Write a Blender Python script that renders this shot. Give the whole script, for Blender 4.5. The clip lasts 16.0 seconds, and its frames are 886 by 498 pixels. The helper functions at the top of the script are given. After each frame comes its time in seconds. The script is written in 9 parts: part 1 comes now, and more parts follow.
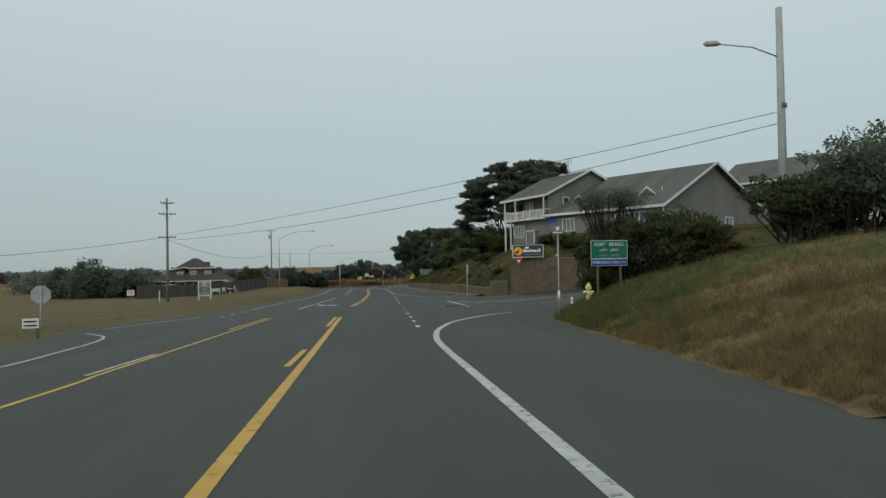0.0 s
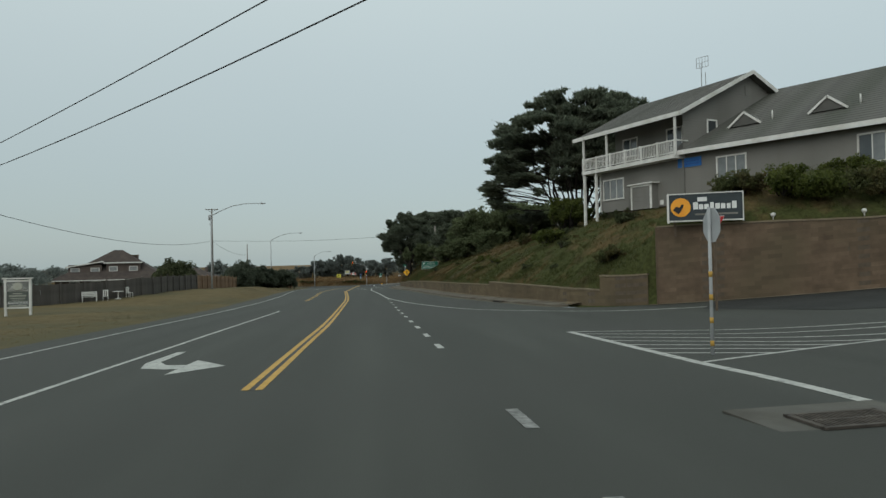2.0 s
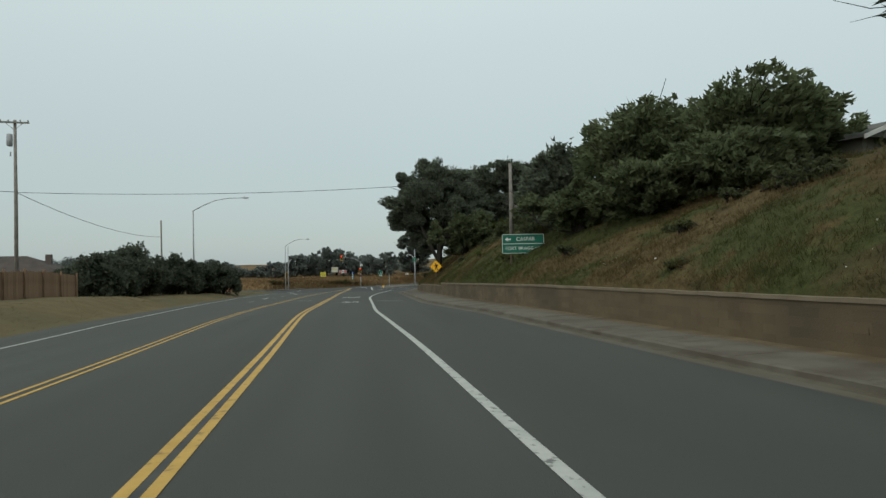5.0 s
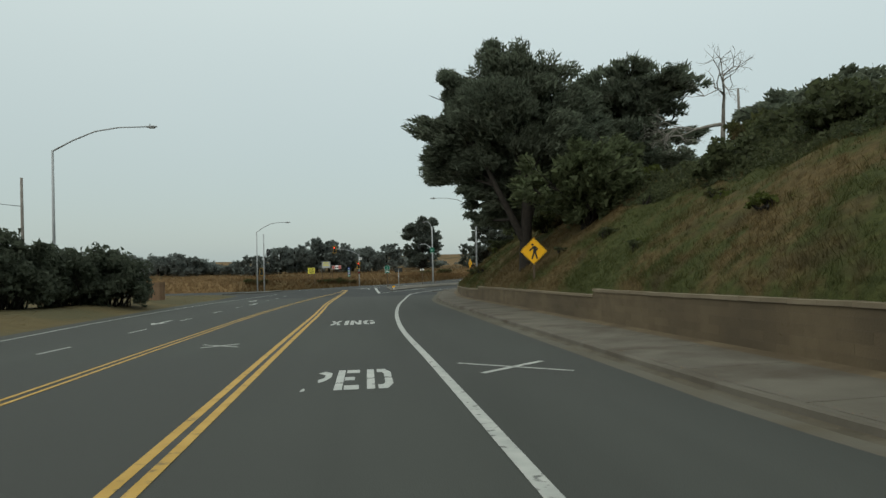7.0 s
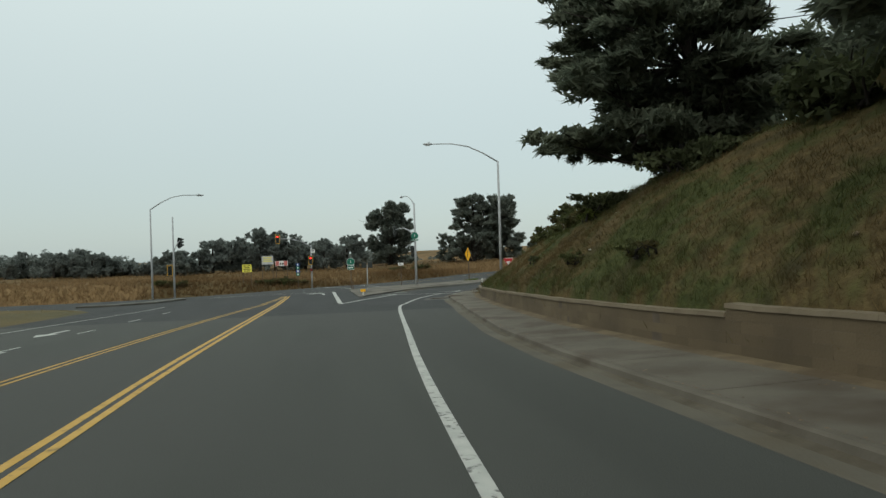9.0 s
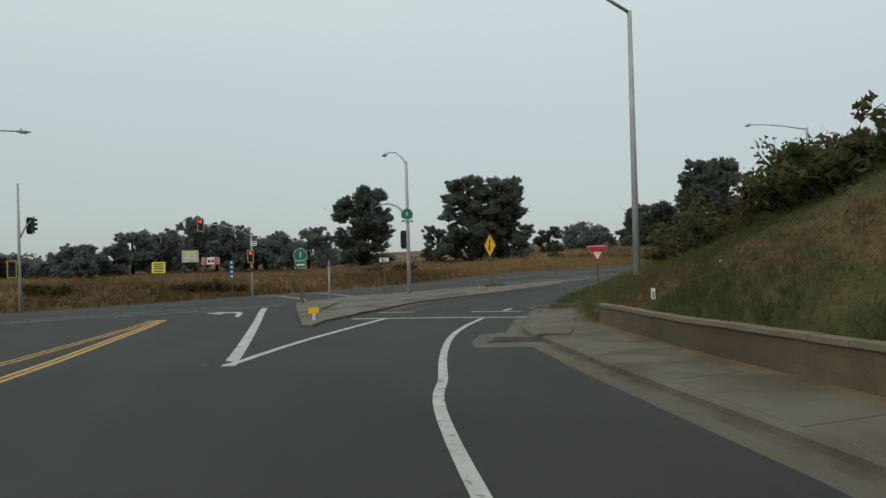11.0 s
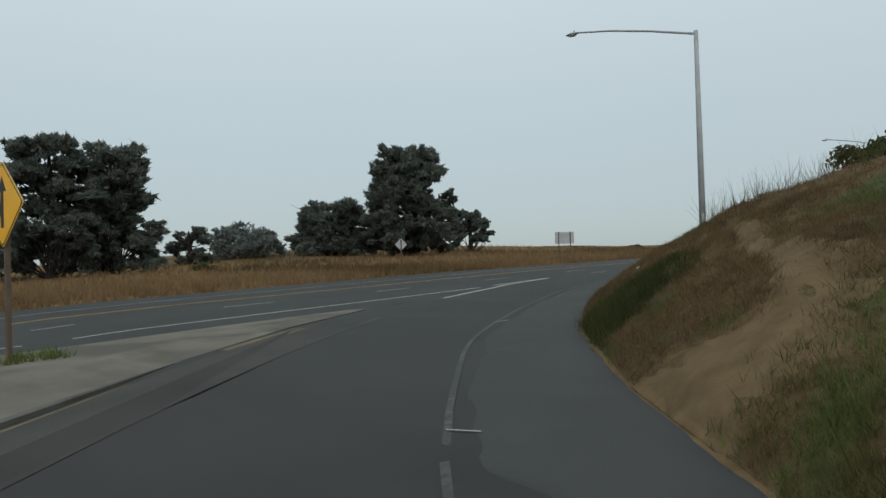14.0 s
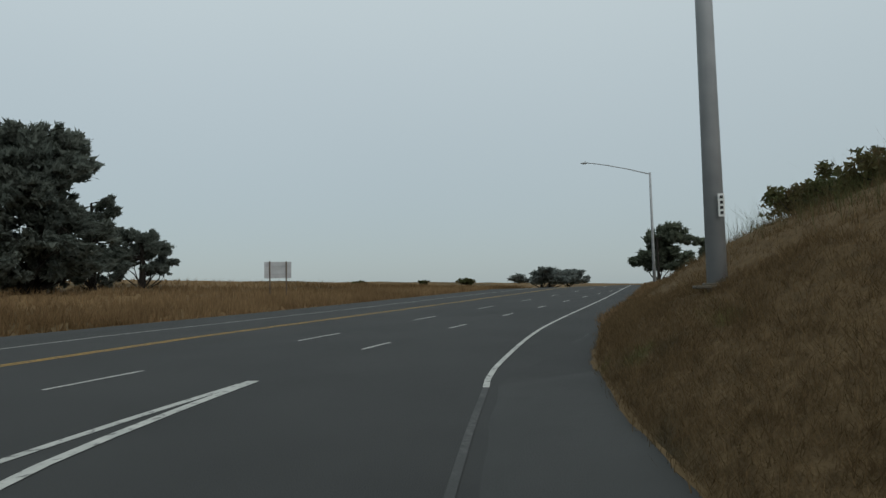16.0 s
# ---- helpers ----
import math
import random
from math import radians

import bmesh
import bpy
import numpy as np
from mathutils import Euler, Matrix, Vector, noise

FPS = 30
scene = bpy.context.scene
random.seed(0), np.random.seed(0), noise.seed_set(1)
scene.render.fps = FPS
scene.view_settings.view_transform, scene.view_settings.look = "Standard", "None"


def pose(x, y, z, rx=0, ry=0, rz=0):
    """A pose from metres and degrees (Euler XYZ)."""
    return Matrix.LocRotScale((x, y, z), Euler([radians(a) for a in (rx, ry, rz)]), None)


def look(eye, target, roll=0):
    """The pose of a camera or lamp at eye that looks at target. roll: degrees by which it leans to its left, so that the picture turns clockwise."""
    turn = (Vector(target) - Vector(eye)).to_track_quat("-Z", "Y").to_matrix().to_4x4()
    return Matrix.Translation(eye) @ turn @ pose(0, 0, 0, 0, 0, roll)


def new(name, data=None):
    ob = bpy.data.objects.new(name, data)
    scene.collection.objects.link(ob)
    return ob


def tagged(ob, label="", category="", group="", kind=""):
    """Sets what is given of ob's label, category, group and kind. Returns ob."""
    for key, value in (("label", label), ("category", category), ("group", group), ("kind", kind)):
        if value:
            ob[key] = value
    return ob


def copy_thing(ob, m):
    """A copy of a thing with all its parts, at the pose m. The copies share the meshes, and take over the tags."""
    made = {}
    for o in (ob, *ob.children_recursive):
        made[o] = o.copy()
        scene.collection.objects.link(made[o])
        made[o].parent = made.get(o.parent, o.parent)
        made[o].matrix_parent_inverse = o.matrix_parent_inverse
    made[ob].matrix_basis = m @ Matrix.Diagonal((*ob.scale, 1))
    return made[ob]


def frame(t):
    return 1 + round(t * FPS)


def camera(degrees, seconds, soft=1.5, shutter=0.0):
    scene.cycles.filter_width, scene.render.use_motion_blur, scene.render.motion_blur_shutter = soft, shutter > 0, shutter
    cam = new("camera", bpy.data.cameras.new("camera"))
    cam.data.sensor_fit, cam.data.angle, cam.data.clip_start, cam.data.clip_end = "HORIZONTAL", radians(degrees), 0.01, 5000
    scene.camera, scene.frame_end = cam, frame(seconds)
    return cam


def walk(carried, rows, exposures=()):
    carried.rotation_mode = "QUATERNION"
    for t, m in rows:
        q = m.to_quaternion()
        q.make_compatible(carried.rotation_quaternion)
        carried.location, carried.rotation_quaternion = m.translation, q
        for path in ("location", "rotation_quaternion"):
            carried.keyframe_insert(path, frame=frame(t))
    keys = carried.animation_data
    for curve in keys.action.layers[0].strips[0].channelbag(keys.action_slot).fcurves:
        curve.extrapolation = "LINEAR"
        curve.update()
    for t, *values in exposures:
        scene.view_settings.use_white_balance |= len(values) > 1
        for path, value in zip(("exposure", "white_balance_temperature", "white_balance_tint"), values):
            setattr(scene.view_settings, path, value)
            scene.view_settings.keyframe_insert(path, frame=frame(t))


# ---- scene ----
cam = camera(66.88, 16.0, soft=1.45)
# seconds, eye x y z, yaw, pitch, roll
PATH = [
    (0.0, 0.000, 0.000, 1.750, -4.00, 0.98, 0.98),
    (0.5, -0.566, 10.679, 1.397, -4.55, 0.88, 0.92),
    (1.0, -0.936, 20.834, 1.049, -4.98, 0.74, 0.84),
    (1.5, -1.150, 31.109, 0.723, -5.32, 0.71, 1.07),
    (2.0, -1.338, 41.361, 0.403, -5.54, 0.80, 1.21),
    (2.5, -1.406, 51.783, 0.062, -5.75, 0.81, 1.67),
    (3.0, -1.507, 61.815, -0.267, -5.79, 0.88, 1.48),
    (3.5, -1.691, 71.711, -0.572, -5.88, 0.82, 1.13),
    (4.0, -1.759, 81.555, -0.869, -5.82, 0.89, 1.00),
    (6.5, -3.721, 129.602, -1.921, -6.51, 0.54, 1.19),
    (7.0, -3.838, 138.462, -2.216, -6.52, 0.50, 1.20),
    (7.5, -3.945, 147.069, -2.501, -6.68, 0.44, 1.71),
    (8.0, -3.950, 155.513, -2.786, -7.82, 0.41, 1.85),
    (8.5, -3.664, 163.337, -3.036, -8.97, 0.31, 1.71),
    (9.0, -3.398, 171.122, -3.264, -10.04, 0.21, 1.85),
    (11.5, -0.167, 206.593, -4.443, -14.68, 0.42, 1.22),
    (12.0, 0.952, 212.477, -4.642, -18.87, 0.01, 1.15),
    (12.5, 2.637, 218.102, -4.792, -24.35, -0.00, 1.54),
    (13.0, 4.709, 223.335, -4.903, -30.46, 0.84, 1.10),
    (13.5, 7.348, 228.489, -5.006, -36.99, 1.06, 0.60),
    (14.0, 10.581, 232.984, -5.058, -42.98, 1.16, 1.62),
    (14.5, 14.386, 237.197, -5.060, -49.70, 2.42, 1.16),
    (15.0, 18.745, 240.998, -5.009, -56.43, 2.80, 1.18),
    (15.5, 23.574, 244.298, -4.812, -62.42, 3.11, 1.44),
    (16.0, 28.793, 247.274, -4.569, -67.64, 3.54, 1.37),
]
walk(cam, [(t, pose(x, y, z, 90 + pitch, roll, yaw)) for t, x, y, z, yaw, pitch, roll in PATH],
     [(0.0, -0.08, 6450, 8), (2.5, -0.07, 6500, 8), (4.0, 0.04, 6530, 8), (6.5, 0.09, 6700, 7), (7.5, 0.1, 6720, 7), (8.3, 0.22, 6720, 7), (9.2, 0.22, 6700, 7), (11.5, 0.0, 6680, 11), (13.5, -0.02, 6420, 11), (14.2, 0.0, 6400, 11), (15.5, -0.19, 6380, 11), (16.0, -0.22, 6380, 11)])

# ---- light: high fog, brightest overhead ----
world = bpy.data.worlds.new("overcast")
scene.world = world
world.use_nodes = True
wn, wl = world.node_tree.nodes, world.node_tree.links
wn.clear()
w_out = wn.new("ShaderNodeOutputWorld")
w_bg = wn.new("ShaderNodeBackground")
w_sky = wn.new("ShaderNodeTexSky")
w_sky.sky_type, w_sky.sun_disc = "NISHITA", False
w_sky.sun_elevation, w_sky.sun_rotation = radians(33), radians(216)
w_tc = wn.new("ShaderNodeTexCoord")
w_sep = wn.new("ShaderNodeSeparateXYZ")
w_ramp = wn.new("ShaderNodeValToRGB")
w_noise = wn.new("ShaderNodeTexNoise")
w_add = wn.new("ShaderNodeMath")
w_mix = wn.new("ShaderNodeMix")
w_mix.data_type = "RGBA"
w_noise.inputs["Scale"].default_value, w_noise.inputs["Detail"].default_value = 1.6, 3
w_add.operation = "MULTIPLY_ADD"
w_add.inputs[1].default_value, w_add.inputs[2].default_value = 0.06, -0.03
wl.new(w_tc.outputs["Generated"], w_sep.inputs[0])
wl.new(w_tc.outputs["Generated"], w_noise.inputs["Vector"])
wl.new(w_noise.outputs["Fac"], w_add.inputs[0])
w_sum = wn.new("ShaderNodeMath")
wl.new(w_sep.outputs["Z"], w_sum.inputs[0])
wl.new(w_add.outputs[0], w_sum.inputs[1])
wl.new(w_sum.outputs[0], w_ramp.inputs["Fac"])
cr = w_ramp.color_ramp
cr.elements[0].position, cr.elements[0].color = 0.0, (0.36, 0.43, 0.44, 1)
cr.elements[1].position, cr.elements[1].color = 1.0, (0.93, 1.03, 1.0, 1)
e = cr.elements.new(0.30)
e.color = (0.522, 0.602, 0.61, 1)
wl.new(w_sky.outputs[0], w_mix.inputs["A"])
wl.new(w_ramp.outputs["Color"], w_mix.inputs["B"])
w_mix.inputs["Factor"].default_value = 0.985
wl.new(w_mix.outputs["Result"], w_bg.inputs["Color"])
w_bg.inputs["Strength"].default_value = 1.0
wl.new(w_bg.outputs[0], w_out.inputs["Surface"])
sun = new("sun", bpy.data.lights.new("sun", "SUN"))
sun.data.energy, sun.data.angle, sun.data.color = 0.95, radians(50), (1.0, 0.97, 0.92)
sun.matrix_world = look((0, 0, 60), (44, 60, 12))

# ---- materials ----


def make(name, c1, c2, scale=2.0, rough=0.8, bump=0.0, bump_scale=40.0, metal=0.0, spec=0.3, c3=None, big=0.12, island=0.0, rnd=0.0, bump_dist=0.02, lo=0.45, hi=0.62, along=1.0):
    """Two colours mixed by noise of one scale, with a third laid over in large patches; island and rnd vary the value from piece to piece."""
    m = bpy.data.materials.new(name)
    m.use_nodes = True
    n, l = m.node_tree.nodes, m.node_tree.links
    b = n["Principled BSDF"]
    tc = n.new("ShaderNodeTexCoord")
    mp = n.new("ShaderNodeMapping")
    mp.inputs["Scale"].default_value = (1, along, 1)
    l.new(tc.outputs["Object"], mp.inputs["Vector"])
    n1 = n.new("ShaderNodeTexNoise")
    n1.inputs["Scale"].default_value, n1.inputs["Detail"].default_value = scale, 6
    l.new(mp.outputs["Vector"], n1.inputs["Vector"])
    mr = n.new("ShaderNodeMapRange")
    mr.inputs["From Min"].default_value, mr.inputs["From Max"].default_value = 0.32, 0.68
    l.new(n1.outputs["Fac"], mr.inputs["Value"])
    mx = n.new("ShaderNodeMix")
    mx.data_type = "RGBA"
    mx.inputs["A"].default_value, mx.inputs["B"].default_value = (*c1, 1), (*c2, 1)
    l.new(mr.outputs["Result"], mx.inputs["Factor"])
    col = mx.outputs["Result"]
    if c3:
        n2 = n.new("ShaderNodeTexNoise")
        n2.inputs["Scale"].default_value, n2.inputs["Detail"].default_value = big, 4
        l.new(tc.outputs["Object"], n2.inputs["Vector"])
        r2 = n.new("ShaderNodeMapRange")
        r2.inputs["From Min"].default_value, r2.inputs["From Max"].default_value = lo, hi
        l.new(n2.outputs["Fac"], r2.inputs["Value"])
        m2 = n.new("ShaderNodeMix")
        m2.data_type = "RGBA"
        m2.inputs["B"].default_value = (*c3, 1)
        l.new(col, m2.inputs["A"])
        l.new(r2.outputs["Result"], m2.inputs["Factor"])
        col = m2.outputs["Result"]
    if island or rnd:
        g = n.new("ShaderNodeNewGeometry") if island else n.new("ShaderNodeObjectInfo")
        hv = n.new("ShaderNodeHueSaturation")
        r3 = n.new("ShaderNodeMapRange")
        a = island or rnd
        r3.inputs["To Min"].default_value, r3.inputs["To Max"].default_value = 1 - a, 1 + a
        l.new(g.outputs["Random Per Island" if island else "Random"], r3.inputs["Value"])
        l.new(r3.outputs["Result"], hv.inputs["Value"])
        l.new(col, hv.inputs["Color"])
        col = hv.outputs["Color"]
    l.new(col, b.inputs["Base Color"])
    b.inputs["Roughness"].default_value, b.inputs["Metallic"].default_value = rough, metal
    b.inputs["Specular IOR Level"].default_value = spec
    if bump:
        n3 = n.new("ShaderNodeTexNoise")
        n3.inputs["Scale"].default_value, n3.inputs["Detail"].default_value = bump_scale, 4
        l.new(tc.outputs["Object"], n3.inputs["Vector"])
        bp = n.new("ShaderNodeBump")
        bp.inputs["Strength"].default_value, bp.inputs["Distance"].default_value = bump, bump_dist
        l.new(n3.outputs["Fac"], bp.inputs["Height"])
        l.new(bp.outputs["Normal"], b.inputs["Normal"])
    return m


def leafy(*args, thin=0.55, **kw):
    """A leaf material that lets some light through."""
    m = make(*args, **kw)
    n, l = m.node_tree.nodes, m.node_tree.links
    b, out = n["Principled BSDF"], n["Material Output"]
    tr = n.new("ShaderNodeBsdfTranslucent")
    l.new(b.inputs["Base Color"].links[0].from_socket, tr.inputs["Color"])
    ms = n.new("ShaderNodeMixShader")
    ms.inputs[0].default_value = thin
    l.new(b.outputs[0], ms.inputs[1])
    l.new(tr.outputs[0], ms.inputs[2])
    l.new(ms.outputs[0], out.inputs["Surface"])
    return m


def turf(name, green, brown, bias, blade=False, patchy=0.2):
    """Grass in green and dry drifts; bias is a list of y and of how green the drifts are there (0 to 1)."""
    m = bpy.data.materials.new(name)
    m.use_nodes = True
    n, l = m.node_tree.nodes, m.node_tree.links
    b = n["Principled BSDF"]
    tc = n.new("ShaderNodeTexCoord")

    def noise(scale, detail):
        k = n.new("ShaderNodeTexNoise")
        k.inputs["Scale"].default_value, k.inputs["Detail"].default_value = scale, detail
        l.new(tc.outputs["Object"], k.inputs["Vector"])
        return k.outputs["Fac"]

    def calc(op, a, c, d=None):
        k = n.new("ShaderNodeMath")
        k.operation = op
        for sock, v in zip(k.inputs, (a, c, d)):
            if isinstance(v, (int, float)):
                sock.default_value = v
            elif v is not None:
                l.new(v, sock)
        return k.outputs[0]

    def spread(v, lo, hi):
        k = n.new("ShaderNodeMapRange")
        k.inputs["From Min"].default_value, k.inputs["From Max"].default_value = lo, hi
        l.new(v, k.inputs["Value"])
        return k.outputs["Result"]

    def blend(f, a, c):
        k = n.new("ShaderNodeMix")
        k.data_type = "RGBA"
        l.new(f, k.inputs["Factor"])
        for key, v in (("A", a), ("B", c)):
            if isinstance(v, tuple):
                k.inputs[key].default_value = (*v, 1)
            else:
                l.new(v, k.inputs[key])
        return k.outputs["Result"]

    sep = n.new("ShaderNodeSeparateXYZ")
    l.new(tc.outputs["Object"], sep.inputs[0])
    ramp = n.new("ShaderNodeValToRGB")
    y0, y1 = bias[0][0], bias[-1][0]
    el = ramp.color_ramp.elements
    for i, (y, v) in enumerate(bias):
        e = el[i] if i in (0,) else (el[len(el) - 1] if i == len(bias) - 1 else el.new((y - y0) / (y1 - y0)))
        e.position, e.color = (y - y0) / (y1 - y0), (v, v, v, 1)
    l.new(spread(sep.outputs["Y"], y0, y1), ramp.inputs["Fac"])
    drift = calc("MULTIPLY_ADD", noise(1.5, 4), 0.45, calc("MULTIPLY_ADD", ramp.outputs["Color"], 0.42, noise(patchy, 5)))
    fine = spread(noise(6.0, 5), 0.3, 0.7)
    col = blend(spread(drift, 0.87, 1.0), blend(fine, brown[0], brown[1]), blend(fine, green[0], green[1]))
    col = blend(spread(noise(0.55, 3), 0.58, 0.72), col, brown[2])
    if blade:
        hv, g, r3 = n.new("ShaderNodeHueSaturation"), n.new("ShaderNodeNewGeometry"), n.new("ShaderNodeMapRange")
        r3.inputs["To Min"].default_value, r3.inputs["To Max"].default_value = 0.68, 1.32
        l.new(g.outputs["Random Per Island"], r3.inputs["Value"])
        l.new(r3.outputs["Result"], hv.inputs["Value"])
        l.new(col, hv.inputs["Color"])
        col = hv.outputs["Color"]
    l.new(col, b.inputs["Base Color"])
    b.inputs["Roughness"].default_value, b.inputs["Specular IOR Level"].default_value = 0.9, 0.06
    if blade:
        tr, ms = n.new("ShaderNodeBsdfTranslucent"), n.new("ShaderNodeMixShader")
        ms.inputs[0].default_value = 0.45
        l.new(col, tr.inputs["Color"])
        l.new(b.outputs[0], ms.inputs[1])
        l.new(tr.outputs[0], ms.inputs[2])
        l.new(ms.outputs[0], n["Material Output"].inputs["Surface"])
    else:
        bp = n.new("ShaderNodeBump")
        bp.inputs["Strength"].default_value, bp.inputs["Distance"].default_value = 0.8, 0.08
        l.new(calc("MULTIPLY_ADD", noise(22, 4), 0.5, noise(5, 4)), bp.inputs["Height"])
        l.new(bp.outputs["Normal"], b.inputs["Normal"])
    return m


def glow(name, colour, strength):
    m = bpy.data.materials.new(name)
    m.use_nodes = True
    b = m.node_tree.nodes["Principled BSDF"]
    b.inputs["Base Color"].default_value = (*colour, 1)
    b.inputs["Emission Color"].default_value = (*colour, 1)
    b.inputs["Emission Strength"].default_value = strength
    return m


asphalt = make("asphalt", (0.04465, 0.04702, 0.04132), (0.0589, 0.06175, 0.05462), 0.75, 0.85, 0.5, 60, c3=(0.0513, 0.05273, 0.0475), big=0.09, spec=0.25, along=0.04)
asphalt_coast = make("dark coast asphalt", (0.0279, 0.0293, 0.02864), (0.03813, 0.03953, 0.0386), 0.3, 0.85, 0.5, 60, spec=0.25)
asphalt_old = make("older dusty asphalt", (0.04092, 0.04092, 0.0372), (0.05394, 0.05301, 0.04743), 0.6, 0.9, 0.5, 60, spec=0.2)
asphalt_new = make("patched asphalt", (0.027, 0.02835, 0.0279), (0.0369, 0.03825, 0.03735), 0.6, 0.85, 0.5, 60, spec=0.25, along=0.3)
white_paint = make("worn white road paint", (0.33, 0.337, 0.315), (0.44, 0.44, 0.41), 3.0, 0.7, 0.3, 50, c3=(0.13, 0.132, 0.124), big=8.0, lo=0.575, hi=0.67)
faint_paint = make("faded white road paint", (0.037, 0.039, 0.038), (0.06, 0.061, 0.059), 5.0, 0.8, 0.3, 50)
worn_paint = make("worn thin road paint", (0.09, 0.092, 0.088), (0.26, 0.262, 0.25), 9.0, 0.8, 0.3, 50)
yellow_paint = make("worn yellow road paint", (0.4, 0.24, 0.048), (0.48, 0.295, 0.07), 3.0, 0.7, 0.3, 50, c3=(0.2, 0.135, 0.05), big=5.0, lo=0.58, hi=0.7)
asphalt_pale = make("pale ramp asphalt", (0.037, 0.039, 0.038), (0.047, 0.049, 0.048), 0.7, 0.85, 0.5, 60, spec=0.25)
asphalt_dark = make("dark repaved asphalt", (0.024, 0.025, 0.024), (0.034, 0.035, 0.033), 0.5, 0.85, 0.5, 60, spec=0.25)
speckled_paint = make("speckled ramp paint", (0.035, 0.037, 0.036), (0.085, 0.086, 0.083), 11.0, 0.8, 0.3, 50, c3=(0.042, 0.044, 0.043), big=0.9, lo=0.42, hi=0.55)
seam_black = make("crack sealer", (0.03, 0.03, 0.03), (0.05, 0.05, 0.045), 3.0, 0.7)
concrete = make("weathered concrete", (0.088, 0.077, 0.059), (0.126, 0.112, 0.088), 0.9, 0.9, 0.4, 30, c3=(0.07, 0.056, 0.04), big=0.6, lo=0.5, hi=0.66)
concrete_dark = make("dirty gutter concrete", (0.082, 0.073, 0.056), (0.12, 0.107, 0.082), 1.2, 0.9, 0.4, 30, c3=(0.085, 0.07, 0.046), big=0.6)
silt = make("gutter silt", (0.058, 0.048, 0.033), (0.09, 0.075, 0.052), 2.5, 0.95, 0.6, 18, c3=(0.1, 0.088, 0.066), big=0.9)
dirt = make("road dirt", (0.105, 0.078, 0.0459), (0.1575, 0.118, 0.0697), 2.0, 0.95, 0.6, 18, c3=(0.084, 0.06, 0.034), big=0.6)
soil = make("grassy soil", (0.072, 0.062, 0.022), (0.128, 0.098, 0.04), 1.2, 0.95, 0.7, 9, c3=(0.06496, 0.056, 0.0185), big=0.16, bump_dist=0.08, spec=0.08)
soil_dry = make("dry brown soil", (0.108, 0.072, 0.038), (0.158, 0.108, 0.06), 1.2, 0.95, 0.7, 9, c3=(0.084, 0.062, 0.031), big=0.3, bump_dist=0.08, spec=0.08)
field_soil = make("dry field soil", (0.13, 0.082, 0.039), (0.185, 0.12, 0.058), 0.8, 0.95, 0.7, 6, c3=(0.075, 0.055, 0.027), big=0.05, bump_dist=0.1, spec=0.08)
island_top_mat = make("dusty island concrete", (0.108, 0.096, 0.078), (0.15, 0.135, 0.111), 0.8, 0.9, 0.4, 25, c3=(0.074, 0.067, 0.053), big=0.5)
apron_mat = make("grey worn apron concrete", (0.074, 0.072, 0.063), (0.11, 0.106, 0.093), 1.2, 0.9, 0.4, 30, c3=(0.066, 0.062, 0.052), big=0.7)
word_paint = make("scuffed white road paint", (0.36, 0.37, 0.35), (0.46, 0.46, 0.43), 3.0, 0.7, 0.3, 50, c3=(0.13, 0.13, 0.12), big=7.0, lo=0.6, hi=0.7)
verge_soil = make("tan verge soil", (0.1, 0.077, 0.038), (0.128, 0.1, 0.052), 0.9, 0.95, 0.5, 9, c3=(0.09, 0.08, 0.045), big=0.12, spec=0.08)
sand = make("bare sandy path", (0.102, 0.07, 0.036), (0.15, 0.104, 0.056), 3.0, 0.95, 0.5, 20, spec=0.08)
GREEN, BROWN = ((0.04, 0.048, 0.018), (0.08, 0.086, 0.031)), ((0.076, 0.055, 0.026), (0.145, 0.106, 0.05), (0.064, 0.053, 0.027))
BANK_BIAS = ((70, 0.75), (92, 0.62), (106, 0.58), (118, 0.45), (128, 0.48), (138, 0.72), (160, 0.7), (170, 0.42), (184, 0.5), (196, 0.5), (206, 0.6), (218, 0.52))
SOUTH_BIAS = ((-90, 0.4), (8, 0.25), (17, 0.3), (23, 0.75), (30, 0.7), (56, 0.6))
turf_bank, turf_bank_blade = turf("bank turf", tuple(tuple(0.85 * c for c in g) for g in GREEN), tuple(tuple(0.85 * c for c in g) for g in BROWN), BANK_BIAS), turf("bank grass blades", tuple(tuple(1.1 * c for c in g) for g in GREEN), tuple(tuple(1.1 * c for c in g) for g in BROWN), BANK_BIAS, True)
turf_south, turf_south_blade = turf("south turf", tuple(tuple(1.25 * c for c in g) for g in GREEN), tuple(tuple(1.25 * c for c in g) for g in BROWN), SOUTH_BIAS, patchy=0.3), turf("south grass blades", tuple(tuple(1.6 * c for c in g) for g in GREEN), tuple(tuple(1.6 * c for c in g) for g in BROWN), SOUTH_BIAS, True, 0.3)
BROWN_RAMP = ((0.08, 0.054, 0.028), (0.134, 0.092, 0.048), (0.06, 0.046, 0.026))
RAMP_BIAS = ((210, 0.55), (220, 0.5), (227, 0.6), (231, 0.72), (234, 0.45), (237, 0.12), (260, 0.08))
turf_ramp, turf_ramp_blade = turf("ramp bank turf", GREEN, BROWN_RAMP, RAMP_BIAS, patchy=0.35), turf("ramp bank grass blades", tuple(tuple(1.8 * c for c in g) for g in GREEN), tuple(tuple(1.3 * c for c in g) for g in BROWN_RAMP), RAMP_BIAS, True, 0.35)
grass_field = leafy("straw field grass", (0.195, 0.127, 0.066), (0.265, 0.18, 0.096), 0.4, 0.85, c3=(0.12, 0.074, 0.034), big=0.05, island=0.3, spec=0.08)
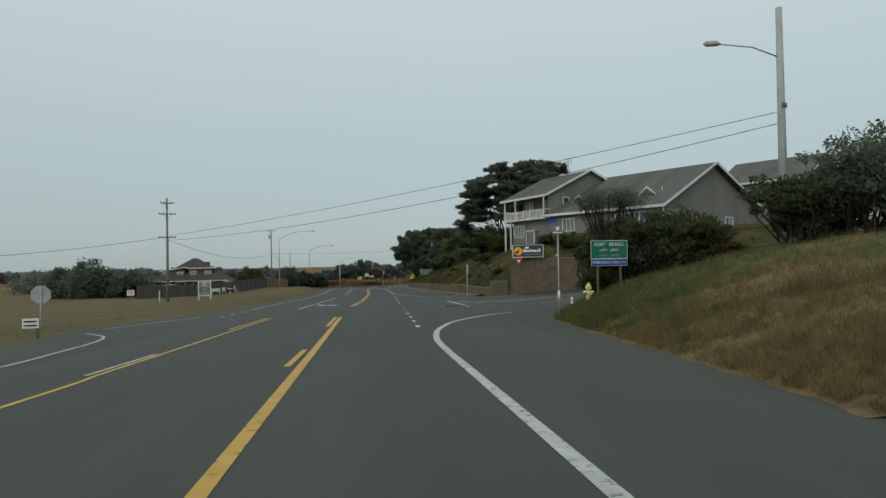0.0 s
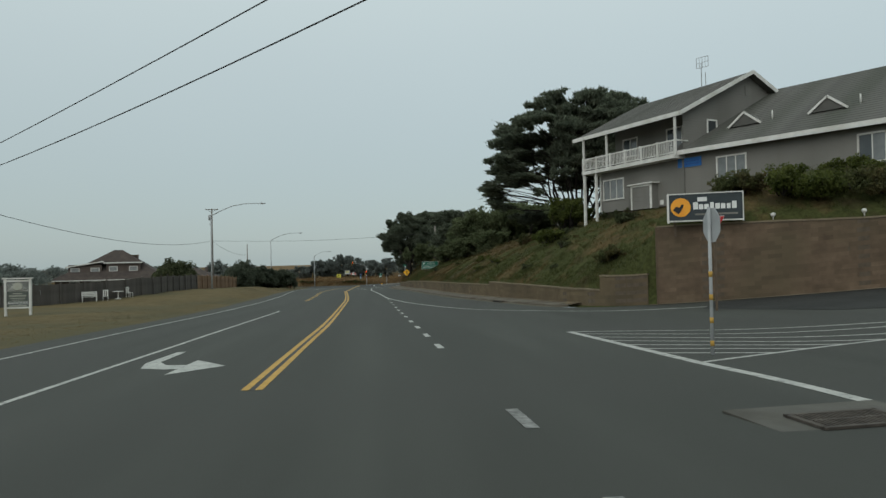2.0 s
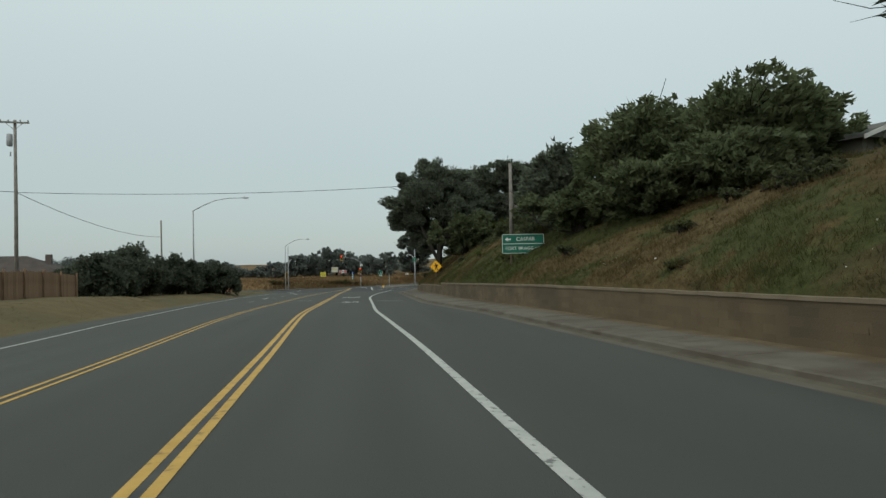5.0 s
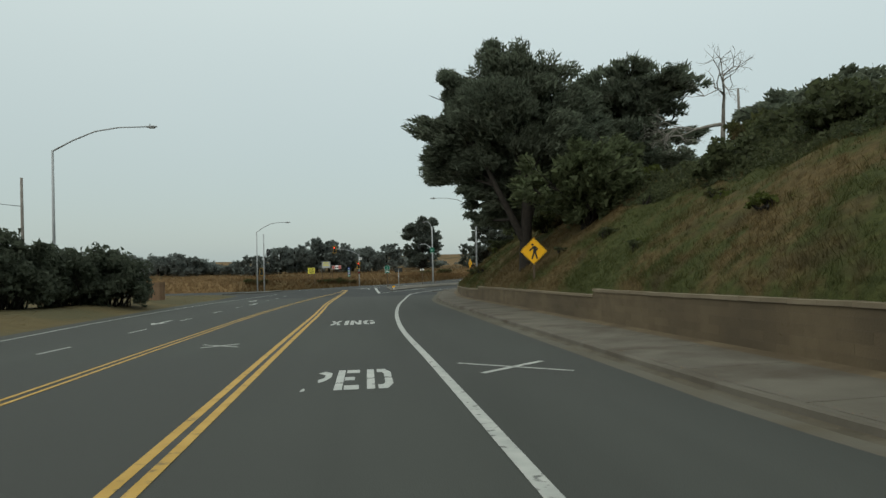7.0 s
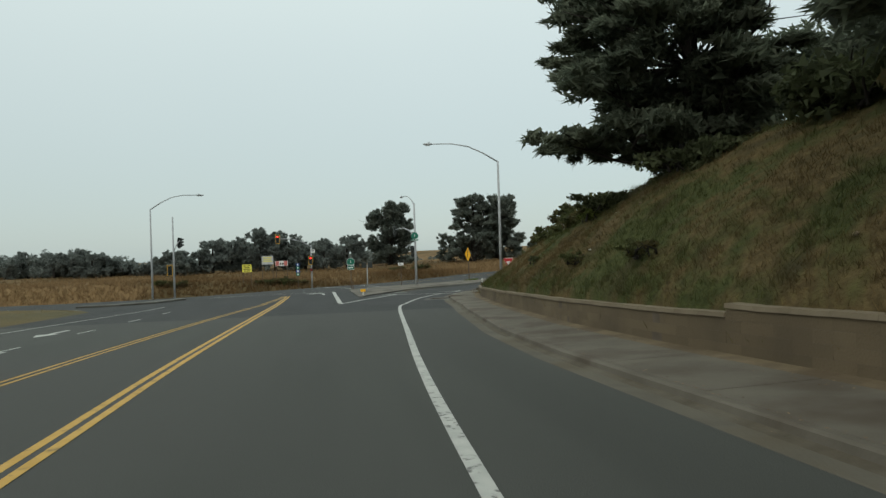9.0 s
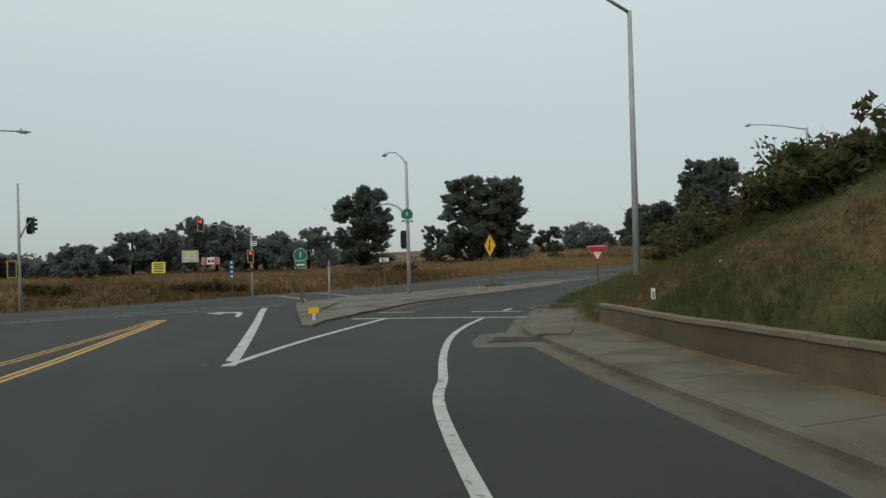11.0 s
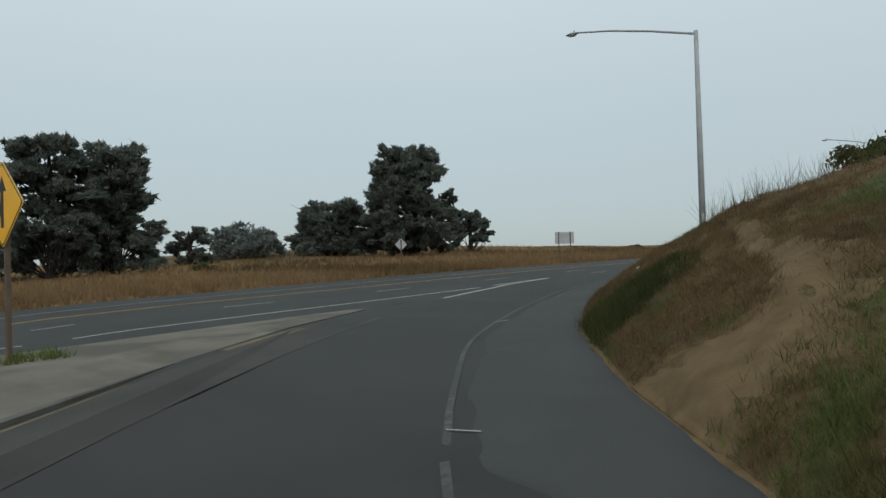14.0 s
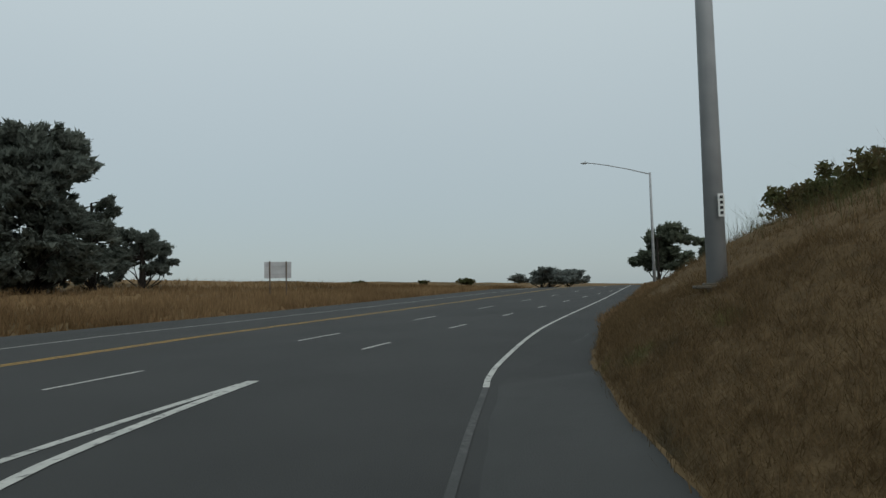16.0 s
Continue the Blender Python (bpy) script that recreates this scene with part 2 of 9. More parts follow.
grass_verge = leafy("tan verge grass", (0.14, 0.108, 0.054), (0.18, 0.142, 0.074), 0.6, 0.85, c3=(0.10, 0.085, 0.05), big=0.1, island=0.3, spec=0.08)
grass_dull = leafy("dull green bank grass", (0.036, 0.047, 0.016), (0.062, 0.07, 0.025), 0.7, 0.8, c3=(0.075, 0.078, 0.028), big=0.3, island=0.4, spec=0.08)
grass_ramp = leafy("pale brown bank grass", (0.168, 0.107, 0.057), (0.238, 0.156, 0.088), 1.1, 0.85, c3=(0.118, 0.084, 0.042), big=0.4, island=0.35, spec=0.08)
grass_green = leafy("fresh green grass", (0.092, 0.13, 0.036), (0.15, 0.178, 0.058), 0.9, 0.7, c3=(0.1, 0.085, 0.035), big=0.8, island=0.4, spec=0.08)
block_wall = make("brown split-face block", (0.1, 0.075, 0.045), (0.14, 0.107, 0.064), 1.4, 0.95, 0.6, 25, c3=(0.086, 0.066, 0.041), big=0.35, rnd=0.1)
block_far = make("brown block", (0.1, 0.075, 0.045), (0.14, 0.107, 0.064), 1.4, 0.95, 0.6, 25, c3=(0.086, 0.066, 0.041), big=0.35, island=0.1)
brick_brown = make("brown slumped brick", (0.095, 0.067, 0.045), (0.138, 0.098, 0.066), 2.0, 0.95, 0.5, 22, c3=(0.1, 0.077, 0.049), big=0.25, rnd=0.15)
brick_far = make("brown brick", (0.095, 0.067, 0.045), (0.138, 0.098, 0.066), 2.0, 0.95, 0.5, 22, c3=(0.1, 0.077, 0.049), big=0.25, island=0.15)
mortar = make("mortar", (0.08, 0.063, 0.046), (0.11, 0.087, 0.065), 4.0, 0.95)
cap_stone = make("wall coping", (0.1422, 0.1131, 0.0748), (0.1908, 0.1549, 0.1054), 1.2, 0.9, 0.4, 30)
bark = make("bark", (0.015, 0.0125, 0.0105), (0.03, 0.025, 0.02), 5.0, 0.95, 0.8, 14, bump_dist=0.05)
pale_bark = make("pale bark", (0.16, 0.15, 0.13), (0.26, 0.245, 0.215), 4.0, 0.9, 0.5, 14)
pine_leaf = leafy("pine needles", (0.095, 0.114, 0.08), (0.14, 0.158, 0.113), 0.5, 0.75, island=0.4, spec=0.15)
cypress_leaf = leafy("cypress foliage", (0.098, 0.118, 0.084), (0.145, 0.162, 0.115), 0.6, 0.75, island=0.4, spec=0.15)
shrub_leaf = leafy("shrub leaves", (0.058, 0.07, 0.034), (0.09, 0.1, 0.049), 0.7, 0.65, island=0.45, spec=0.2)
bank_leaf = leafy("mid green evergreen leaves", (0.085, 0.105, 0.052), (0.128, 0.148, 0.076), 0.7, 0.7, island=0.45, spec=0.18)
hedge_leaf = leafy("dark hedge leaves", (0.06, 0.072, 0.05), (0.09, 0.104, 0.073), 0.7, 0.75, island=0.35, spec=0.15)
bright_leaf = leafy("light green leaves", (0.0583, 0.075, 0.017), (0.1007, 0.115, 0.02975), 0.8, 0.65, island=0.4, spec=0.2)
bramble_leaf = leafy("bramble leaves", (0.06572, 0.078, 0.0306), (0.1039, 0.106, 0.0425), 0.9, 0.65, c3=(0.0901, 0.065, 0.02975), big=0.5, island=0.4, spec=0.2)
# pine needles lightened and greyed in colour to carry some haze
field_leaf = leafy("haze-tinted coast pine needles", (0.115, 0.134, 0.115), (0.16, 0.178, 0.15), 0.4, 0.8, island=0.35, spec=0.12)
# far foliage: distance haze is mixed into this pale grey-green colour
far_leaf = leafy("haze-paled pine foliage", (0.155, 0.175, 0.16), (0.205, 0.225, 0.208), 0.15, 0.85, island=0.3, spec=0.1)
litter = make("dry leaf litter", (0.10, 0.07, 0.04), (0.19, 0.13, 0.075), 3.0, 0.9, island=0.5)
flower_white = make("white flowers", (0.6, 0.6, 0.55), (0.7, 0.7, 0.66), 5, 0.7)
galv = make("galvanised steel", (0.27, 0.285, 0.29), (0.36, 0.37, 0.375), 1.5, 0.6, metal=0.0, spec=0.4)
wood_pole = make("weathered pole wood", (0.15, 0.135, 0.12), (0.24, 0.22, 0.195), 3.0, 0.9, 0.5, 25)
wood_post = make("brown sign post wood", (0.085, 0.062, 0.044), (0.124, 0.094, 0.068), 3.0, 0.9, 0.5, 25)
fence_wood = make("weathered fence boards", (0.17, 0.108, 0.066), (0.24, 0.155, 0.098), 1.2, 0.9, 0.4, 20, rnd=0.15)
fence_dark = make("old grey fence boards", (0.076, 0.068, 0.062), (0.11, 0.1, 0.09), 1.2, 0.9, 0.4, 20, rnd=0.15)
siding = make("grey-brown painted siding", (0.165, 0.16, 0.145), (0.20, 0.192, 0.175), 0.8, 0.8, 0.2, 20, c3=(0.15, 0.145, 0.13), big=0.4)
shingle = make("grey asphalt shingles", (0.085, 0.083, 0.077), (0.125, 0.121, 0.112), 1.2, 0.95, 0.5, 12, c3=(0.075, 0.078, 0.066), big=0.3)
roof_brown = make("brown shingles", (0.05, 0.04, 0.036), (0.075, 0.06, 0.052), 1.2, 0.95, 0.5, 12)
siding_brown = make("brown wall boards", (0.085, 0.066, 0.058), (0.12, 0.095, 0.083), 1.0, 0.85)
trim_white = make("white trim paint", (0.58, 0.57, 0.54), (0.68, 0.67, 0.64), 2.5, 0.6, c3=(0.52, 0.51, 0.47), big=0.8)
glass_dark = make("window glass", (0.035, 0.042, 0.045), (0.06, 0.068, 0.072), 0.8, 0.08, spec=0.6)
glass_mid = make("curtained window glass", (0.12, 0.13, 0.13), (0.19, 0.20, 0.20), 1.5, 0.12, spec=0.6)
sign_green = make("green sign sheeting", (0.008, 0.115, 0.075), (0.010, 0.13, 0.085), 2.0, 0.45)
sign_blue = make("blue sign sheeting", (0.018, 0.055, 0.22), (0.022, 0.065, 0.25), 2.0, 0.45)
sign_white = make("white sign sheeting", (0.62, 0.63, 0.61), (0.70, 0.71, 0.69), 2.0, 0.45)
sign_yellow = make("yellow sign sheeting", (0.72, 0.36, 0.008), (0.80, 0.42, 0.012), 2.0, 0.4)
sign_red = make("faded red sign sheeting", (0.36, 0.018, 0.022), (0.42, 0.026, 0.03), 2.0, 0.45)
sign_black = make("black lettering", (0.012, 0.012, 0.012), (0.02, 0.02, 0.02), 2.0, 0.5)
sign_lemon = make("lemon yellow banner", (0.62, 0.56, 0.06), (0.70, 0.63, 0.09), 2.0, 0.5)
sign_back = make("bare aluminium sign back", (0.33, 0.34, 0.345), (0.42, 0.43, 0.435), 1.5, 0.5, metal=0.3)
window_pale = make("pale curtained window glass", (0.2, 0.21, 0.21), (0.28, 0.29, 0.29), 2.0, 0.25, spec=0.5)
board_grey = make("grey-green sign paint", (0.075, 0.085, 0.076), (0.1, 0.112, 0.1), 3.0, 0.8)
emblem_pale = make("faded cream sign paint", (0.34, 0.34, 0.29), (0.42, 0.42, 0.36), 4.0, 0.8)
board_dark = make("dark sign board", (0.022, 0.032, 0.038), (0.035, 0.045, 0.05), 1.0, 0.5)
orange_disc = make("orange sign disc", (0.75, 0.28, 0.02), (0.82, 0.40, 0.04), 1.5, 0.5)
blue_banner = make("blue banner cloth", (0.02, 0.10, 0.30), (0.03, 0.14, 0.38), 2.0, 0.6)
faded_red = make("faded red cloth", (0.40, 0.10, 0.09), (0.48, 0.16, 0.14), 3.0, 0.7)
signal_black = make("dark signal housing", (0.018, 0.022, 0.02), (0.03, 0.034, 0.032), 2.0, 0.5)
signal_yellow = make("yellow signal backplate border", (0.62, 0.33, 0.02), (0.7, 0.40, 0.03), 2.0, 0.5)
red_glow = glow("lit red signal lens", (1.0, 0.03, 0.02), 2.2)
lens_red = make("dim red pedestrian lens", (0.16, 0.016, 0.014), (0.2, 0.025, 0.02), 2.0, 0.3)
lens_dark = make("unlit signal lens", (0.02, 0.03, 0.025), (0.03, 0.04, 0.035), 2.0, 0.2)
lamp_lens = make("frosted lamp lens", (0.42, 0.43, 0.42), (0.5, 0.5, 0.48), 2.0, 0.3)
iron = make("rusted grate iron", (0.06, 0.052, 0.045), (0.11, 0.095, 0.08), 6.0, 0.7, metal=0.5)
# near-black paint that stands in for the shade inside openings
shade_black = make("opening shade black", (0.01, 0.01, 0.01), (0.015, 0.015, 0.015), 2, 1)
cable_black = make("black cable", (0.02, 0.02, 0.02), (0.03, 0.03, 0.03), 2, 0.6)
car_white = make("white car paint", (0.6, 0.61, 0.62), (0.64, 0.65, 0.66), 1, 0.3, spec=0.5)
tyre = make("tyre rubber", (0.015, 0.015, 0.015), (0.025, 0.025, 0.025), 3, 0.8)

# ---- plan: the lie of the land ----
ROAD_Y = (-90, 0, 20.8, 41.4, 61.8, 81.6, 129.6, 147, 163, 171, 206.6, 218, 228, 237, 247, 1500)
ROAD_Z = (2.9, 0, -.70, -1.35, -2.02, -2.62, -3.71, -4.25, -4.79, -5.03, -6.19, -6.54, -6.72, -6.78, -6.75, -6.75)


def sstep(a, b, v):
    v = np.clip((np.asarray(v, float) - a) / (b - a), 0, 1)
    return v * v * (3 - 2 * v)


def road_z(x, y):
    """Height of the paved ground: a grade down to the coast road, which climbs towards +x; the side street climbs too."""
    x, y = np.asarray(x, float), np.asarray(y, float)
    z = np.interp(y, ROAD_Y, ROAD_Z)
    z = z + sstep(210, 245, y) * (0.033 * np.clip(x - 15, 0, 45) + 0.024 * np.clip(x - 60, 0, 40))
    z = z + np.interp(x, DIP_X, DIP_Z) * np.clip((y - 234) / 36.6, 0, 1)
    up = np.clip(x - 8, 0, 41)
    up = np.where(up < 4, up * up / 8, up - 2)
    return z + 0.085 * up * sstep(28, 40, y) * (1 - sstep(80, 92, y))


# the coast road's far side lies lower, the more so towards -x
DIP_X, DIP_Z = (-60, -20, -13, -7, 0, 5, 10, 17, 22, 45, 60), (-2.9, -1.75, -1.5, -1.25, -1.05, -0.88, -0.58, -0.12, -0.04, -0.05, -0.25)
# right toe of the land north of the side street, x by y: brick wall, block wall, ramp, coast road
TOE_N = ((56, 95), (60, 60), (63, 45), (67, 28), (69.5, 20.3), (72.5, 14.8), (75.5, 11.5), (78, 10.5), (81, 9.9), (86, 9.4), (90, 8.6), (95, 7.7),
         (101, 6.85), (114, 5.7), (127, 4.75), (147, 3.6), (160, 3.6), (174, 3.5), (184, 3.3), (190, 3.5), (202, 4.75), (212, 6.15),
         (218.3, 7.5), (222, 8.9), (225, 10.2), (228.2, 10.6), (230, 11.2), (233, 13.5), (235.2, 15.7), (237.6, 18), (239.2, 19.8),
         (241, 21.8), (243.3, 25.2), (245.3, 28.9), (247, 32.8), (248.4, 37), (249.4, 41), (250.2, 47), (250.7, 60), (251, 260))
# right toe of the land south of the side street
TOE_S = ((-90, 5.6), (7.8, 5.95), (12, 6.2), (20, 6.5), (29, 6.9), (32.5, 8.0), (36, 9.6), (39, 11.8), (42, 16), (46, 28), (52, 60), (56, 95))
# left edge of the paving
EDGE_L = ((-90, -10.5), (18, -11.2), (26, -13.2), (38, -13.4), (48, -12.6), (93, -12.8), (103, -13.2), (116, -13.7), (130, -14.6), (150, -16.0), (162, -16.9), (183, -17.9),
          (203, -18.4), (214, -18.7), (219.5, -19.0), (222.5, -20.6), (225, -23.2), (227.5, -27.8), (230, -36), (234, -62), (241, -130), (251, -300))
HWY_S, HWY_N = 251.0, 270.6
GUTTER = ((76, 0.4), (80, 1.6), (86, 2.2), (107, 2.2), (130, 2.3), (145, 2.9), (175, 2.8), (190, 2.4), (205, 2.1), (213, 2.3), (219, 2.8), (224, 2.7), (226.5, 1.9), (229.5, 0.6), (231, 0.0))


def tab(table, v):
    return np.interp(v, [p[0] for p in table], [p[1] for p in table])


def toe_n(y):
    return tab(TOE_N, y)


def wall_h(y):
    """Height of the retaining wall's top over the paving."""
    y = np.asarray(y, float)
    z = np.interp(y, (56, 60, 67, 72.5, 74.6), (2.2, 2.4, 2.75, 3.75, 3.95))
    z = np.where((y > 74.6) & (y <= 77.0), -0.85 - np.interp(y, ROAD_Y, ROAD_Z), z)
    z = np.where((y > 77.0) & (y <= 94.9), -1.6 - np.interp(y, ROAD_Y, ROAD_Z), z)
    z = np.where((y > 94.9) & (y <= 160), np.interp(y, (95, 160), (1.12, 1.17)), z)
    z = np.where((y > 160) & (y <= 181.3), 1.0, z)
    z = np.where((y > 181.3) & (y <= 218.3), np.interp(y, (181, 218), (0.86, 0.72)), z)
    return np.where(y > 218.3, np.interp(y, (218.3, 219, 225.2, 226.4), (0.62, 0.52, 0.46, 0.12)), z)


def distance(px, py, table):
    """Distance of points to a polyline given as (y, x) pairs."""
    best = np.full(np.shape(px), 1e9)
    for (y0, x0), (y1, x1) in zip(table[:-1], table[1:]):
        dx, dy = x1 - x0, y1 - y0
        s = np.clip(((px - x0) * dx + (py - y0) * dy) / (dx * dx + dy * dy), 0, 1)
        best = np.minimum(best, np.hypot(px - x0 - s * dx, py - y0 - s * dy))
    return best


def rough(x, y, size, seed):
    """Smooth unevenness, about -1 to 1."""
    a = np.sin(x / size + seed) * np.cos(y / (size * 1.3) + 2 * seed) + 0.5 * np.sin((x + 0.7 * y) / (size * 0.43) + 3 * seed)
    return (a + 0.35 * np.sin((x * 0.6 - y) / (size * 0.21) + 5 * seed)) / 1.85


def north_z(x, y):
    d = distance(x, y, TOE_N)
    top = np.interp(y, (56, 70, 80, 92, 104, 116, 122, 132, 141, 150, 175, 200, 212, 224, 232, 251), (6.5, 8.0, 8.6, 9.0, 9.4, 9.6, 8.6, 7.6, 8.4, 10.5, 10.5, 9.5, 7.2, 5.6, 5.2, 5.0))
    steep = np.interp(y, (60, 76, 86, 94, 104, 116, 128, 150, 175, 200, 212, 222, 230, 236, 244, 251), (0.55, 0.85, 0.92, 0.88, 0.78, 0.74, 0.66, 0.9, 0.98, 1.05, 0.75, 0.40, 0.40, 0.72, 0.8, 0.7))
    base = wall_h(y) * sstep(0.03, 0.26, d)
    rise = np.minimum(steep * d, 40)
    room = np.maximum(top - base, 0.5)
    h = base + room * (1 - np.exp(-rise / room))
    h = h + 0.05 * np.clip(d - 14, 0, 60) * sstep(200, 240, y) * 0.3
    h = h + 0.42 * np.exp(-((x - 9.7) ** 2 + (y - 219.8) ** 2) / 2.2) * sstep(0.1, 1.2, d)
    h = np.where(x < toe_n(y), -0.07, h)
    return np.interp(y, ROAD_Y, ROAD_Z) + (road_z(x, y) - np.interp(y, ROAD_Y, ROAD_Z)) * np.where(y > 200, 1, np.clip(1 - d / 8, 0, 1)) + h + (0.22 * rough(x, y, 2.3, 1.0) + 0.12 * rough(x, y, 0.8, 4.0)) * sstep(0.3, 2.5, d)


def south_z(x, y):
    d = distance(x, y, TOE_S)
    h = 3.6 * (1 - np.exp(-0.62 * d / 3.6)) + 0.05 * np.clip(d - 6, 0, 40)
    h = np.where(x < tab(TOE_S, y), -0.07, h)
    return np.interp(y, ROAD_Y, ROAD_Z) + (road_z(x, y) - np.interp(y, ROAD_Y, ROAD_Z)) * np.clip(1 - d / 8, 0, 1) + h + 0.2 * rough(x, y, 2.1, 2.0) * sstep(0.2, 2.5, d)


def left_z(x, y):
    d = tab(EDGE_L, y) - x
    berm = 0.75 * sstep(98, 125, y) * (1 - sstep(205, 225, y)) * sstep(0.4, 4.0, d) + 0.1 * sstep(0.2, 1.5, d)
    berm = berm * (1 - 0.45 * sstep(148, 160, y)) 
    return road_z(np.minimum(x, 0), y) + berm + 0.10 * rough(x, y, 2.5, 3.0) * sstep(0.3, 2, d) - 0.02 * np.clip(d - 30, 0, 200)


def west_z(x, y):
    d = y - HWY_N
    x = np.asarray(x, float)
    rise = 0.04 * np.clip(d - 3, 0, 60) * sstep(0, 60, x) + 0.012 * np.clip(d - 3, 0, 60)
    foot = (road_z(x, HWY_N + 0 * x) - road_z(x, 234 + 0 * x)) * (1 - sstep(0, 9, d))
    return road_z(x, 234 + 0 * x) + foot + rise + 0.25 * rough(x, y, 6, 5.0) * sstep(1, 8, d) - 0.25 * sstep(0, 1.2, d) * (1 - sstep(1.5, 4, d))


# ---- building blocks ----
def mesh_of(name, verts, faces, material, smooth=False):
    me = bpy.data.meshes.new(name)
    verts = np.asarray(verts, float)
    faces = np.asarray(faces, int)
    n, k = faces.shape
    me.vertices.add(len(verts))
    me.vertices.foreach_set("co", verts.ravel())
    me.loops.add(n * k)
    me.loops.foreach_set("vertex_index", faces.ravel())
    me.polygons.add(n)
    me.polygons.foreach_set("loop_start", np.arange(0, n * k, k))
    me.polygons.foreach_set("use_smooth", np.full(n, smooth))
    me.update(calc_edges=True)
    me.validate()
    for m in (material if isinstance(material, (list, tuple)) else [material]):
        me.materials.append(m)
    return me


def sheet(name, X, Y, Z, material, smooth=True):
    """A grid of quads over arrays of the same 2D shape."""
    r, c = X.shape
    i = np.arange(r * c).reshape(r, c)
    f = np.stack([i[:-1, :-1], i[:-1, 1:], i[1:, 1:], i[1:, :-1]], -1).reshape(-1, 4)
    return new(name, mesh_of(name, np.stack([X, Y, Z], -1).reshape(-1, 3), f, material, smooth))


def part(name, bm, material, parent=None, label="", m=None):
    me = bpy.data.meshes.new(name)
    bm.to_mesh(me)
    bm.free()
    me.materials.append(material)
    ob = new(name, me)
    if parent:
        ob.parent = parent
    if m is not None:
        ob.matrix_local = m
    return tagged(ob, label)


def thing(name, m, label, category, group="", kind=""):
    ob = new(name)
    ob.matrix_world = m
    return tagged(ob, label, category, group, kind)


def box(bm, cx, cy, cz, sx, sy, sz, bevel=0.0, m=None):
    mat = Matrix.Translation((cx, cy, cz)) @ Matrix.Diagonal((sx, sy, sz, 1))
    if m is not None:
        mat = m @ mat
    g = bmesh.ops.create_cube(bm, size=1, matrix=mat)
    if bevel:
        es = list({e for v in g["verts"] for e in v.link_edges})
        bmesh.ops.bevel(bm, geom=es, offset=bevel, segments=1, affect="EDGES")
    return bm


def boxes(*specs, bevel=0.0):
    bm = bmesh.new()
    for s in specs:
        box(bm, *s, bevel=bevel)
    return bm


def tube(pts, radii, sides=8, closed_ends=True, bm=None):
    """A tapered tube along points."""
    bm = bm or bmesh.new()
    rings = []
    pts = [Vector(p) for p in pts]
    for i, p in enumerate(pts):
        t = (pts[min(i + 1, len(pts) - 1)] - pts[max(i - 1, 0)]).normalized()
        a = t.orthogonal().normalized() if abs(t.z) < 0.95 else Vector((1, 0, 0))
        b = t.cross(a).normalized()
        a = b.cross(t)
        r = float(radii[i] if isinstance(radii, (list, tuple)) else radii)
        rings.append([bm.verts.new(p + r * (math.cos(2 * math.pi * k / sides) * a + math.sin(2 * math.pi * k / sides) * b)) for k in range(sides)])
    for u, v in zip(rings[:-1], rings[1:]):
        for k in range(sides):
            f = bm.faces.new((u[k], u[(k + 1) % sides], v[(k + 1) % sides], v[k]))
            f.smooth = True
    if closed_ends:
        bm.faces.new(rings[0][::-1])
        bm.faces.new(rings[-1])
    return bm


def plate(points, thick, bm=None, y0=0.0):
    """A flat outline in x and z, extruded along y from y0 to y0 + thick."""
    bm = bm or bmesh.new()
    a = [bm.verts.new((x, y0, z)) for x, z in points]
    b = [bm.verts.new((x, y0 + thick, z)) for x, z in points]
    bm.faces.new(a)
    bm.faces.new(b[::-1])
    n = len(points)
    for k in range(n):
        bm.faces.new((a[k], b[k], b[(k + 1) % n], a[(k + 1) % n]))
    bmesh.ops.recalc_face_normals(bm, faces=bm.faces)
    return bm


def rounded(w, h, r, n=4):
    out = []
    for cx, cz, a0 in ((w / 2 - r, h / 2 - r, 0), (-w / 2 + r, h / 2 - r, 90), (-w / 2 + r, -h / 2 + r, 180), (w / 2 - r, -h / 2 + r, 270)):
        out += [(cx + r * math.cos(radians(a0 + 90 * k / n)), cz + r * math.sin(radians(a0 + 90 * k / n))) for k in range(n + 1)]
    return out


def letters(name, text, size, material, parent, m, label="", stretch=1.0):
    """Lettering as a mesh of its own: the text stands in x and z, centred, facing -y."""
    cu = bpy.data.curves.new(name, "FONT")
    cu.body, cu.size, cu.align_x, cu.align_y, cu.extrude, cu.fill_mode = text, size, "CENTER", "CENTER", 0.002, "BOTH"
    tmp = bpy.data.objects.new(name, cu)
    scene.collection.objects.link(tmp)
    bpy.context.view_layer.update()
    me = bpy.data.meshes.new_from_object(tmp.evaluated_get(bpy.context.evaluated_depsgraph_get()))
    bpy.data.objects.remove(tmp)
    me.transform(Matrix.Diagonal((stretch, 1, 1, 1)))
    me.transform(Matrix.Rotation(radians(90), 4, "X"))
    me.materials.clear()
    me.materials.append(material)
    ob = new(name, me)
    ob.parent = parent
    ob.matrix_local = m
    return tagged(ob, label)


def smooth_line(pts, step=0.8):
    """Points along a smooth curve through the given ones."""
    p = [Vector((*q, 0)) for q in pts]
    p = [2 * p[0] - p[1]] + p + [2 * p[-1] - p[-2]]
    out = []
    for i in range(1, len(p) - 2):
        n = max(1, int((p[i + 1] - p[i]).length / step))
        for k in range(n):
            t = k / n
            out.append(0.5 * ((2 * p[i]) + (p[i + 1] - p[i - 1]) * t + (2 * p[i - 1] - 5 * p[i] + 4 * p[i + 1] - p[i + 2]) * t * t
                              + (3 * p[i] - p[i - 1] - 3 * p[i + 1] + p[i + 2]) * t ** 3))
    return [(v.x, v.y) for v in out] + [tuple(pts[-1])]


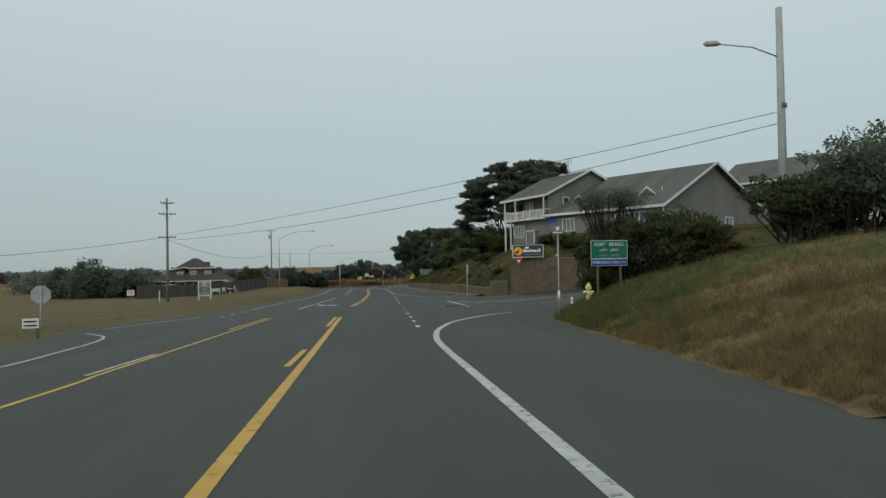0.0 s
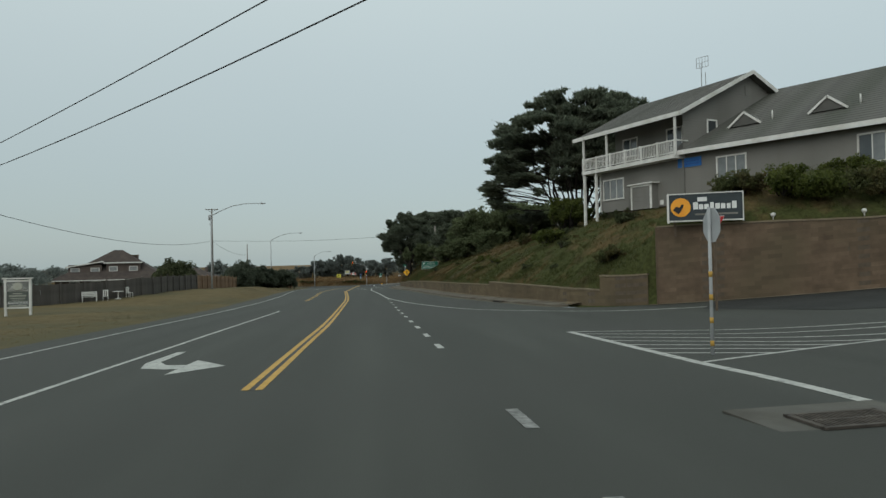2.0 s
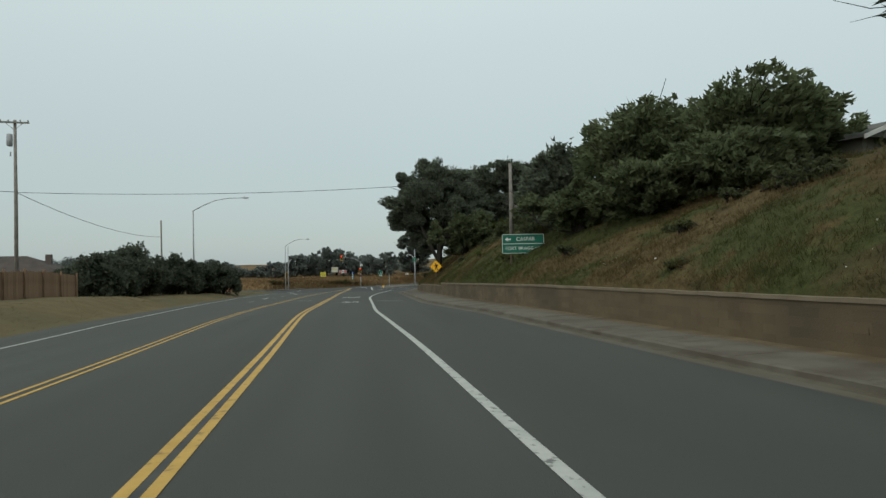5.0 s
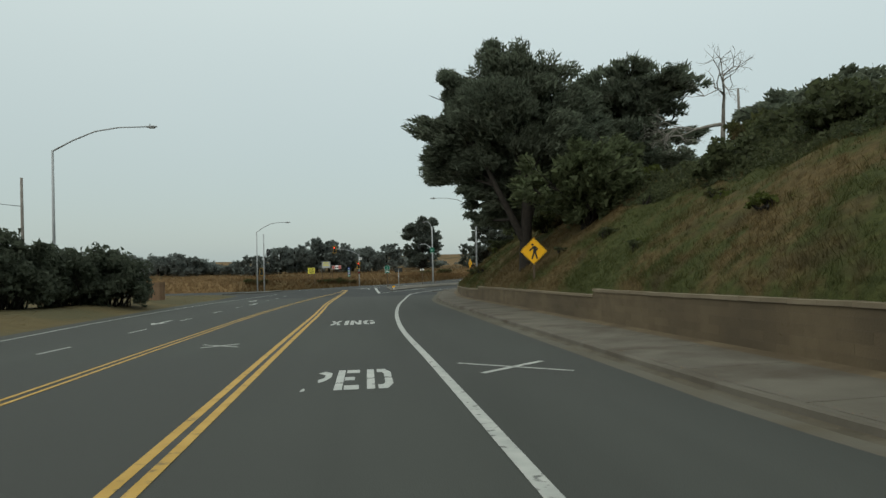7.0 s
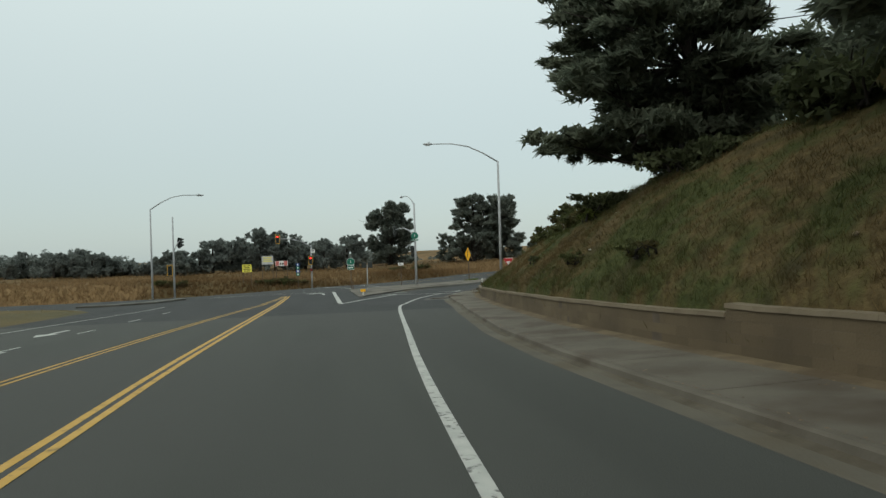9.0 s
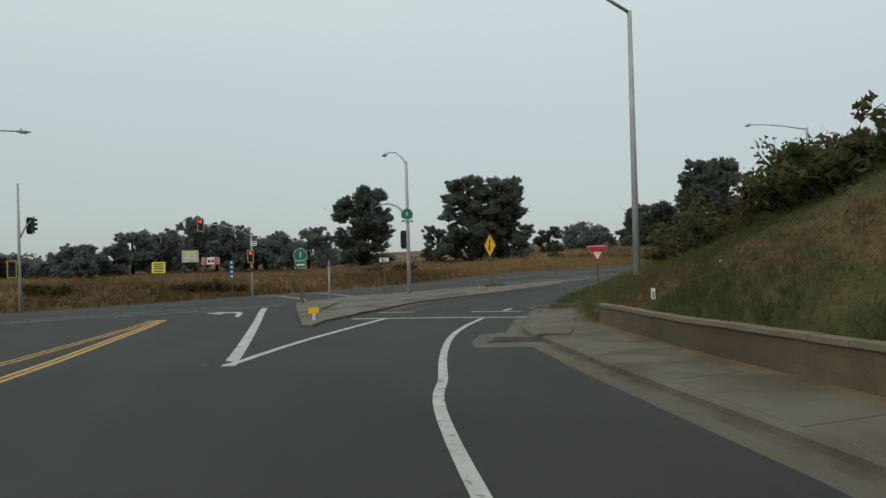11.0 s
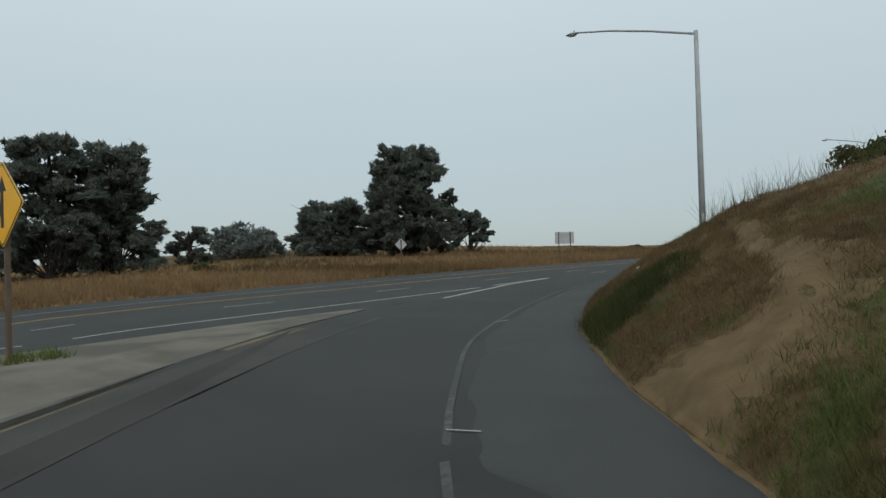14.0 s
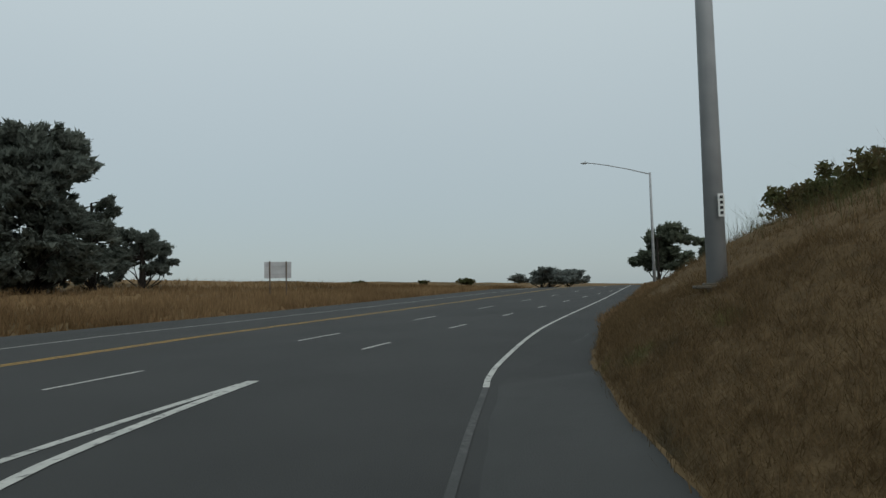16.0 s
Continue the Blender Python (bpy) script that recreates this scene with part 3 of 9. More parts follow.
def ribbon(name, pts, width, material, label="", category="road marking", lift=0.007, step=0.8, zf=road_z, offset=0.0, group=""):
    """A painted line that follows the paving."""
    q = np.array(smooth_line(pts, step))
    t = np.gradient(q, axis=0)
    t /= np.linalg.norm(t, axis=1)[:, None]
    nrm = np.stack([-t[:, 1], t[:, 0]], 1)
    q = q + nrm * offset
    a, b = q + nrm * width / 2, q - nrm * width / 2
    v = np.concatenate([np.column_stack([s, zf(s[:, 0], s[:, 1]) + (lift(s[:, 0], s[:, 1]) if callable(lift) else lift)]) for s in (a, b)])
    n = len(q)
    f = [(i, n + i, n + i + 1, i + 1) for i in range(n - 1)]
    return tagged(new(name, mesh_of(name, v, f, material)), label, category, group, "structure")


def patch(name, pts, material, label="", category="road marking", lift=0.007, thick=0.0, zf=road_z, kind="structure"):
    """A flat painted or laid shape on the paving, from its outline."""
    bm = bmesh.new()
    vs = [bm.verts.new((x, y, float(zf(x, y)) + (lift(x, y) if callable(lift) else lift))) for x, y in pts]
    f = bm.faces.new(vs)
    if f.normal.z < 0 or f.calc_area() and (f.normal_update() or f.normal.z < 0):
        bmesh.ops.reverse_faces(bm, faces=[f])
    if thick:
        r = bmesh.ops.extrude_face_region(bm, geom=[f])
        bmesh.ops.translate(bm, vec=(0, 0, -thick), verts=[g for g in r["geom"] if isinstance(g, bmesh.types.BMVert)])
        bmesh.ops.recalc_face_normals(bm, faces=bm.faces)
    return tagged(part(name, bm, material), label, category, "", kind)


# ---- roads and land ----
ys = np.concatenate([np.arange(-90, 74, 1.0), np.arange(74, 226, 0.75), np.arange(226, 250.2, 0.35), [250.4]])


def paved_right(y):
    south = tab(TOE_S, y)
    north = toe_n(y) - tab(GUTTER, y) * (np.asarray(y) > 76)
    return np.where(y < 56, south, north)


XL, XR = tab(EDGE_L, ys), paved_right(ys)
XM = np.minimum(XR, 18.0)
X = np.concatenate([XL[:, None] + (XM - XL)[:, None] * np.linspace(0, 1, 49)[None], XM[:, None] + (XR - XM)[:, None] * np.linspace(0, 1, 13)[None, 1:]], 1)
Y = np.repeat(ys[:, None], X.shape[1], 1)
road = sheet("road", X, Y, road_z(X, Y), [asphalt, asphalt_new], False)
newer = np.zeros(len(road.data.polygons), np.int32)
newer[(Y[:-1, :-1] > 204.0).ravel()] = 1
road.data.polygons.foreach_set("material_index", newer)
tagged(road, "grey worn asphalt highway running down to the junction", "road", "", "structure")
hx = np.concatenate([np.arange(-400, -60, 10.0), np.arange(-60, 140, 2.0), np.arange(140, 500, 12.0)])
hy = np.concatenate([[250.4], np.linspace(HWY_S, HWY_N, 9)])
X, Y = np.meshgrid(hx, hy)
tagged(sheet("road_coast", X, Y, road_z(X, Y), asphalt_coast, False), "grey asphalt coast highway beside a dry field", "road", "", "structure")

dd = np.concatenate([[-0.3, 0.03, 0.14, 0.28, 0.5, 0.8], np.arange(1.2, 16, 0.5), np.arange(16, 40, 2.0), [45, 55, 70, 100, 150, 250, 400]])
yn = np.concatenate([np.arange(56, 74, 0.5), np.arange(74, 251, 0.6), [251.0]])
X = toe_n(yn)[:, None] + dd[None]
Y = np.repeat(yn[:, None], len(dd), 1)
bank = sheet("ground", X, Y, north_z(X, Y), turf_bank)
bank.data.materials.append(turf_ramp)
drier = np.zeros(len(bank.data.polygons), dtype=np.int32)
drier[(Y[:-1, :-1] + 0.5 * rough(X[:-1, :-1], Y[:-1, :-1], 1.1, 6.0) > 218).ravel()] = 1
bank.data.polygons.foreach_set("material_index", drier)
tagged(bank, "grassy bank rising beside the road", "ground", "", "structure")
yo = np.arange(-90, 56.1, 0.7)
X = tab(TOE_S, yo)[:, None] + dd[None]
Y = np.repeat(yo[:, None], len(dd), 1)
tagged(sheet("ground_south", X, Y, south_z(X, Y), turf_south), "grassy bank below the city sign", "ground", "", "structure")
dl = np.concatenate([[-0.4, 0.0, 0.3, 0.7], np.arange(1.2, 14, 0.8), np.arange(14, 50, 3.0), [60, 80, 120, 200, 400]])
yl = np.concatenate([np.arange(-90, 251, 1.0), [251.0]])
X = tab(EDGE_L, yl)[:, None] - dl[None, ::-1]
Y = np.repeat(yl[:, None], len(dl), 1)
tagged(sheet("ground_left", X, Y, left_z(X, Y) - 0.06 * (X > tab(EDGE_L, Y) + 0.1), verge_soil), "dry grassy verge beside the road", "ground", "", "structure")
hw = HWY_N + np.concatenate([[0.0, 0.4, 0.8, 1.4], np.arange(2, 30, 1.5), np.arange(30, 120, 6.0), [150, 220, 400, 900]])
X, Y = np.meshgrid(np.concatenate([[-900, -500], hx[::1], [700, 1100]]), hw)
tagged(sheet("ground_west", X, Y, west_z(X, Y), field_soil), "wide field of dry straw-coloured grass", "ground", "", "structure")
# the land goes on behind the start, below the haze
X, Y = np.meshgrid([-1500, -400, 400, 1500], [-1500, -400, -89.9])
tagged(sheet("ground_behind", X, Y, 0 * X + 2.6, soil), "grassy land behind", "ground", "", "structure")

# ---- dirt washed out along the grass edge ----


def dirt_fringe(name, table, y0, y1, seed, label, wide=0.3, lift=0.0):
    """An uneven strip of dirt that spills from the foot of a bank over the paving."""
    p = np.array([(x, y) for y, x in table if y0 - 8 <= y <= y1 + 8])
    c = np.concatenate([[0], np.cumsum(np.hypot(*np.diff(p, axis=0).T))])
    q = np.arange(0, c[-1], 0.22)
    line = np.column_stack([np.interp(q, c, p[:, 0]), np.interp(q, c, p[:, 1])])
    line = line[(line[:, 1] >= y0) & (line[:, 1] <= y1)]
    t = np.gradient(line, axis=0)
    t /= np.linalg.norm(t, axis=1)[:, None]
    out = np.stack([-t[:, 1], t[:, 0]], 1)
    k = np.arange(len(line)) * 0.22
    w = wide * (0.35 + 0.4 * np.sin(k * 0.9 + seed) * np.sin(k * 0.37 + 2 * seed) + 0.25 * np.sin(k * 3.1 + seed) + 0.15 * np.sin(k * 7.7))
    w = np.clip(w, 0.02, None)[:, None]
    rows = [line - out * 0.45, line - out * 0.1, line + out * w * 0.5, line + out * w]
    X, Y = np.stack([r[:, 0] for r in rows], 1), np.stack([r[:, 1] for r in rows], 1)
    return tagged(sheet(name, X, Y, road_z(X, Y) + np.array([0.05, 0.045, 0.018, 0.004])[None] + lift, sand), label, "dirt", "", "structure")


dirt_fringe("dirt_edge", TOE_S, -10, 38, 1.0, "pale dirt edge between the asphalt and the grass bank")
dirt_fringe("dirt_edge", TOE_N, 218.3, 225.6, 3.0, "brown dirt spilling over the walk", 0.75, 0.165)
dirt_fringe("dirt_edge", TOE_N, 229.5, 250.3, 2.0, "sandy dirt edge between the ramp and the grass bank", 0.13)

# ---- gutter, kerb and walk below the block wall ----
yg = np.concatenate([np.arange(79, 226, 1.0), np.arange(226, 231.1, 0.5)])
gw = tab(GUTTER, yg)
tx = toe_n(yg)


def strip(name, offs, zs, material, label, category="pavement", lo=79, hi=229):
    """A strip beside the paving: offsets from its edge (as shares of metres) and heights over the road."""
    k = (yg >= lo) & (yg <= hi)
    Xs = np.stack([tx[k] - gw[k] + np.minimum(o, gw[k]) if o >= 0 else (tx[k] - gw[k] - 0.35 if o < -9 else tx[k] + o) for o in offs], 1)
    Ys = np.repeat(yg[k][:, None], len(offs), 1)
    ob = sheet(name, Xs, Ys, road_z(Xs, Ys) + np.array(zs)[None], material, False)
    return tagged(ob, label, category, "", "structure")


strip("gutter", (-10, 0.0, 0.42, 0.47), (-0.03, 0.003, -0.012, -0.01), concrete_dark, "dirty concrete gutter along the road edge", "gutter", 79, 226)
strip("kerb", (0.455, 0.475, 0.52, 0.62), (-0.02, 0.105, 0.13, 0.135), concrete, "low worn concrete kerb", "kerb", 79, 226)
strip("apron", (-10, 0.0, 0.4, 0.9, -0.002), (-0.03, 0.004, 0.006, 0.012, 0.06), silt, "dirt and debris round the kerb corner", "dirt", 225.6, 231)
strip("gutter_dirt", (0.27, 0.34, 0.41, 0.462), (-0.012, -0.004, 0.004, 0.02), silt, "brown silt washed into the gutter", "dirt", 79, 226)
walk_base = strip("pavement", (0.61, 0.9, -0.45), (0.115, 0.12, 0.14), concrete_dark, "worn concrete walk below the wall", "pavement", 79, 226)
strip("dirt_strip", (-0.6, -0.35, -0.15, -0.003), (0.12, 0.183, 0.195, 0.215), dirt, "dirt washed down along the wall foot", "dirt", 79, 225)
yc = np.arange(218.35, 229.4, 0.25)
wide = np.interp(yc, (218.3, 225.0, 226.4, 228.2, 229.4), (0.5, 0.55, 0.6, 0.45, 0.1)) * (1 + 0.25 * np.sin(yc * 3.1) * np.sin(yc * 1.3))
X = toe_n(yc)[:, None] + wide[:, None] * np.array([0.0, 0.06, 0.16, 0.3, 0.5, 0.75, 1.0])[None]
Y = np.repeat(yc[:, None], 7, 1)
tagged(sheet("dirt_bank", X, Y, north_z(X, Y) + np.array([0.0, 0.03, 0.03, 0.03, 0.03, 0.02, -0.03])[None] + 0.02 * rough(X, Y, 0.14, 2.0), silt), "bare crumbling dirt bank at the end of the walk", "dirt", "", "structure")
for y0 in np.arange(80.0, 224.0, 3.0):
    q = np.array([y0 + 0.012, y0 + 1.5, y0 + 2.988])
    x0 = toe_n(q) - tab(GUTTER, q) + 0.625
    x1 = np.maximum(toe_n(q) - 0.36, x0 + 0.25)
    tilt = 0.006 * math.sin(y0 * 2.1)
    va = np.column_stack([x0, q, road_z(x0, q) + 0.142 + tilt])
    vb = np.column_stack([x1, q, road_z(x1, q) + 0.180 - tilt])
    v = np.concatenate([va, vb, va - (0, 0, 0.06), vb - (0, 0, 0.06)])
    f = [(0, 3, 4, 1), (1, 4, 5, 2), (6, 0, 1, 7), (7, 1, 2, 8), (3, 0, 6, 9), (2, 5, 11, 8)]
    ob = new("slab", mesh_of("slab", v, f, concrete))
    ob.parent = walk_base

bm = bmesh.new()
for (xa, ya), (xb, yb), h in (((9.0, 225.8), (10.95, 225.3), 0.5), ((11.05, 225.35), (11.75, 227.3), 0.8), ((9.1, 225.95), (9.85, 227.1), 0.14), ((9.85, 227.1), (10.75, 228.7), 0.1)):
    n_ = 6
    for k in range(n_):
        x0, y0, x1, y1 = xa + (xb - xa) * k / n_, ya + (yb - ya) * k / n_, xa + (xb - xa) * (k + 1) / n_, ya + (yb - ya) * (k + 1) / n_
        box(bm, 0, 0, 0, math.hypot(x1 - x0, y1 - y0), 0.14, h, 0.012, pose((x0 + x1) / 2, (y0 + y1) / 2, float(road_z(x0, y0)) + 0.06 + 0.006 * math.sin(5 * k), 0, 0, math.degrees(math.atan2(y1 - y0, x1 - x0))))
tagged(part("kerb", bm, concrete_dark), "low worn kerb at the end of the walk", "kerb", "", "structure")

# ---- retaining walls ----


def wall_line(y0, y1, step):
    """Even steps along the toe between two values of y: place, direction, outward normal."""
    yy = np.arange(y0, y1, 0.05)
    xx = toe_n(yy)
    s = np.concatenate([[0], np.cumsum(np.hypot(np.diff(xx), np.diff(yy)))])
    q = np.arange(0, s[-1], step)
    return np.interp(q, s, xx), np.interp(q, s, yy)


def retaining_wall(name, y0, y1, length, course, material, joined, label, near, inset=0.0):
    xs, ysw = wall_line(y0, y1, length)
    v, f = [], []
    n = len(xs)
    core = []
    for i in range(n):
        j = min(i + 1, n - 1) if i < n - 1 else i - 1
        d = Vector((xs[j] - xs[i], ysw[j] - ysw[i], 0)) * (1 if i < n - 1 else -1)
        d.normalize()
        nr = Vector((-d.y, d.x, 0))
        z0 = float(road_z(xs[i], ysw[i])) - 0.1
        z1 = float(road_z(xs[i], ysw[i])) + float(wall_h(ysw[i]))
        p = Vector((xs[i], ysw[i], 0))
        core.append((p + nr * 0.0, nr, z0, z1))
    cv, cf = [], []
    for p, nr, z0, z1 in core:
        for off, z in ((-0.005, z0), (-0.005, z1 - 0.02), (-0.34, z1 - 0.02), (-0.34, z0)):
            cv.append(p + nr * off + Vector((0, 0, z)))
    for i in range(n - 1):
        a, b = 4 * i, 4 * i + 4
        cf += [(a, b, b + 1, a + 1), (a + 1, b + 1, b + 2, a + 2), (a + 2, b + 2, b + 3, a + 3)]
    root = tagged(new(name, mesh_of(name, cv, cf, mortar)), label, "wall", "", "structure")
    # coping, laid in lengths
    lay = max(1, int(1.2 / length))
    for i in range(0, n - 1, lay):
        (p, nr, _, za), (q, nq, _, zb) = core[i], core[min(i + lay, n - 1)]
        if abs(za - zb) > 0.12:
            zb = za
        r = random.Random(i)
        e = 0.006
        t = (q - p).normalized()
        vv = []
        for w, m, z, s in ((p, nr, za, e), (q, nq, zb, -e)):
            h = r.uniform(-0.008, 0.008)
            for off, dz in ((0.035, -0.03), (0.03, 0.05), (-0.33, 0.055), (-0.36, -0.03)):
                vv.append(w + t * s + m * off + Vector((0, 0, z + dz + h)))
        ob = new("coping", mesh_of("coping", vv, [(0, 4, 5, 1), (1, 5, 6, 2), (2, 6, 7, 3), (0, 1, 2, 3), (4, 7, 6, 5)], cap_stone))
        ob.parent = root
    # worn rounded block that ends the wall
    p, nr, z0, z1 = core[-1]
    t = (p - core[-2][0]).normalized()
    ev, ef = [], []
    ring = [(0.012, -0.02), (0.012, 0.05), (-0.03, 0.11), (-0.1, 0.14), (-0.26, 0.14), (-0.32, 0.1), (-0.345, 0.05), (-0.345, -0.02)]
    m = len(ring)
    for z, inset in ((z0, 0.0), (z1 - 0.03, 0.0), (z1 + 0.025, 0.012), (z1 + 0.055, 0.05)):
        for off, along in ring:
            o = off + (inset if off < -0.16 else -inset)
            ev.append(p + nr * o + t * (along - (inset if along > 0.05 else 0.0)) + Vector((0, 0, z)))
    for k in range(3):
        for j in range(m):
            ef.append((k * m + j, k * m + (j + 1) % m, (k + 1) * m + (j + 1) % m, (k + 1) * m + j))
    ef += [tuple(3 * m + j for j in quad) for quad in ((0, 1, 6, 7), (1, 2, 5, 6), (2, 3, 4, 5))]
    ob = new("end_block", mesh_of("end_block", ev, ef, material))
    ob.parent = root
    g = 0.002
    singles = 0
    for i in range(n - 1):
        p, nr, z0, za = core[i]
        q, nq, zq, zb = core[i + 1]
        if abs(za - zb) > 0.12:
            zb = za
        k = 0
        zz, base = z0 + 0.08, z0
        while zz < za - 0.04:
            h = min(course, za - 0.03 - zz)
            if h < 0.03:
                break
            half = 0.5 * (k % 2)
            r = random.Random(i * 97 + k)
            mid_h = zz + 0.5 * h - z0
            s0 = half if i and core[i - 1][3] - core[i - 1][2] > mid_h else 0.0
            s1 = half if i < n - 2 and core[i + 1][3] - core[i + 1][2] > mid_h else 0.0
            a = p.lerp(q, s0)
            b = q.lerp(core[min(i + 2, n - 1)][0], s1)
            dz = (zq - z0)
            t = (b - a).normalized()
            out = r.uniform(-0.002, 0.002)
            bl = []
            for w, s, zlift in ((a, g, dz * s0), (b, -g, dz * (1 + s1))):
                for off, z in ((0.0 + out, zz + g), (0.0 + out, zz + h - g), (-0.02, zz + h - g), (-0.02, zz + g)):
                    bl.append(w + t * s + nr * off + Vector((0, 0, z + zlift)))
            fl = [(0, 4, 5, 1), (1, 5, 6, 2), (0, 1, 2, 3), (4, 7, 6, 5), (0, 3, 7, 4)]
            if near[0] <= ysw[i] <= near[1] and singles < 290:
                ob = new("block", mesh_of("block", bl, fl, material))
                ob.parent = root
                singles += 1
            else:
                o = len(v)
                v += bl
                f += [tuple(o + w for w in u) for u in fl]
            zz += course
            k += 1
    rest = tagged(new("block_courses", mesh_of("block_courses", v, f, joined)), kind="stuff")
    rest.parent = root
    return root


# ---- road markings ----
WHITE, YEL = white_paint, yellow_paint
CENTRE = [(-3.47, 52.8), (-3.52, 62), (-3.53, 69), (-3.66, 77), (-3.78, 83), (-3.89, 90), (-4.1, 100), (-4.78, 115), (-5.5, 128), (-5.85, 136), (-5.96, 146), (-6.12, 155), (-6.25, 163), (-6.33, 171), (-6.5, 179), (-6.68, 187), (-6.72, 200), (-6.7, 214), (-6.6, 231)]
MEDIAN_L = [(-7.55, 100.5), (-8.1, 115), (-8.9, 130), (-9.32, 141), (-9.42, 150), (-9.58, 160), (-9.62, 170), (-9.5, 182), (-9.2, 194), (-8.6, 207), (-7.3, 225), (-6.95, 231)]
ribbon("centre_line", [(-0.85, -14), (-1.7, 5.8), (-2.17, 16.6), (-2.5, 24.4), (-2.98, 35.8)], 0.19, YEL, "worn solid yellow centre line", offset=0.0)
ribbon("centre_line", [(-2.4, 14.8), (-2.52, 18.6)], 0.15, YEL, "short worn yellow line beside the centre line")
ribbon("centre_line", [(-2.93, 28.6), (-3.25, 36.2)], 0.16, YEL, "short worn yellow line beside the centre line")
ribbon("centre_line", [(-5.9, -14), (-5.97, 10), (-6.15, 15), (-6.4, 23.4), (-6.62, 32), (-6.75, 37)], 0.12, YEL, "thin worn yellow line")
ribbon("centre_line", [(-6.35, 14.2), (-6.42, 18.4)], 0.1, WHITE, "short pale line beside the yellow line")
ribbon("centre_line", [(-6.85, 28), (-7.0, 37)], 0.11, YEL, "thin worn yellow line")
for off in (-0.115, 0.115):
    ribbon("centre_line", CENTRE, 0.13, YEL, "solid yellow line of a double centre line", offset=off, group="double yellow lines")
    ribbon("median_line", MEDIAN_L, 0.085, YEL, "thin yellow line of a worn double line", offset=off, group="double yellow lines")
ribbon("seam", CENTRE, 0.09, seam_black, "dark seam between yellow lines", "road seam", lift=0.004)
ribbon("lane_line", [(-7.15, 49.5), (-7.4, 66), (-7.5, 84)], 0.13, WHITE, "solid white lane line")
LEFT_EDGE = [(-10.6, 50), (-11.1, 62), (-11.35, 75), (-11.3, 92), (-11.4, 100), (-12.3, 120), (-14.2, 142), (-15.1, 152), (-15.9, 163), (-16.4, 174), (-16.6, 188), (-16.3, 200), (-15.75, 209), (-14.7, 222)]
ribbon("edge_line", LEFT_EDGE, 0.11, WHITE, "thin white edge line along the dirt verge")
ribbon("edge_line", [(-9.0, 8), (-9.15, 16), (-9.55, 19.6), (-10.1, 23.4), (-10.9, 25.8), (-12.3, 27.6)], 0.11, WHITE, "white edge line curving into a side opening")
ribbon("edge_line", [(-12.7, 30.2), (-12.3, 34.3), (-11.3, 40)], 0.09, WHITE, "thin white edge line")
for yy in (39.2, 42.3, 45.9, 49.0):
    ribbon("edge_dash", [(-10.05 - (yy - 39) * 0.05, yy), (-10.1 - (yy - 39) * 0.05, yy + 1.1)], 0.1, WHITE, "short white edge dash", group="edge dashes")
for k in range(9):
    y0 = 157.0 + 6.9 * k
    ribbon("lane_dash", [(-12.4 - 0.006 * (y0 - 157), y0), (-12.35 - 0.006 * (y0 - 157), y0 + 1.9)], 0.1, WHITE, "white lane dash", group="lane dashes")
ribbon("edge_line", [(2.5, -14), (1.77, 5.3), (1.5, 12.2), (1.29, 17.5), (1.24, 21.2), (1.52, 25), (1.95, 27.4), (2.34, 29.2), (3.05, 31.3), (4.6, 34.7), (6.5, 37.4)], 0.2, WHITE, "solid white edge line curving into the side street")
for k, y0 in enumerate([26.75 + 3.72 * k for k in range(7)] + [76.9 - 3.66 * k for k in range(6)] + [76.9 + 3.66 * k for k in range(1, 7)]):
    x0 = 0.84 - 0.0189 * (y0 - 27)
    ribbon("lane_dash", [(x0, y0), (x0 - 0.02, y0 + 1.2)], 0.17, worn_paint if k in (4, 5, 6, 15, 17) else WHITE, "short white lane dash", group="lane dashes")
EDGE_R = [(16, 67.6), (12.9, 70.2), (8.4, 74.6), (5.0, 78), (3.6, 80.8), (2.2, 85.4), (1.1, 90), (0.34, 95), (-0.55, 102.5), (-1.3, 118), (-1.95, 129), (-2.27, 135.5), (-2.4, 143), (-2.53, 152), (-2.67, 161), (-2.5, 169.4),
          (-2.12, 177), (-1.67, 183.5), (-1.0, 191), (0.5, 207), (1.4, 211.6), (2.2, 215.1), (3.2, 218.6), (4.4, 221.6), (5.7, 224.2)]
ribbon("edge_line", EDGE_R, 0.17, WHITE, "solid white edge line, cracked in places", step=0.5)


def arrow(x, y, turn, scale=1.0, label="white painted turn arrow", way=1):
    """A painted arrow; turn -1 bends towards -x, 0 is straight, seen along +y."""
    if turn:
        s = ((0.55, -1.5), (0.75, -1.5), (0.75, 0.1), (0.55, 0.75), (0.05, 0.95), (-0.2, 0.95), (-0.2, 1.55), (-1.0, 0.75), (-0.2, -0.1), (-0.2, 0.5), (0.2, 0.45), (0.5, 0.0))
        s = [(-turn * a, b) for a, b in s]
    else:
        s = ((-0.12, -1.5), (0.12, -1.5), (0.12, 0.3), (0.5, 0.3), (0.0, 1.5), (-0.5, 0.3), (-0.12, 0.3))
    return patch("turn_arrow", [(x + scale * a, y + way * 1.35 * scale * b) for a, b in s][::way], WHITE, label)


arrow(-5.85, 57.6, 1, 1.15, way=-1)
arrow(-13.0, 169.8, 0, 0.75, "white painted straight arrow", -1)
arrow(-13.8, 199.2, 0, 0.85, "white painted straight arrow", -1)
arrow(-12.4, 190.6, 0, 0.7, "white painted straight arrow", -1)
arrow(-4.2, 232.9, -1, 1.0)


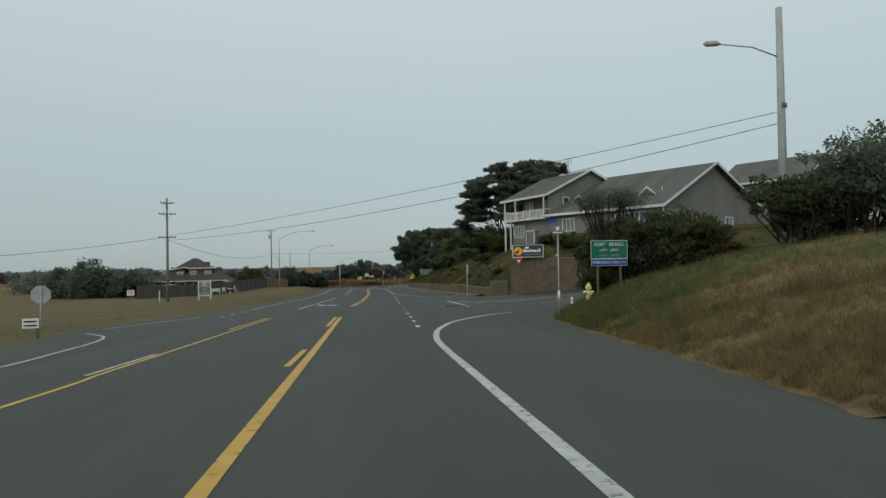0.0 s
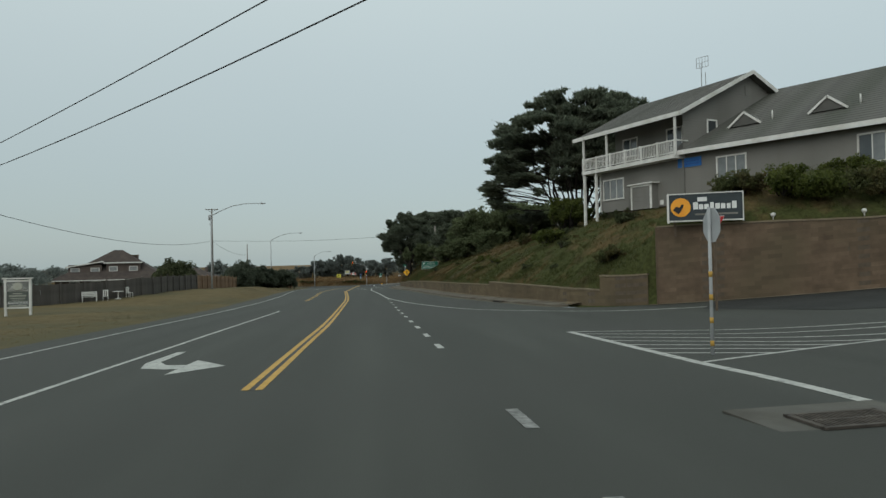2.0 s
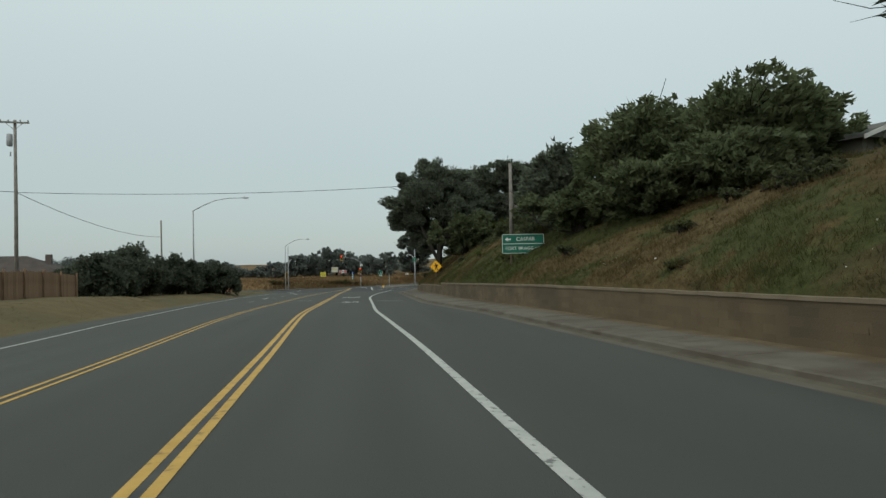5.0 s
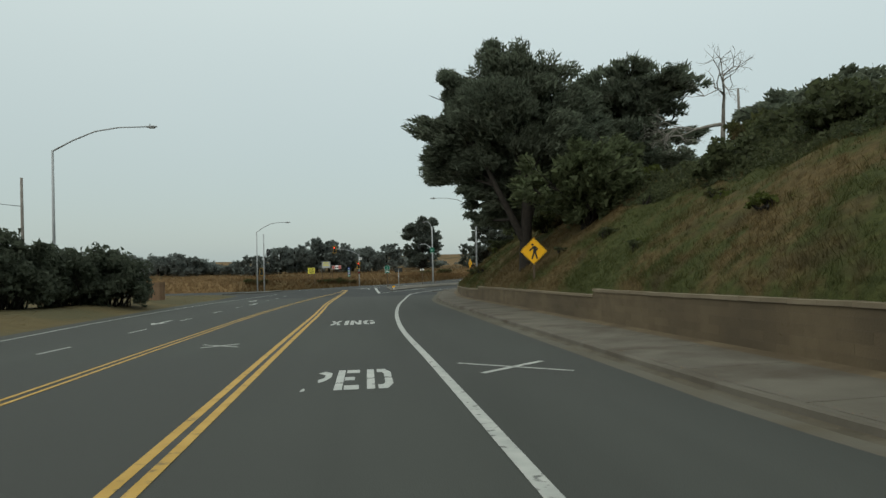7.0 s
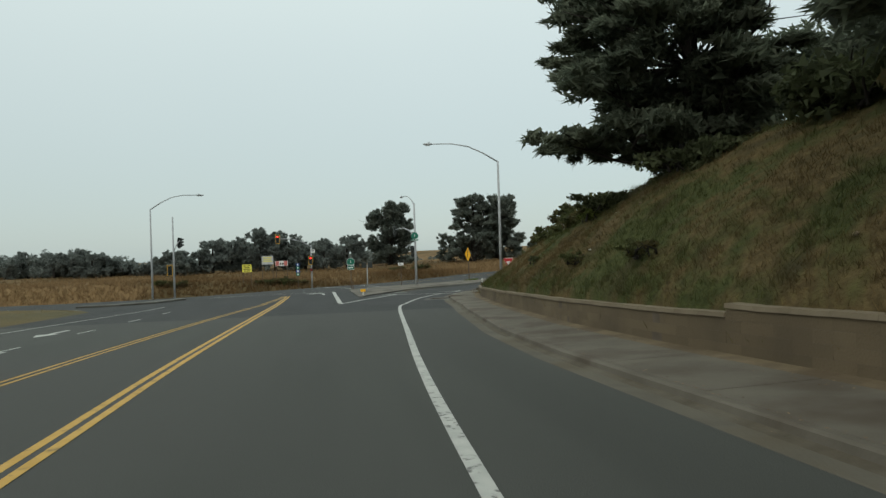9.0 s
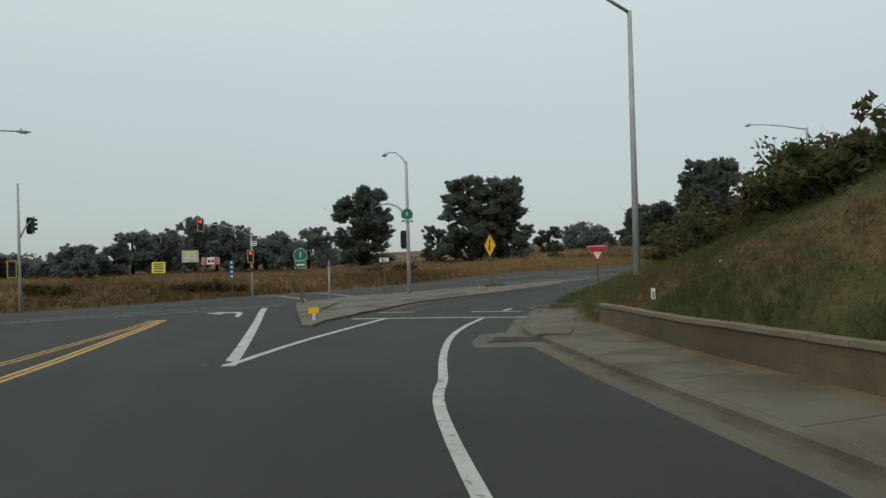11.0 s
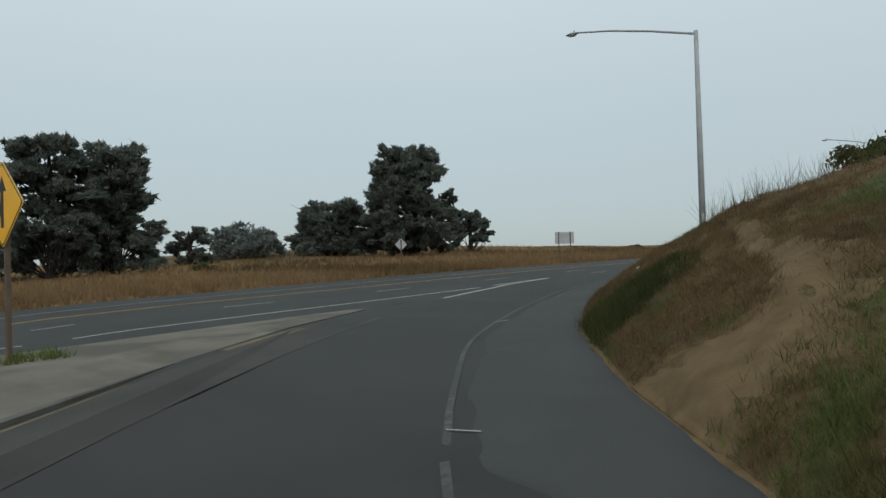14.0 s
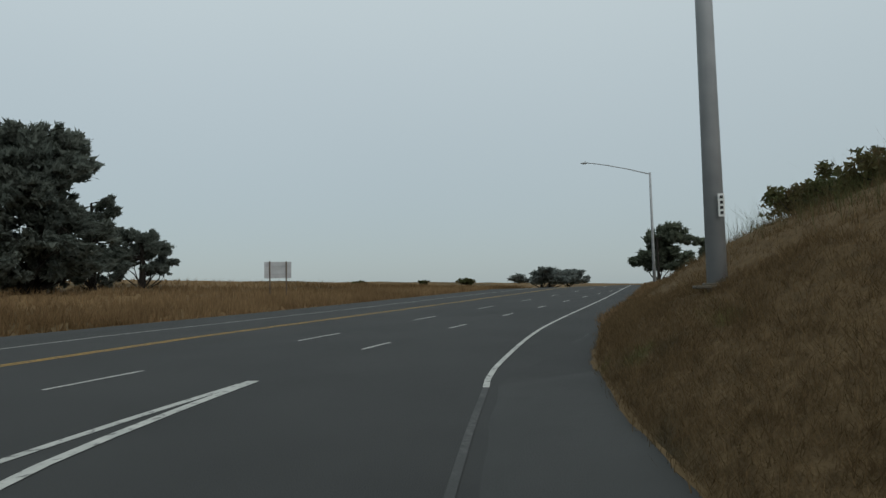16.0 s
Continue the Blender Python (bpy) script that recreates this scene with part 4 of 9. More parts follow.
# stencilled letters in a unit square, gaps and worn places left open
GLYPHS = {
    "X": (((0, 0), (0.3, 0), (1, 1), (0.7, 1)), ((0.7, 0), (1, 0), (0.74, 0.45), (0.56, 0.37)), ((0, 1), (0.3, 1), (0.44, 0.63), (0.28, 0.55))),
    "I": (((0, 0), (1, 0), (1, 0.33), (0, 0.33)), ((0, 0.36), (1, 0.36), (1, 1), (0, 1))),
    "N": (((0, 0), (0.34, 0), (0.34, 0.4), (0, 0.4)), ((0, 0.43), (0.31, 0.43), (0.31, 1), (0, 1)), ((0.34, 1), (0.34, 0.55), (0.66, 0), (0.7, 0.42)), ((0.7, 0), (1, 0), (1, 0.47), (0.73, 0.47)), ((0.73, 0.5), (1, 0.5), (1, 1), (0.73, 1))),
    "G": (((0.46, 1), (0.2, 0.94), (0, 0.74), (0, 0.54), (0.32, 0.54), (0.32, 0.7), (0.46, 0.8)), ((0, 0.5), (0, 0.27), (0.2, 0.06), (0.46, 0), (0.46, 0.2), (0.32, 0.3), (0.32, 0.5)),
          ((0.56, 1), (0.8, 0.94), (1, 0.75), (0.98, 0.66), (0.68, 0.66), (0.66, 0.74), (0.56, 0.8)), ((0.56, 0), (0.8, 0.06), (1, 0.25), (1, 0.5), (0.56, 0.5), (0.56, 0.37), (0.68, 0.37), (0.68, 0.28), (0.56, 0.2))),
    "P": (((0.42, 0.86), (0.7, 0.97), (1, 0.84), (1, 0.62), (0.8, 0.44), (0.58, 0.36), (0.5, 0.5), (0.72, 0.6), (0.74, 0.76)), ((0.04, 0), (0.22, 0.01), (0.2, 0.1), (0.12, 0.13))),
    "E": (((0, 0), (0.33, 0), (0.33, 0.3), (0, 0.3)), ((0, 0.33), (0.33, 0.33), (0.33, 1), (0, 1)), ((0.4, 0), (1, 0), (1, 0.19), (0.4, 0.19)), ((0.36, 0.43), (0.8, 0.43), (0.8, 0.6), (0.36, 0.6)), ((0.4, 0.82), (1, 0.82), (1, 1), (0.4, 1))),
    "D": (((0, 0), (0.3, 0), (0.3, 0.48), (0, 0.48)), ((0, 0.51), (0.3, 0.51), (0.3, 1), (0, 1)), ((0.42, 0), (0.76, 0), (1, 0.2), (1, 0.5), (0.7, 0.5), (0.7, 0.28), (0.62, 0.18), (0.42, 0.18)), ((0.7, 0.53), (1, 0.53), (1, 0.8), (0.76, 1), (0.42, 1), (0.42, 0.82), (0.62, 0.82), (0.7, 0.72)))}


def road_word(spans, y0, y1, label):
    """A painted word: each letter with the x at which it begins and ends."""
    x0 = spans[0][1]
    z0 = float(road_z(x0, y0))
    root = thing("road_word", pose(x0, y0, z0), label, "road marking")
    for ch, xa, xb in spans:
        bm = bmesh.new()
        for poly in GLYPHS[ch]:
            pts = [(xa + (xb - xa) * u, y0 + (y1 - y0) * v) for u, v in poly]
            vs = [bm.verts.new((x - x0, y - y0, float(road_z(x, y)) - z0 + 0.008)) for x, y in pts]
            f = bm.faces.new(vs)
            f.normal_update()
            if f.normal.z < 0:
                f.normal_flip()
        part("letter", bm, word_paint, root)
    return root


road_word((("P", -4.95, -4.5), ("E", -4.4, -4.0), ("D", -3.87, -3.43)), 149.2, 151.5, "worn white stencilled word, its first letter half gone")
road_word((("X", -5.31, -4.87), ("I", -4.75, -4.59), ("N", -4.52, -4.09), ("G", -4.02, -3.55)), 164.5, 166.9, "white stencilled word on the asphalt")
for cx, cy, s in ((-1.1, 151.1, 1.0), (-7.9, 157.6, 0.6)):
    ribbon("cross_mark", [(cx - 0.95 * s, cy + 0.85 * s), (cx, cy), (cx + 0.95 * s, cy - 0.85 * s)], 0.11, WHITE, "white painted cross on the asphalt")
    ribbon("cross_mark", [(cx - 0.7 * s, cy - 0.7 * s), (cx + 0.75 * s, cy + 0.65 * s)], 0.14, WHITE, "white painted cross on the asphalt", lift=0.009)
# side street: hatched wedge, centre line, edge
ribbon("hatch_line", [(4.72, 62.4), (4.86, 57.3), (4.95, 54.0), (5.12, 51.5), (5.1, 47.6)], 0.24, WHITE, "white border of a hatched wedge")
ribbon("hatch_line", [(4.72, 62.4), (8.0, 61.6), (10.9, 60.3), (12.9, 59.2), (16.5, 57.6)], 0.12, WHITE, "white border of a hatched wedge")
ribbon("hatch_line", [(4.95, 54.1), (6.8, 55.0), (8.8, 55.9), (10.5, 56.3), (16.5, 57.3)], 0.13, WHITE, "white border of a hatched wedge")
for k, (xa, ya, xb, yb) in enumerate(((4.8, 61.5, 13.4, 57.9), (4.82, 60.3, 11.9, 57.0), (4.85, 59.1, 10.7, 56.4), (4.88, 57.9, 9.6, 56.1), (4.9, 56.9, 8.4, 55.7), (4.94, 55.9, 7.2, 55.2))):
    ribbon("hatch_stripe", [(xa, ya), (xb, yb)], 0.12, WHITE, "white hatch stripe", group="hatch stripes", lift=0.008)
ribbon("centre_line", [(5.1, 47.4), (10, 49.0), (15, 50.7), (24, 54.8), (40, 60)], 0.13, YEL, "thin yellow centre line of the side street")
# junction: splitter lines, crossings, ramp lines
ribbon("splitter_line", [(-2.45, 214.9), (-2.5, 224), (-2.65, 237.6)], 0.3, WHITE, "broad white splitter line")
ribbon("splitter_line", [(-2.45, 215.1), (-0.93, 219.4), (2.35, 226.3)], 0.22, WHITE, "broad white splitter line", lift=0.009)
ribbon("crossing_line", [(1.1, 227.0), (4.4, 225.4), (7.3, 223.75)], 0.28, WHITE, "white crossing line, cracked")
ribbon("crossing_line", [(2.5, 229.7), (4.0, 229.1)], 0.18, WHITE, "white crossing line, worn away in the middle")
ribbon("crossing_line", [(6.2, 227.85), (8.1, 226.7)], 0.18, WHITE, "white crossing line, worn away in the middle")
ribbon("ramp_line", [(7.5, 227.3), (8.25, 228.6)], 0.2, WHITE, "short white ramp line")
RAMP = [(9.0, 229.8), (11.4, 233.2), (13.94, 236.6), (15.3, 238.05), (16.9, 239.6), (20.1, 242.4), (24.2, 244.95), (27.0, 246.45), (31.0, 248.4), (34.5, 249.5), (38.2, 250.5)]
ribbon("ramp_line", RAMP, 0.09, speckled_paint, "worn, nearly gone white ramp line", lift=0.008)
for xa, ya, xb, yb in ((15.29, 238.06, 15.45, 237.72), (22.4, 243.9, 22.8, 243.8)):
    ribbon("ramp_tick", [(xa, ya), (xb, yb)], 0.03, WHITE, "short white tick beside the ramp line", lift=0.024)
# the paler shoulder between the ramp line and the bank
RAMP_OUT = [(11.0, 229.8), (13.6, 233.0), (15.8, 235.2), (17.0, 236.5), (19.3, 238.7), (22.8, 241.7), (26.3, 243.8), (29.2, 245.4), (33, 247.0), (36.5, 248.2), (40, 249.1)]
q = np.linspace(0.6, len(RAMP) - 1, 240)
ins, outs = [np.column_stack([np.interp(q, np.arange(len(p)), [c[k] for c in p]) for k in (0, 1)]) for p in (RAMP, RAMP_OUT)]
ins = ins + 0.12 * rough(q, q, 0.4, 2.0)[:, None] * np.array([[0.6, -0.6]])
ins = outs + (ins - outs) * 0.92 * sstep(0.6, 2.6, q)[:, None]
X = ins[:, :1] + (outs - ins)[:, :1] * np.linspace(0, 1, 15)[None]
Y = ins[:, 1:] + (outs - ins)[:, 1:] * np.linspace(0, 1, 15)[None]
tagged(sheet("road_shoulder", X, Y, road_z(X, Y) + np.concatenate([[-0.008, 0.008], np.full(13, 0.017)])[None] * sstep(0.7, 1.9, q)[:, None] - 0.006 * (1 - sstep(0.7, 1.9, q))[:, None], asphalt_pale, False), "paler worn asphalt shoulder beside the ramp", "road", "", "structure")
ribbon("ramp_line", [(38.2, 250.5), (40, 250.95), (45, 251.7), (50, 252.2), (61, 252.85), (68, 253.3), (80, 254.2), (100, 255.7), (140, 259)], 0.1, WHITE, "white edge line of the coast road")
ribbon("ramp_line", [(4.4, 230.3), (5.2, 231.5), (6.4, 233.1)], 0.08, faint_paint, "worn white line beside the island")
ribbon("ramp_line", [(8.6, 236.4), (9.7, 237.5)], 0.08, WHITE, "short white line beside the island")
ribbon("crossing_line", [(-14.5, 236.4), (-10.9, 238.2), (-6.9, 240.8), (-3.6, 241.6)], 0.14, WHITE, "white crossing line across the highway")
ribbon("crossing_line", [(-13.5, 233.2), (-9.8, 234.8), (-6.1, 237.3), (-1.7, 241.0)], 0.14, WHITE, "white crossing line across the highway")
ribbon("coast_edge_line", [(2.95, 250.0), (2.05, 257.3), (0.7, 264.9), (-1.9, 270.4)], 0.2, WHITE, "white crossing line over the coast road")
ribbon("coast_edge_line", [(-0.3, 247.2), (-1.76, 258), (-3.5, 266), (-5.2, 270.4)], 0.2, WHITE, "white crossing line over the coast road")
ribbon("coast_edge_line", [(2.9, 249.9), (6.2, 250.4), (12.3, 252.7), (16.5, 253.2), (22, 253.1), (27, 253.3), (32, 253.65)], 0.15, WHITE, "solid white edge line of the coast road")
ribbon("coast_edge_line", [(33.2, 253.95), (35.4, 254.3), (38.1, 254.62)], 0.15, WHITE, "solid white edge line of the coast road")
ribbon("coast_edge_line", [(27.3, 250.95), (29.4, 251.8), (31.8, 252.7), (33.4, 253.4), (35.6, 254.0), (38.1, 254.55)], 0.17, WHITE, "solid white merge line", lift=0.009)
for k in range(14):
    ribbon("lane_dash", [(7.4 + 7.32 * k, 257.75), (9.5 + 7.32 * k, 257.75)], 0.11, WHITE, "white lane dash of the coast road", group="coast road dashes")
for k in range(10):
    ribbon("lane_dash", [(42.4 + 5.4 * k, 254.9), (43.8 + 5.4 * k, 254.9)], 0.11, WHITE, "white lane dash of the coast road", group="coast road dashes")
for off in (-0.12, 0.12):
    ribbon("coast_centre_line", [(4, 261.9), (30, 262.0), (60, 262.0), (100, 262), (160, 262)], 0.1, YEL, "thin yellow line of a double line", offset=off)
ribbon("coast_edge_line", [(-60, 266), (0, 266), (30, 266), (60, 266), (150, 266)], 0.11, WHITE, "thin white edge line beside the field")

OLD = ((1.8, 229.0), (2.3, 229.9), (3.5, 231.7), (5.4, 235.1), (8.5, 238.8), (11.4, 241.4), (15.8, 245.6), (19.6, 248.2), (23.4, 250.2), (26, 251.2), (22.0, 247.9), (17.5, 244.8), (13.6, 241.6), (10.8, 238.7), (8.2, 235.5), (6.3, 233.1), (5.3, 231.4), (4.5, 230.3), (3.0, 228.2))
patch("road_strip", OLD, asphalt_old, "older dusty asphalt strip along the island kerb", "road", lift=0.004)
ribbon("seam", [(3.0, 228.2), (4.5, 230.3), (5.3, 231.4), (6.3, 233.1), (8.2, 235.5), (10.8, 238.7), (13.6, 241.6), (17.5, 244.8), (22.0, 247.9)], 0.06, seam_black, "dark seam between old and newer asphalt", "road seam", lift=0.006)

patch("road_strip", [(12.6, 69.2), (14.4, 71.6), (20.3, 68.8), (28, 66.3), (45, 62.2), (48, 61.6), (48, 58.6), (40, 60.6), (24, 58.4), (18.5, 59.6), (14.6, 63.2)], asphalt_dark, "dark repaved asphalt of the side street", "road", lift=0.012)
ribbon("kerb", [(94, 56.1), (60, 59.9), (45, 62.9), (28, 66.85), (20.4, 69.25), (14.9, 72.25), (12.4, 74.4)], 0.3, cap_stone, "pale concrete gutter below the brick wall", "kerb", lift=0.03, offset=0.18)
mh = thing("manhole_cover", pose(-2.75, 215.5, float(road_z(-2.75, 215.5))), "round iron manhole cover in the asphalt", "manhole cover")
part("rim", tube([(0, 0, -0.02), (0, 0, 0.009)], 0.33, 24), apron_mat, mh)
part("cover", tube([(0, 0, -0.02), (0, 0, 0.014)], 0.28, 24), asphalt_old, mh)
# black pegs painted as the shade in the cover's holes
for k in range(6):
    part("groove", tube([(0.14 * math.cos(k * 1.047), 0.14 * math.sin(k * 1.047), 0.0), (0.14 * math.cos(k * 1.047), 0.14 * math.sin(k * 1.047), 0.017)], 0.035, 6), shade_black, mh)

# ---- splitter island ----
ISLE = ((-0.85, 224.2), (-0.5, 224.0), (0.1, 226.2), (1.3, 228.3), (1.7, 229.3), (2.4, 230.2), (3.4, 231.9), (5.3, 235.3), (8.4, 239.0), (11.3, 241.6), (15.7, 245.8), (19.5, 248.4), (23.4, 250.4), (23.2, 250.9),
        (19, 251.0), (14.5, 251.2), (11.1, 250.6), (6.7, 249.2), (3.0, 247.6), (-0.9, 241.8), (-1.05, 238), (-0.95, 230))


def isle_top(x, y):
    """The island's height over the paving: a kerb at its nose, flush at its tail."""
    return 0.015 + 0.07 * (1 - sstep(7, 17, x))


isle = patch("island", ISLE, apron_mat, "low concrete traffic island, dusty and cracked", "traffic island", lift=isle_top, thick=0.2)
inner = [(a + 0.012 * (4.5 - a), b + 0.012 * (240 - b)) for a, b in ISLE]
patch("island_top", inner, island_top_mat, "pale worn concrete surface of the island", "traffic island", lift=lambda x, y: isle_top(x, y) + 0.007, thick=0.01)
ribbon("island_joint", [(-0.48, 229.2), (0.7, 235.0), (1.81, 240.8)], 0.14, seam_black, "dark sunken joint through the island", "traffic island", lift=lambda x, y: isle_top(x, y) + 0.03)
ribbon("island_dirt", [(3.2, 231.3), (5.15, 235.0), (8.3, 238.8), (11.2, 241.4), (15.6, 245.6), (19.4, 248.2)], 0.4, dirt, "dirt and debris along the island kerb", "dirt", lift=0.006, offset=-0.25)

# ---- drains ----


patch("island", ((-22.0, 225.9), (-19.2, 226.3), (-16.9, 228.5), (-15.3, 232.2), (-15.5, 232.9), (-16.3, 232.6), (-18.4, 229.6), (-20.2, 228.0), (-22.2, 227.3)), apron_mat, "narrow low concrete island at the far corner", "traffic island", lift=0.13, thick=0.25)


def drain(x, y, yaw, lx, ly, apron, label):
    m = pose(x, y, float(road_z(x, y)), 0, 0, yaw)
    root = thing("storm_drain", m, label, "drain")
    bm = bmesh.new()
    box(bm, 0, 0, -0.004, apron[0], apron[1], 0.03, 0.004)
    part("apron", bm, apron_mat, root, "worn concrete apron")
    # flat black plate in place of the shade under the bars
    part("pit", boxes((0, 0, 0.024, lx, ly, 0.006)), shade_black, root, "black plate painted as shade below the bars")
    bm = boxes((0, ly / 2, 0.032, lx + 0.1, 0.06, 0.03), (0, -ly / 2, 0.032, lx + 0.1, 0.06, 0.03), (lx / 2 + 0.02, 0, 0.032, 0.06, ly, 0.03), (-lx / 2 - 0.02, 0, 0.032, 0.06, ly, 0.03), (0, 0, 0.032, lx, 0.03, 0.026))
    part("grate_frame", bm, iron, root, "rusted iron frame")
    n = int(lx / 0.06)
    for i in range(n):
        part("grate_bar", boxes(((i + 0.5) / n * lx - lx / 2, 0, 0.034, 0.022, ly, 0.024)), iron, root)


patch("drain_apron", [(3.05, 215.5), (4.75, 214.9), (5.5, 216.5), (5.3, 219.05), (4.0, 218.6), (3.3, 216.8)], apron_mat, "grey worn concrete round the drain", "road", lift=0.007)
drain(4.45, 216.65, -26, 1.25, 0.75, (1.75, 1.25), "iron storm drain grate in a concrete apron")
drain(9.68, 228.4, -30, 0.6, 0.75, (1.05, 2.1), "iron storm drain grate in a concrete apron")
drain(4.1, 48.7, 5, 1.15, 0.62, (2.2, 1.7), "iron storm drain grate in a concrete apron")
root = thing("storm_drain", pose(5.4, 216.6, float(road_z(5.4, 216.6)) + 0.02, 0, 0, -26), "concrete drain inlet cut into the kerb", "drain")
part("inlet_block", boxes((0.1, 0, 0.15, 0.8, 1.0, 0.07), bevel=0.012), concrete, root)
# black box coloured as the shade inside the inlet
part("inlet_mouth", boxes((-0.26, 0, 0.055, 0.06, 0.8, 0.1)), shade_black, root, "black box painted as shade in the inlet")
root = thing("storm_drain", pose(7.3, 88.5, float(road_z(7.3, 88.5)) + 0.0, 0, 0, 12), "dark storm drain inlet in the kerb", "drain")
part("inlet_block", boxes((0, 0, 0.10, 0.5, 1.7, 0.08), bevel=0.01), concrete, root)
# again a black box for the inlet's shade
part("inlet_mouth", boxes((-0.22, 0, 0.03, 0.2, 1.5, 0.09)), shade_black, root, "black box painted as shade in the inlet")

# ---- lamps ----


def street_lamp(x, y, z, height, arm, yaw, shape, label, r=0.1, tall_base=False):
    """A mast with one arm along local +x after yaw."""
    root = thing("street_lamp", pose(x, y, z, 0, 0, yaw), label, "street lamp", "street lamps")
    part("mast", tube([(0, 0, -0.3), (0, 0, height * 0.5), (0, 0, height)], [r, r * 0.82, r * 0.62], 10), galv, root)
    part("base_plate", boxes((0, 0, 0.06, 0.42, 0.42, 0.06), (0, 0, 0.03, 0.7, 0.7, 0.05), bevel=0.01), concrete, root)
    if shape == "curved":
        pts = [(0, 0, height - 0.05), (arm * 0.22, 0, height + 0.62), (arm * 0.45, 0, height + 1.15), (arm * 0.7, 0, height + 1.38), (arm, 0, height + 1.40)]
        end = (arm, height + 1.40)
    elif shape == "short":
        pts = [(0, 0, height - 0.3), (arm * 0.2, 0, height + 0.35), (arm * 0.5, 0, height + 0.85), (arm * 0.8, 0, height + 1.0), (arm, 0, height + 0.95)]
        end = (arm, height + 0.95)
    else:
        pts = [(0, 0, height - 0.15), (arm * 0.35, 0, height + 0.5), (arm * 0.7, 0, height + 1.05), (arm, 0, height + 1.4)]
        end = (arm, height + 1.4)
    part("arm", tube(pts, [0.055, 0.052, 0.047, 0.042, 0.036][:len(pts)], 8), galv, root)
    bm = bmesh.new()
    for i, (dx, w, h) in enumerate(((0.0, 0.05, 0.05), (0.1, 0.11, 0.07), (0.35, 0.15, 0.09), (0.62, 0.12, 0.06), (0.72, 0.05, 0.03))):
        ring = [bm.verts.new((end[0] + dx - 0.05, w * math.cos(a), end[1] + h * math.sin(a))) for a in [k * math.pi / 4 for k in range(8)]]
        if i:
            for k in range(8):
                bm.faces.new((prev[k], prev[(k + 1) % 8], ring[(k + 1) % 8], ring[k]))
        else:
            bm.faces.new(ring)
        prev = ring
    bm.faces.new(prev[::-1])
    bmesh.ops.recalc_face_normals(bm, faces=bm.faces)
    head = part("lamp_head", bm, galv, root)
    part("lens", boxes((end[0] + 0.33, 0, end[1] - 0.085, 0.36, 0.2, 0.05), bevel=0.02), lamp_lens, head, "frosted lens")
    part("photocell", tube([(end[0] + 0.2, 0, end[1] + 0.08), (end[0] + 0.2, 0, end[1] + 0.17)], 0.04, 6), galv, head)
    return root


def gz(x, y):
    """Height of the ground at a place."""
    if y >= HWY_N:
        return float(west_z(x, y))
    if y >= HWY_S:
        return float(road_z(x, y))
    if x < tab(EDGE_L, y):
        return float(left_z(x, y))
    if y < 56 and x > tab(TOE_S, y):
        return float(south_z(x, y))
    if y >= 56 and x > toe_n(y):
        return float(north_z(x, y))
    return float(road_z(x, y))


STEEL = "galvanised street lamp with a long curved arm"
street_lamp(-21.45, 125.25, gz(-21.45, 125.25), 6.2 - gz(-21.45, 125.25), 5.9, -2, "curved", STEEL + " beside a fence", 0.11)
street_lamp(-23.4, 183.3, gz(-23.4, 183.3), 4.9 - gz(-23.4, 183.3), 5.9, -5, "curved", STEEL + " beside dark bushes", 0.11)
street_lamp(-19.9, 240.15, gz(-19.9, 240.15), 1.75 - gz(-19.9, 240.15), 4.3, 15, "curved", STEEL + " at the junction corner", 0.1)
street_lamp(9.6, 219.8, gz(9.6, 219.8) - 0.13, 3.5 - gz(9.6, 219.8), 4.9, 172, "curved", STEEL + " on the grassy bank", 0.115)
street_lamp(40.25, 247.3, gz(40.25, 247.3), 5.3 - gz(40.25, 247.3), 6.1, 96, "straight", "tall galvanised street lamp with a straight arm", 0.16)
street_lamp(97.3, 253.1, gz(97.3, 253.1) + 0.2, 6.35 - gz(97.3, 253.1), 6.0, 97, "straight", "tall galvanised street lamp with a straight arm", 0.16)
tagp = thing("pole_tag", pose(39.95, 247.14, gz(40.25, 247.3) + 1.3, 0, 0, -67), "white number tag on the lamp mast", "tag")
part("tag_plate", boxes((0, 0.12, 0, 0.1, 0.012, 0.36)), sign_white, tagp)
for k in range(4):
    part("bar", boxes((0, 0.11, 0.125 - 0.083 * k, 0.045, 0.012, 0.045)), sign_black, tagp, "dark printed bar")

# ---- trees and shrubs ----


def leaves(name, pts, sizes, rng, material, flat=0.0, long=1.6, aim=None):
    """Many small leaf cards round given points; flat lays them level, aim turns their length that way."""
    n = len(pts)
    nrm = rng.normal(size=(n, 3))
    nrm[:, 2] += flat * 3
    nrm /= np.linalg.norm(nrm, axis=1)[:, None]
    a = np.cross(nrm, rng.normal(size=(n, 3))) if aim is None else aim + rng.normal(size=(n, 3)) * 0.45
    a /= np.linalg.norm(a, axis=1)[:, None]
    b = np.cross(nrm, a)
    b /= np.linalg.norm(b, axis=1)[:, None]
    s = np.asarray(sizes)[:, None]
    v = np.stack([pts - a * s * 0.4 * long + b * s * 0.5, pts + a * s * 0.6 * long, pts - a * s * 0.4 * long - b * s * 0.5], 1).reshape(-1, 3)
    return mesh_of(name, v, np.arange(3 * n).reshape(n, 3), material)


def thin(pts, size, most, rng):
    """At most so many leaves, each as much larger as there are fewer."""
    if len(pts) <= most:
        return pts, size
    k = rng.permutation(len(pts))[:most]
    return pts[k], size * min(1.7, math.sqrt(len(pts) / most))


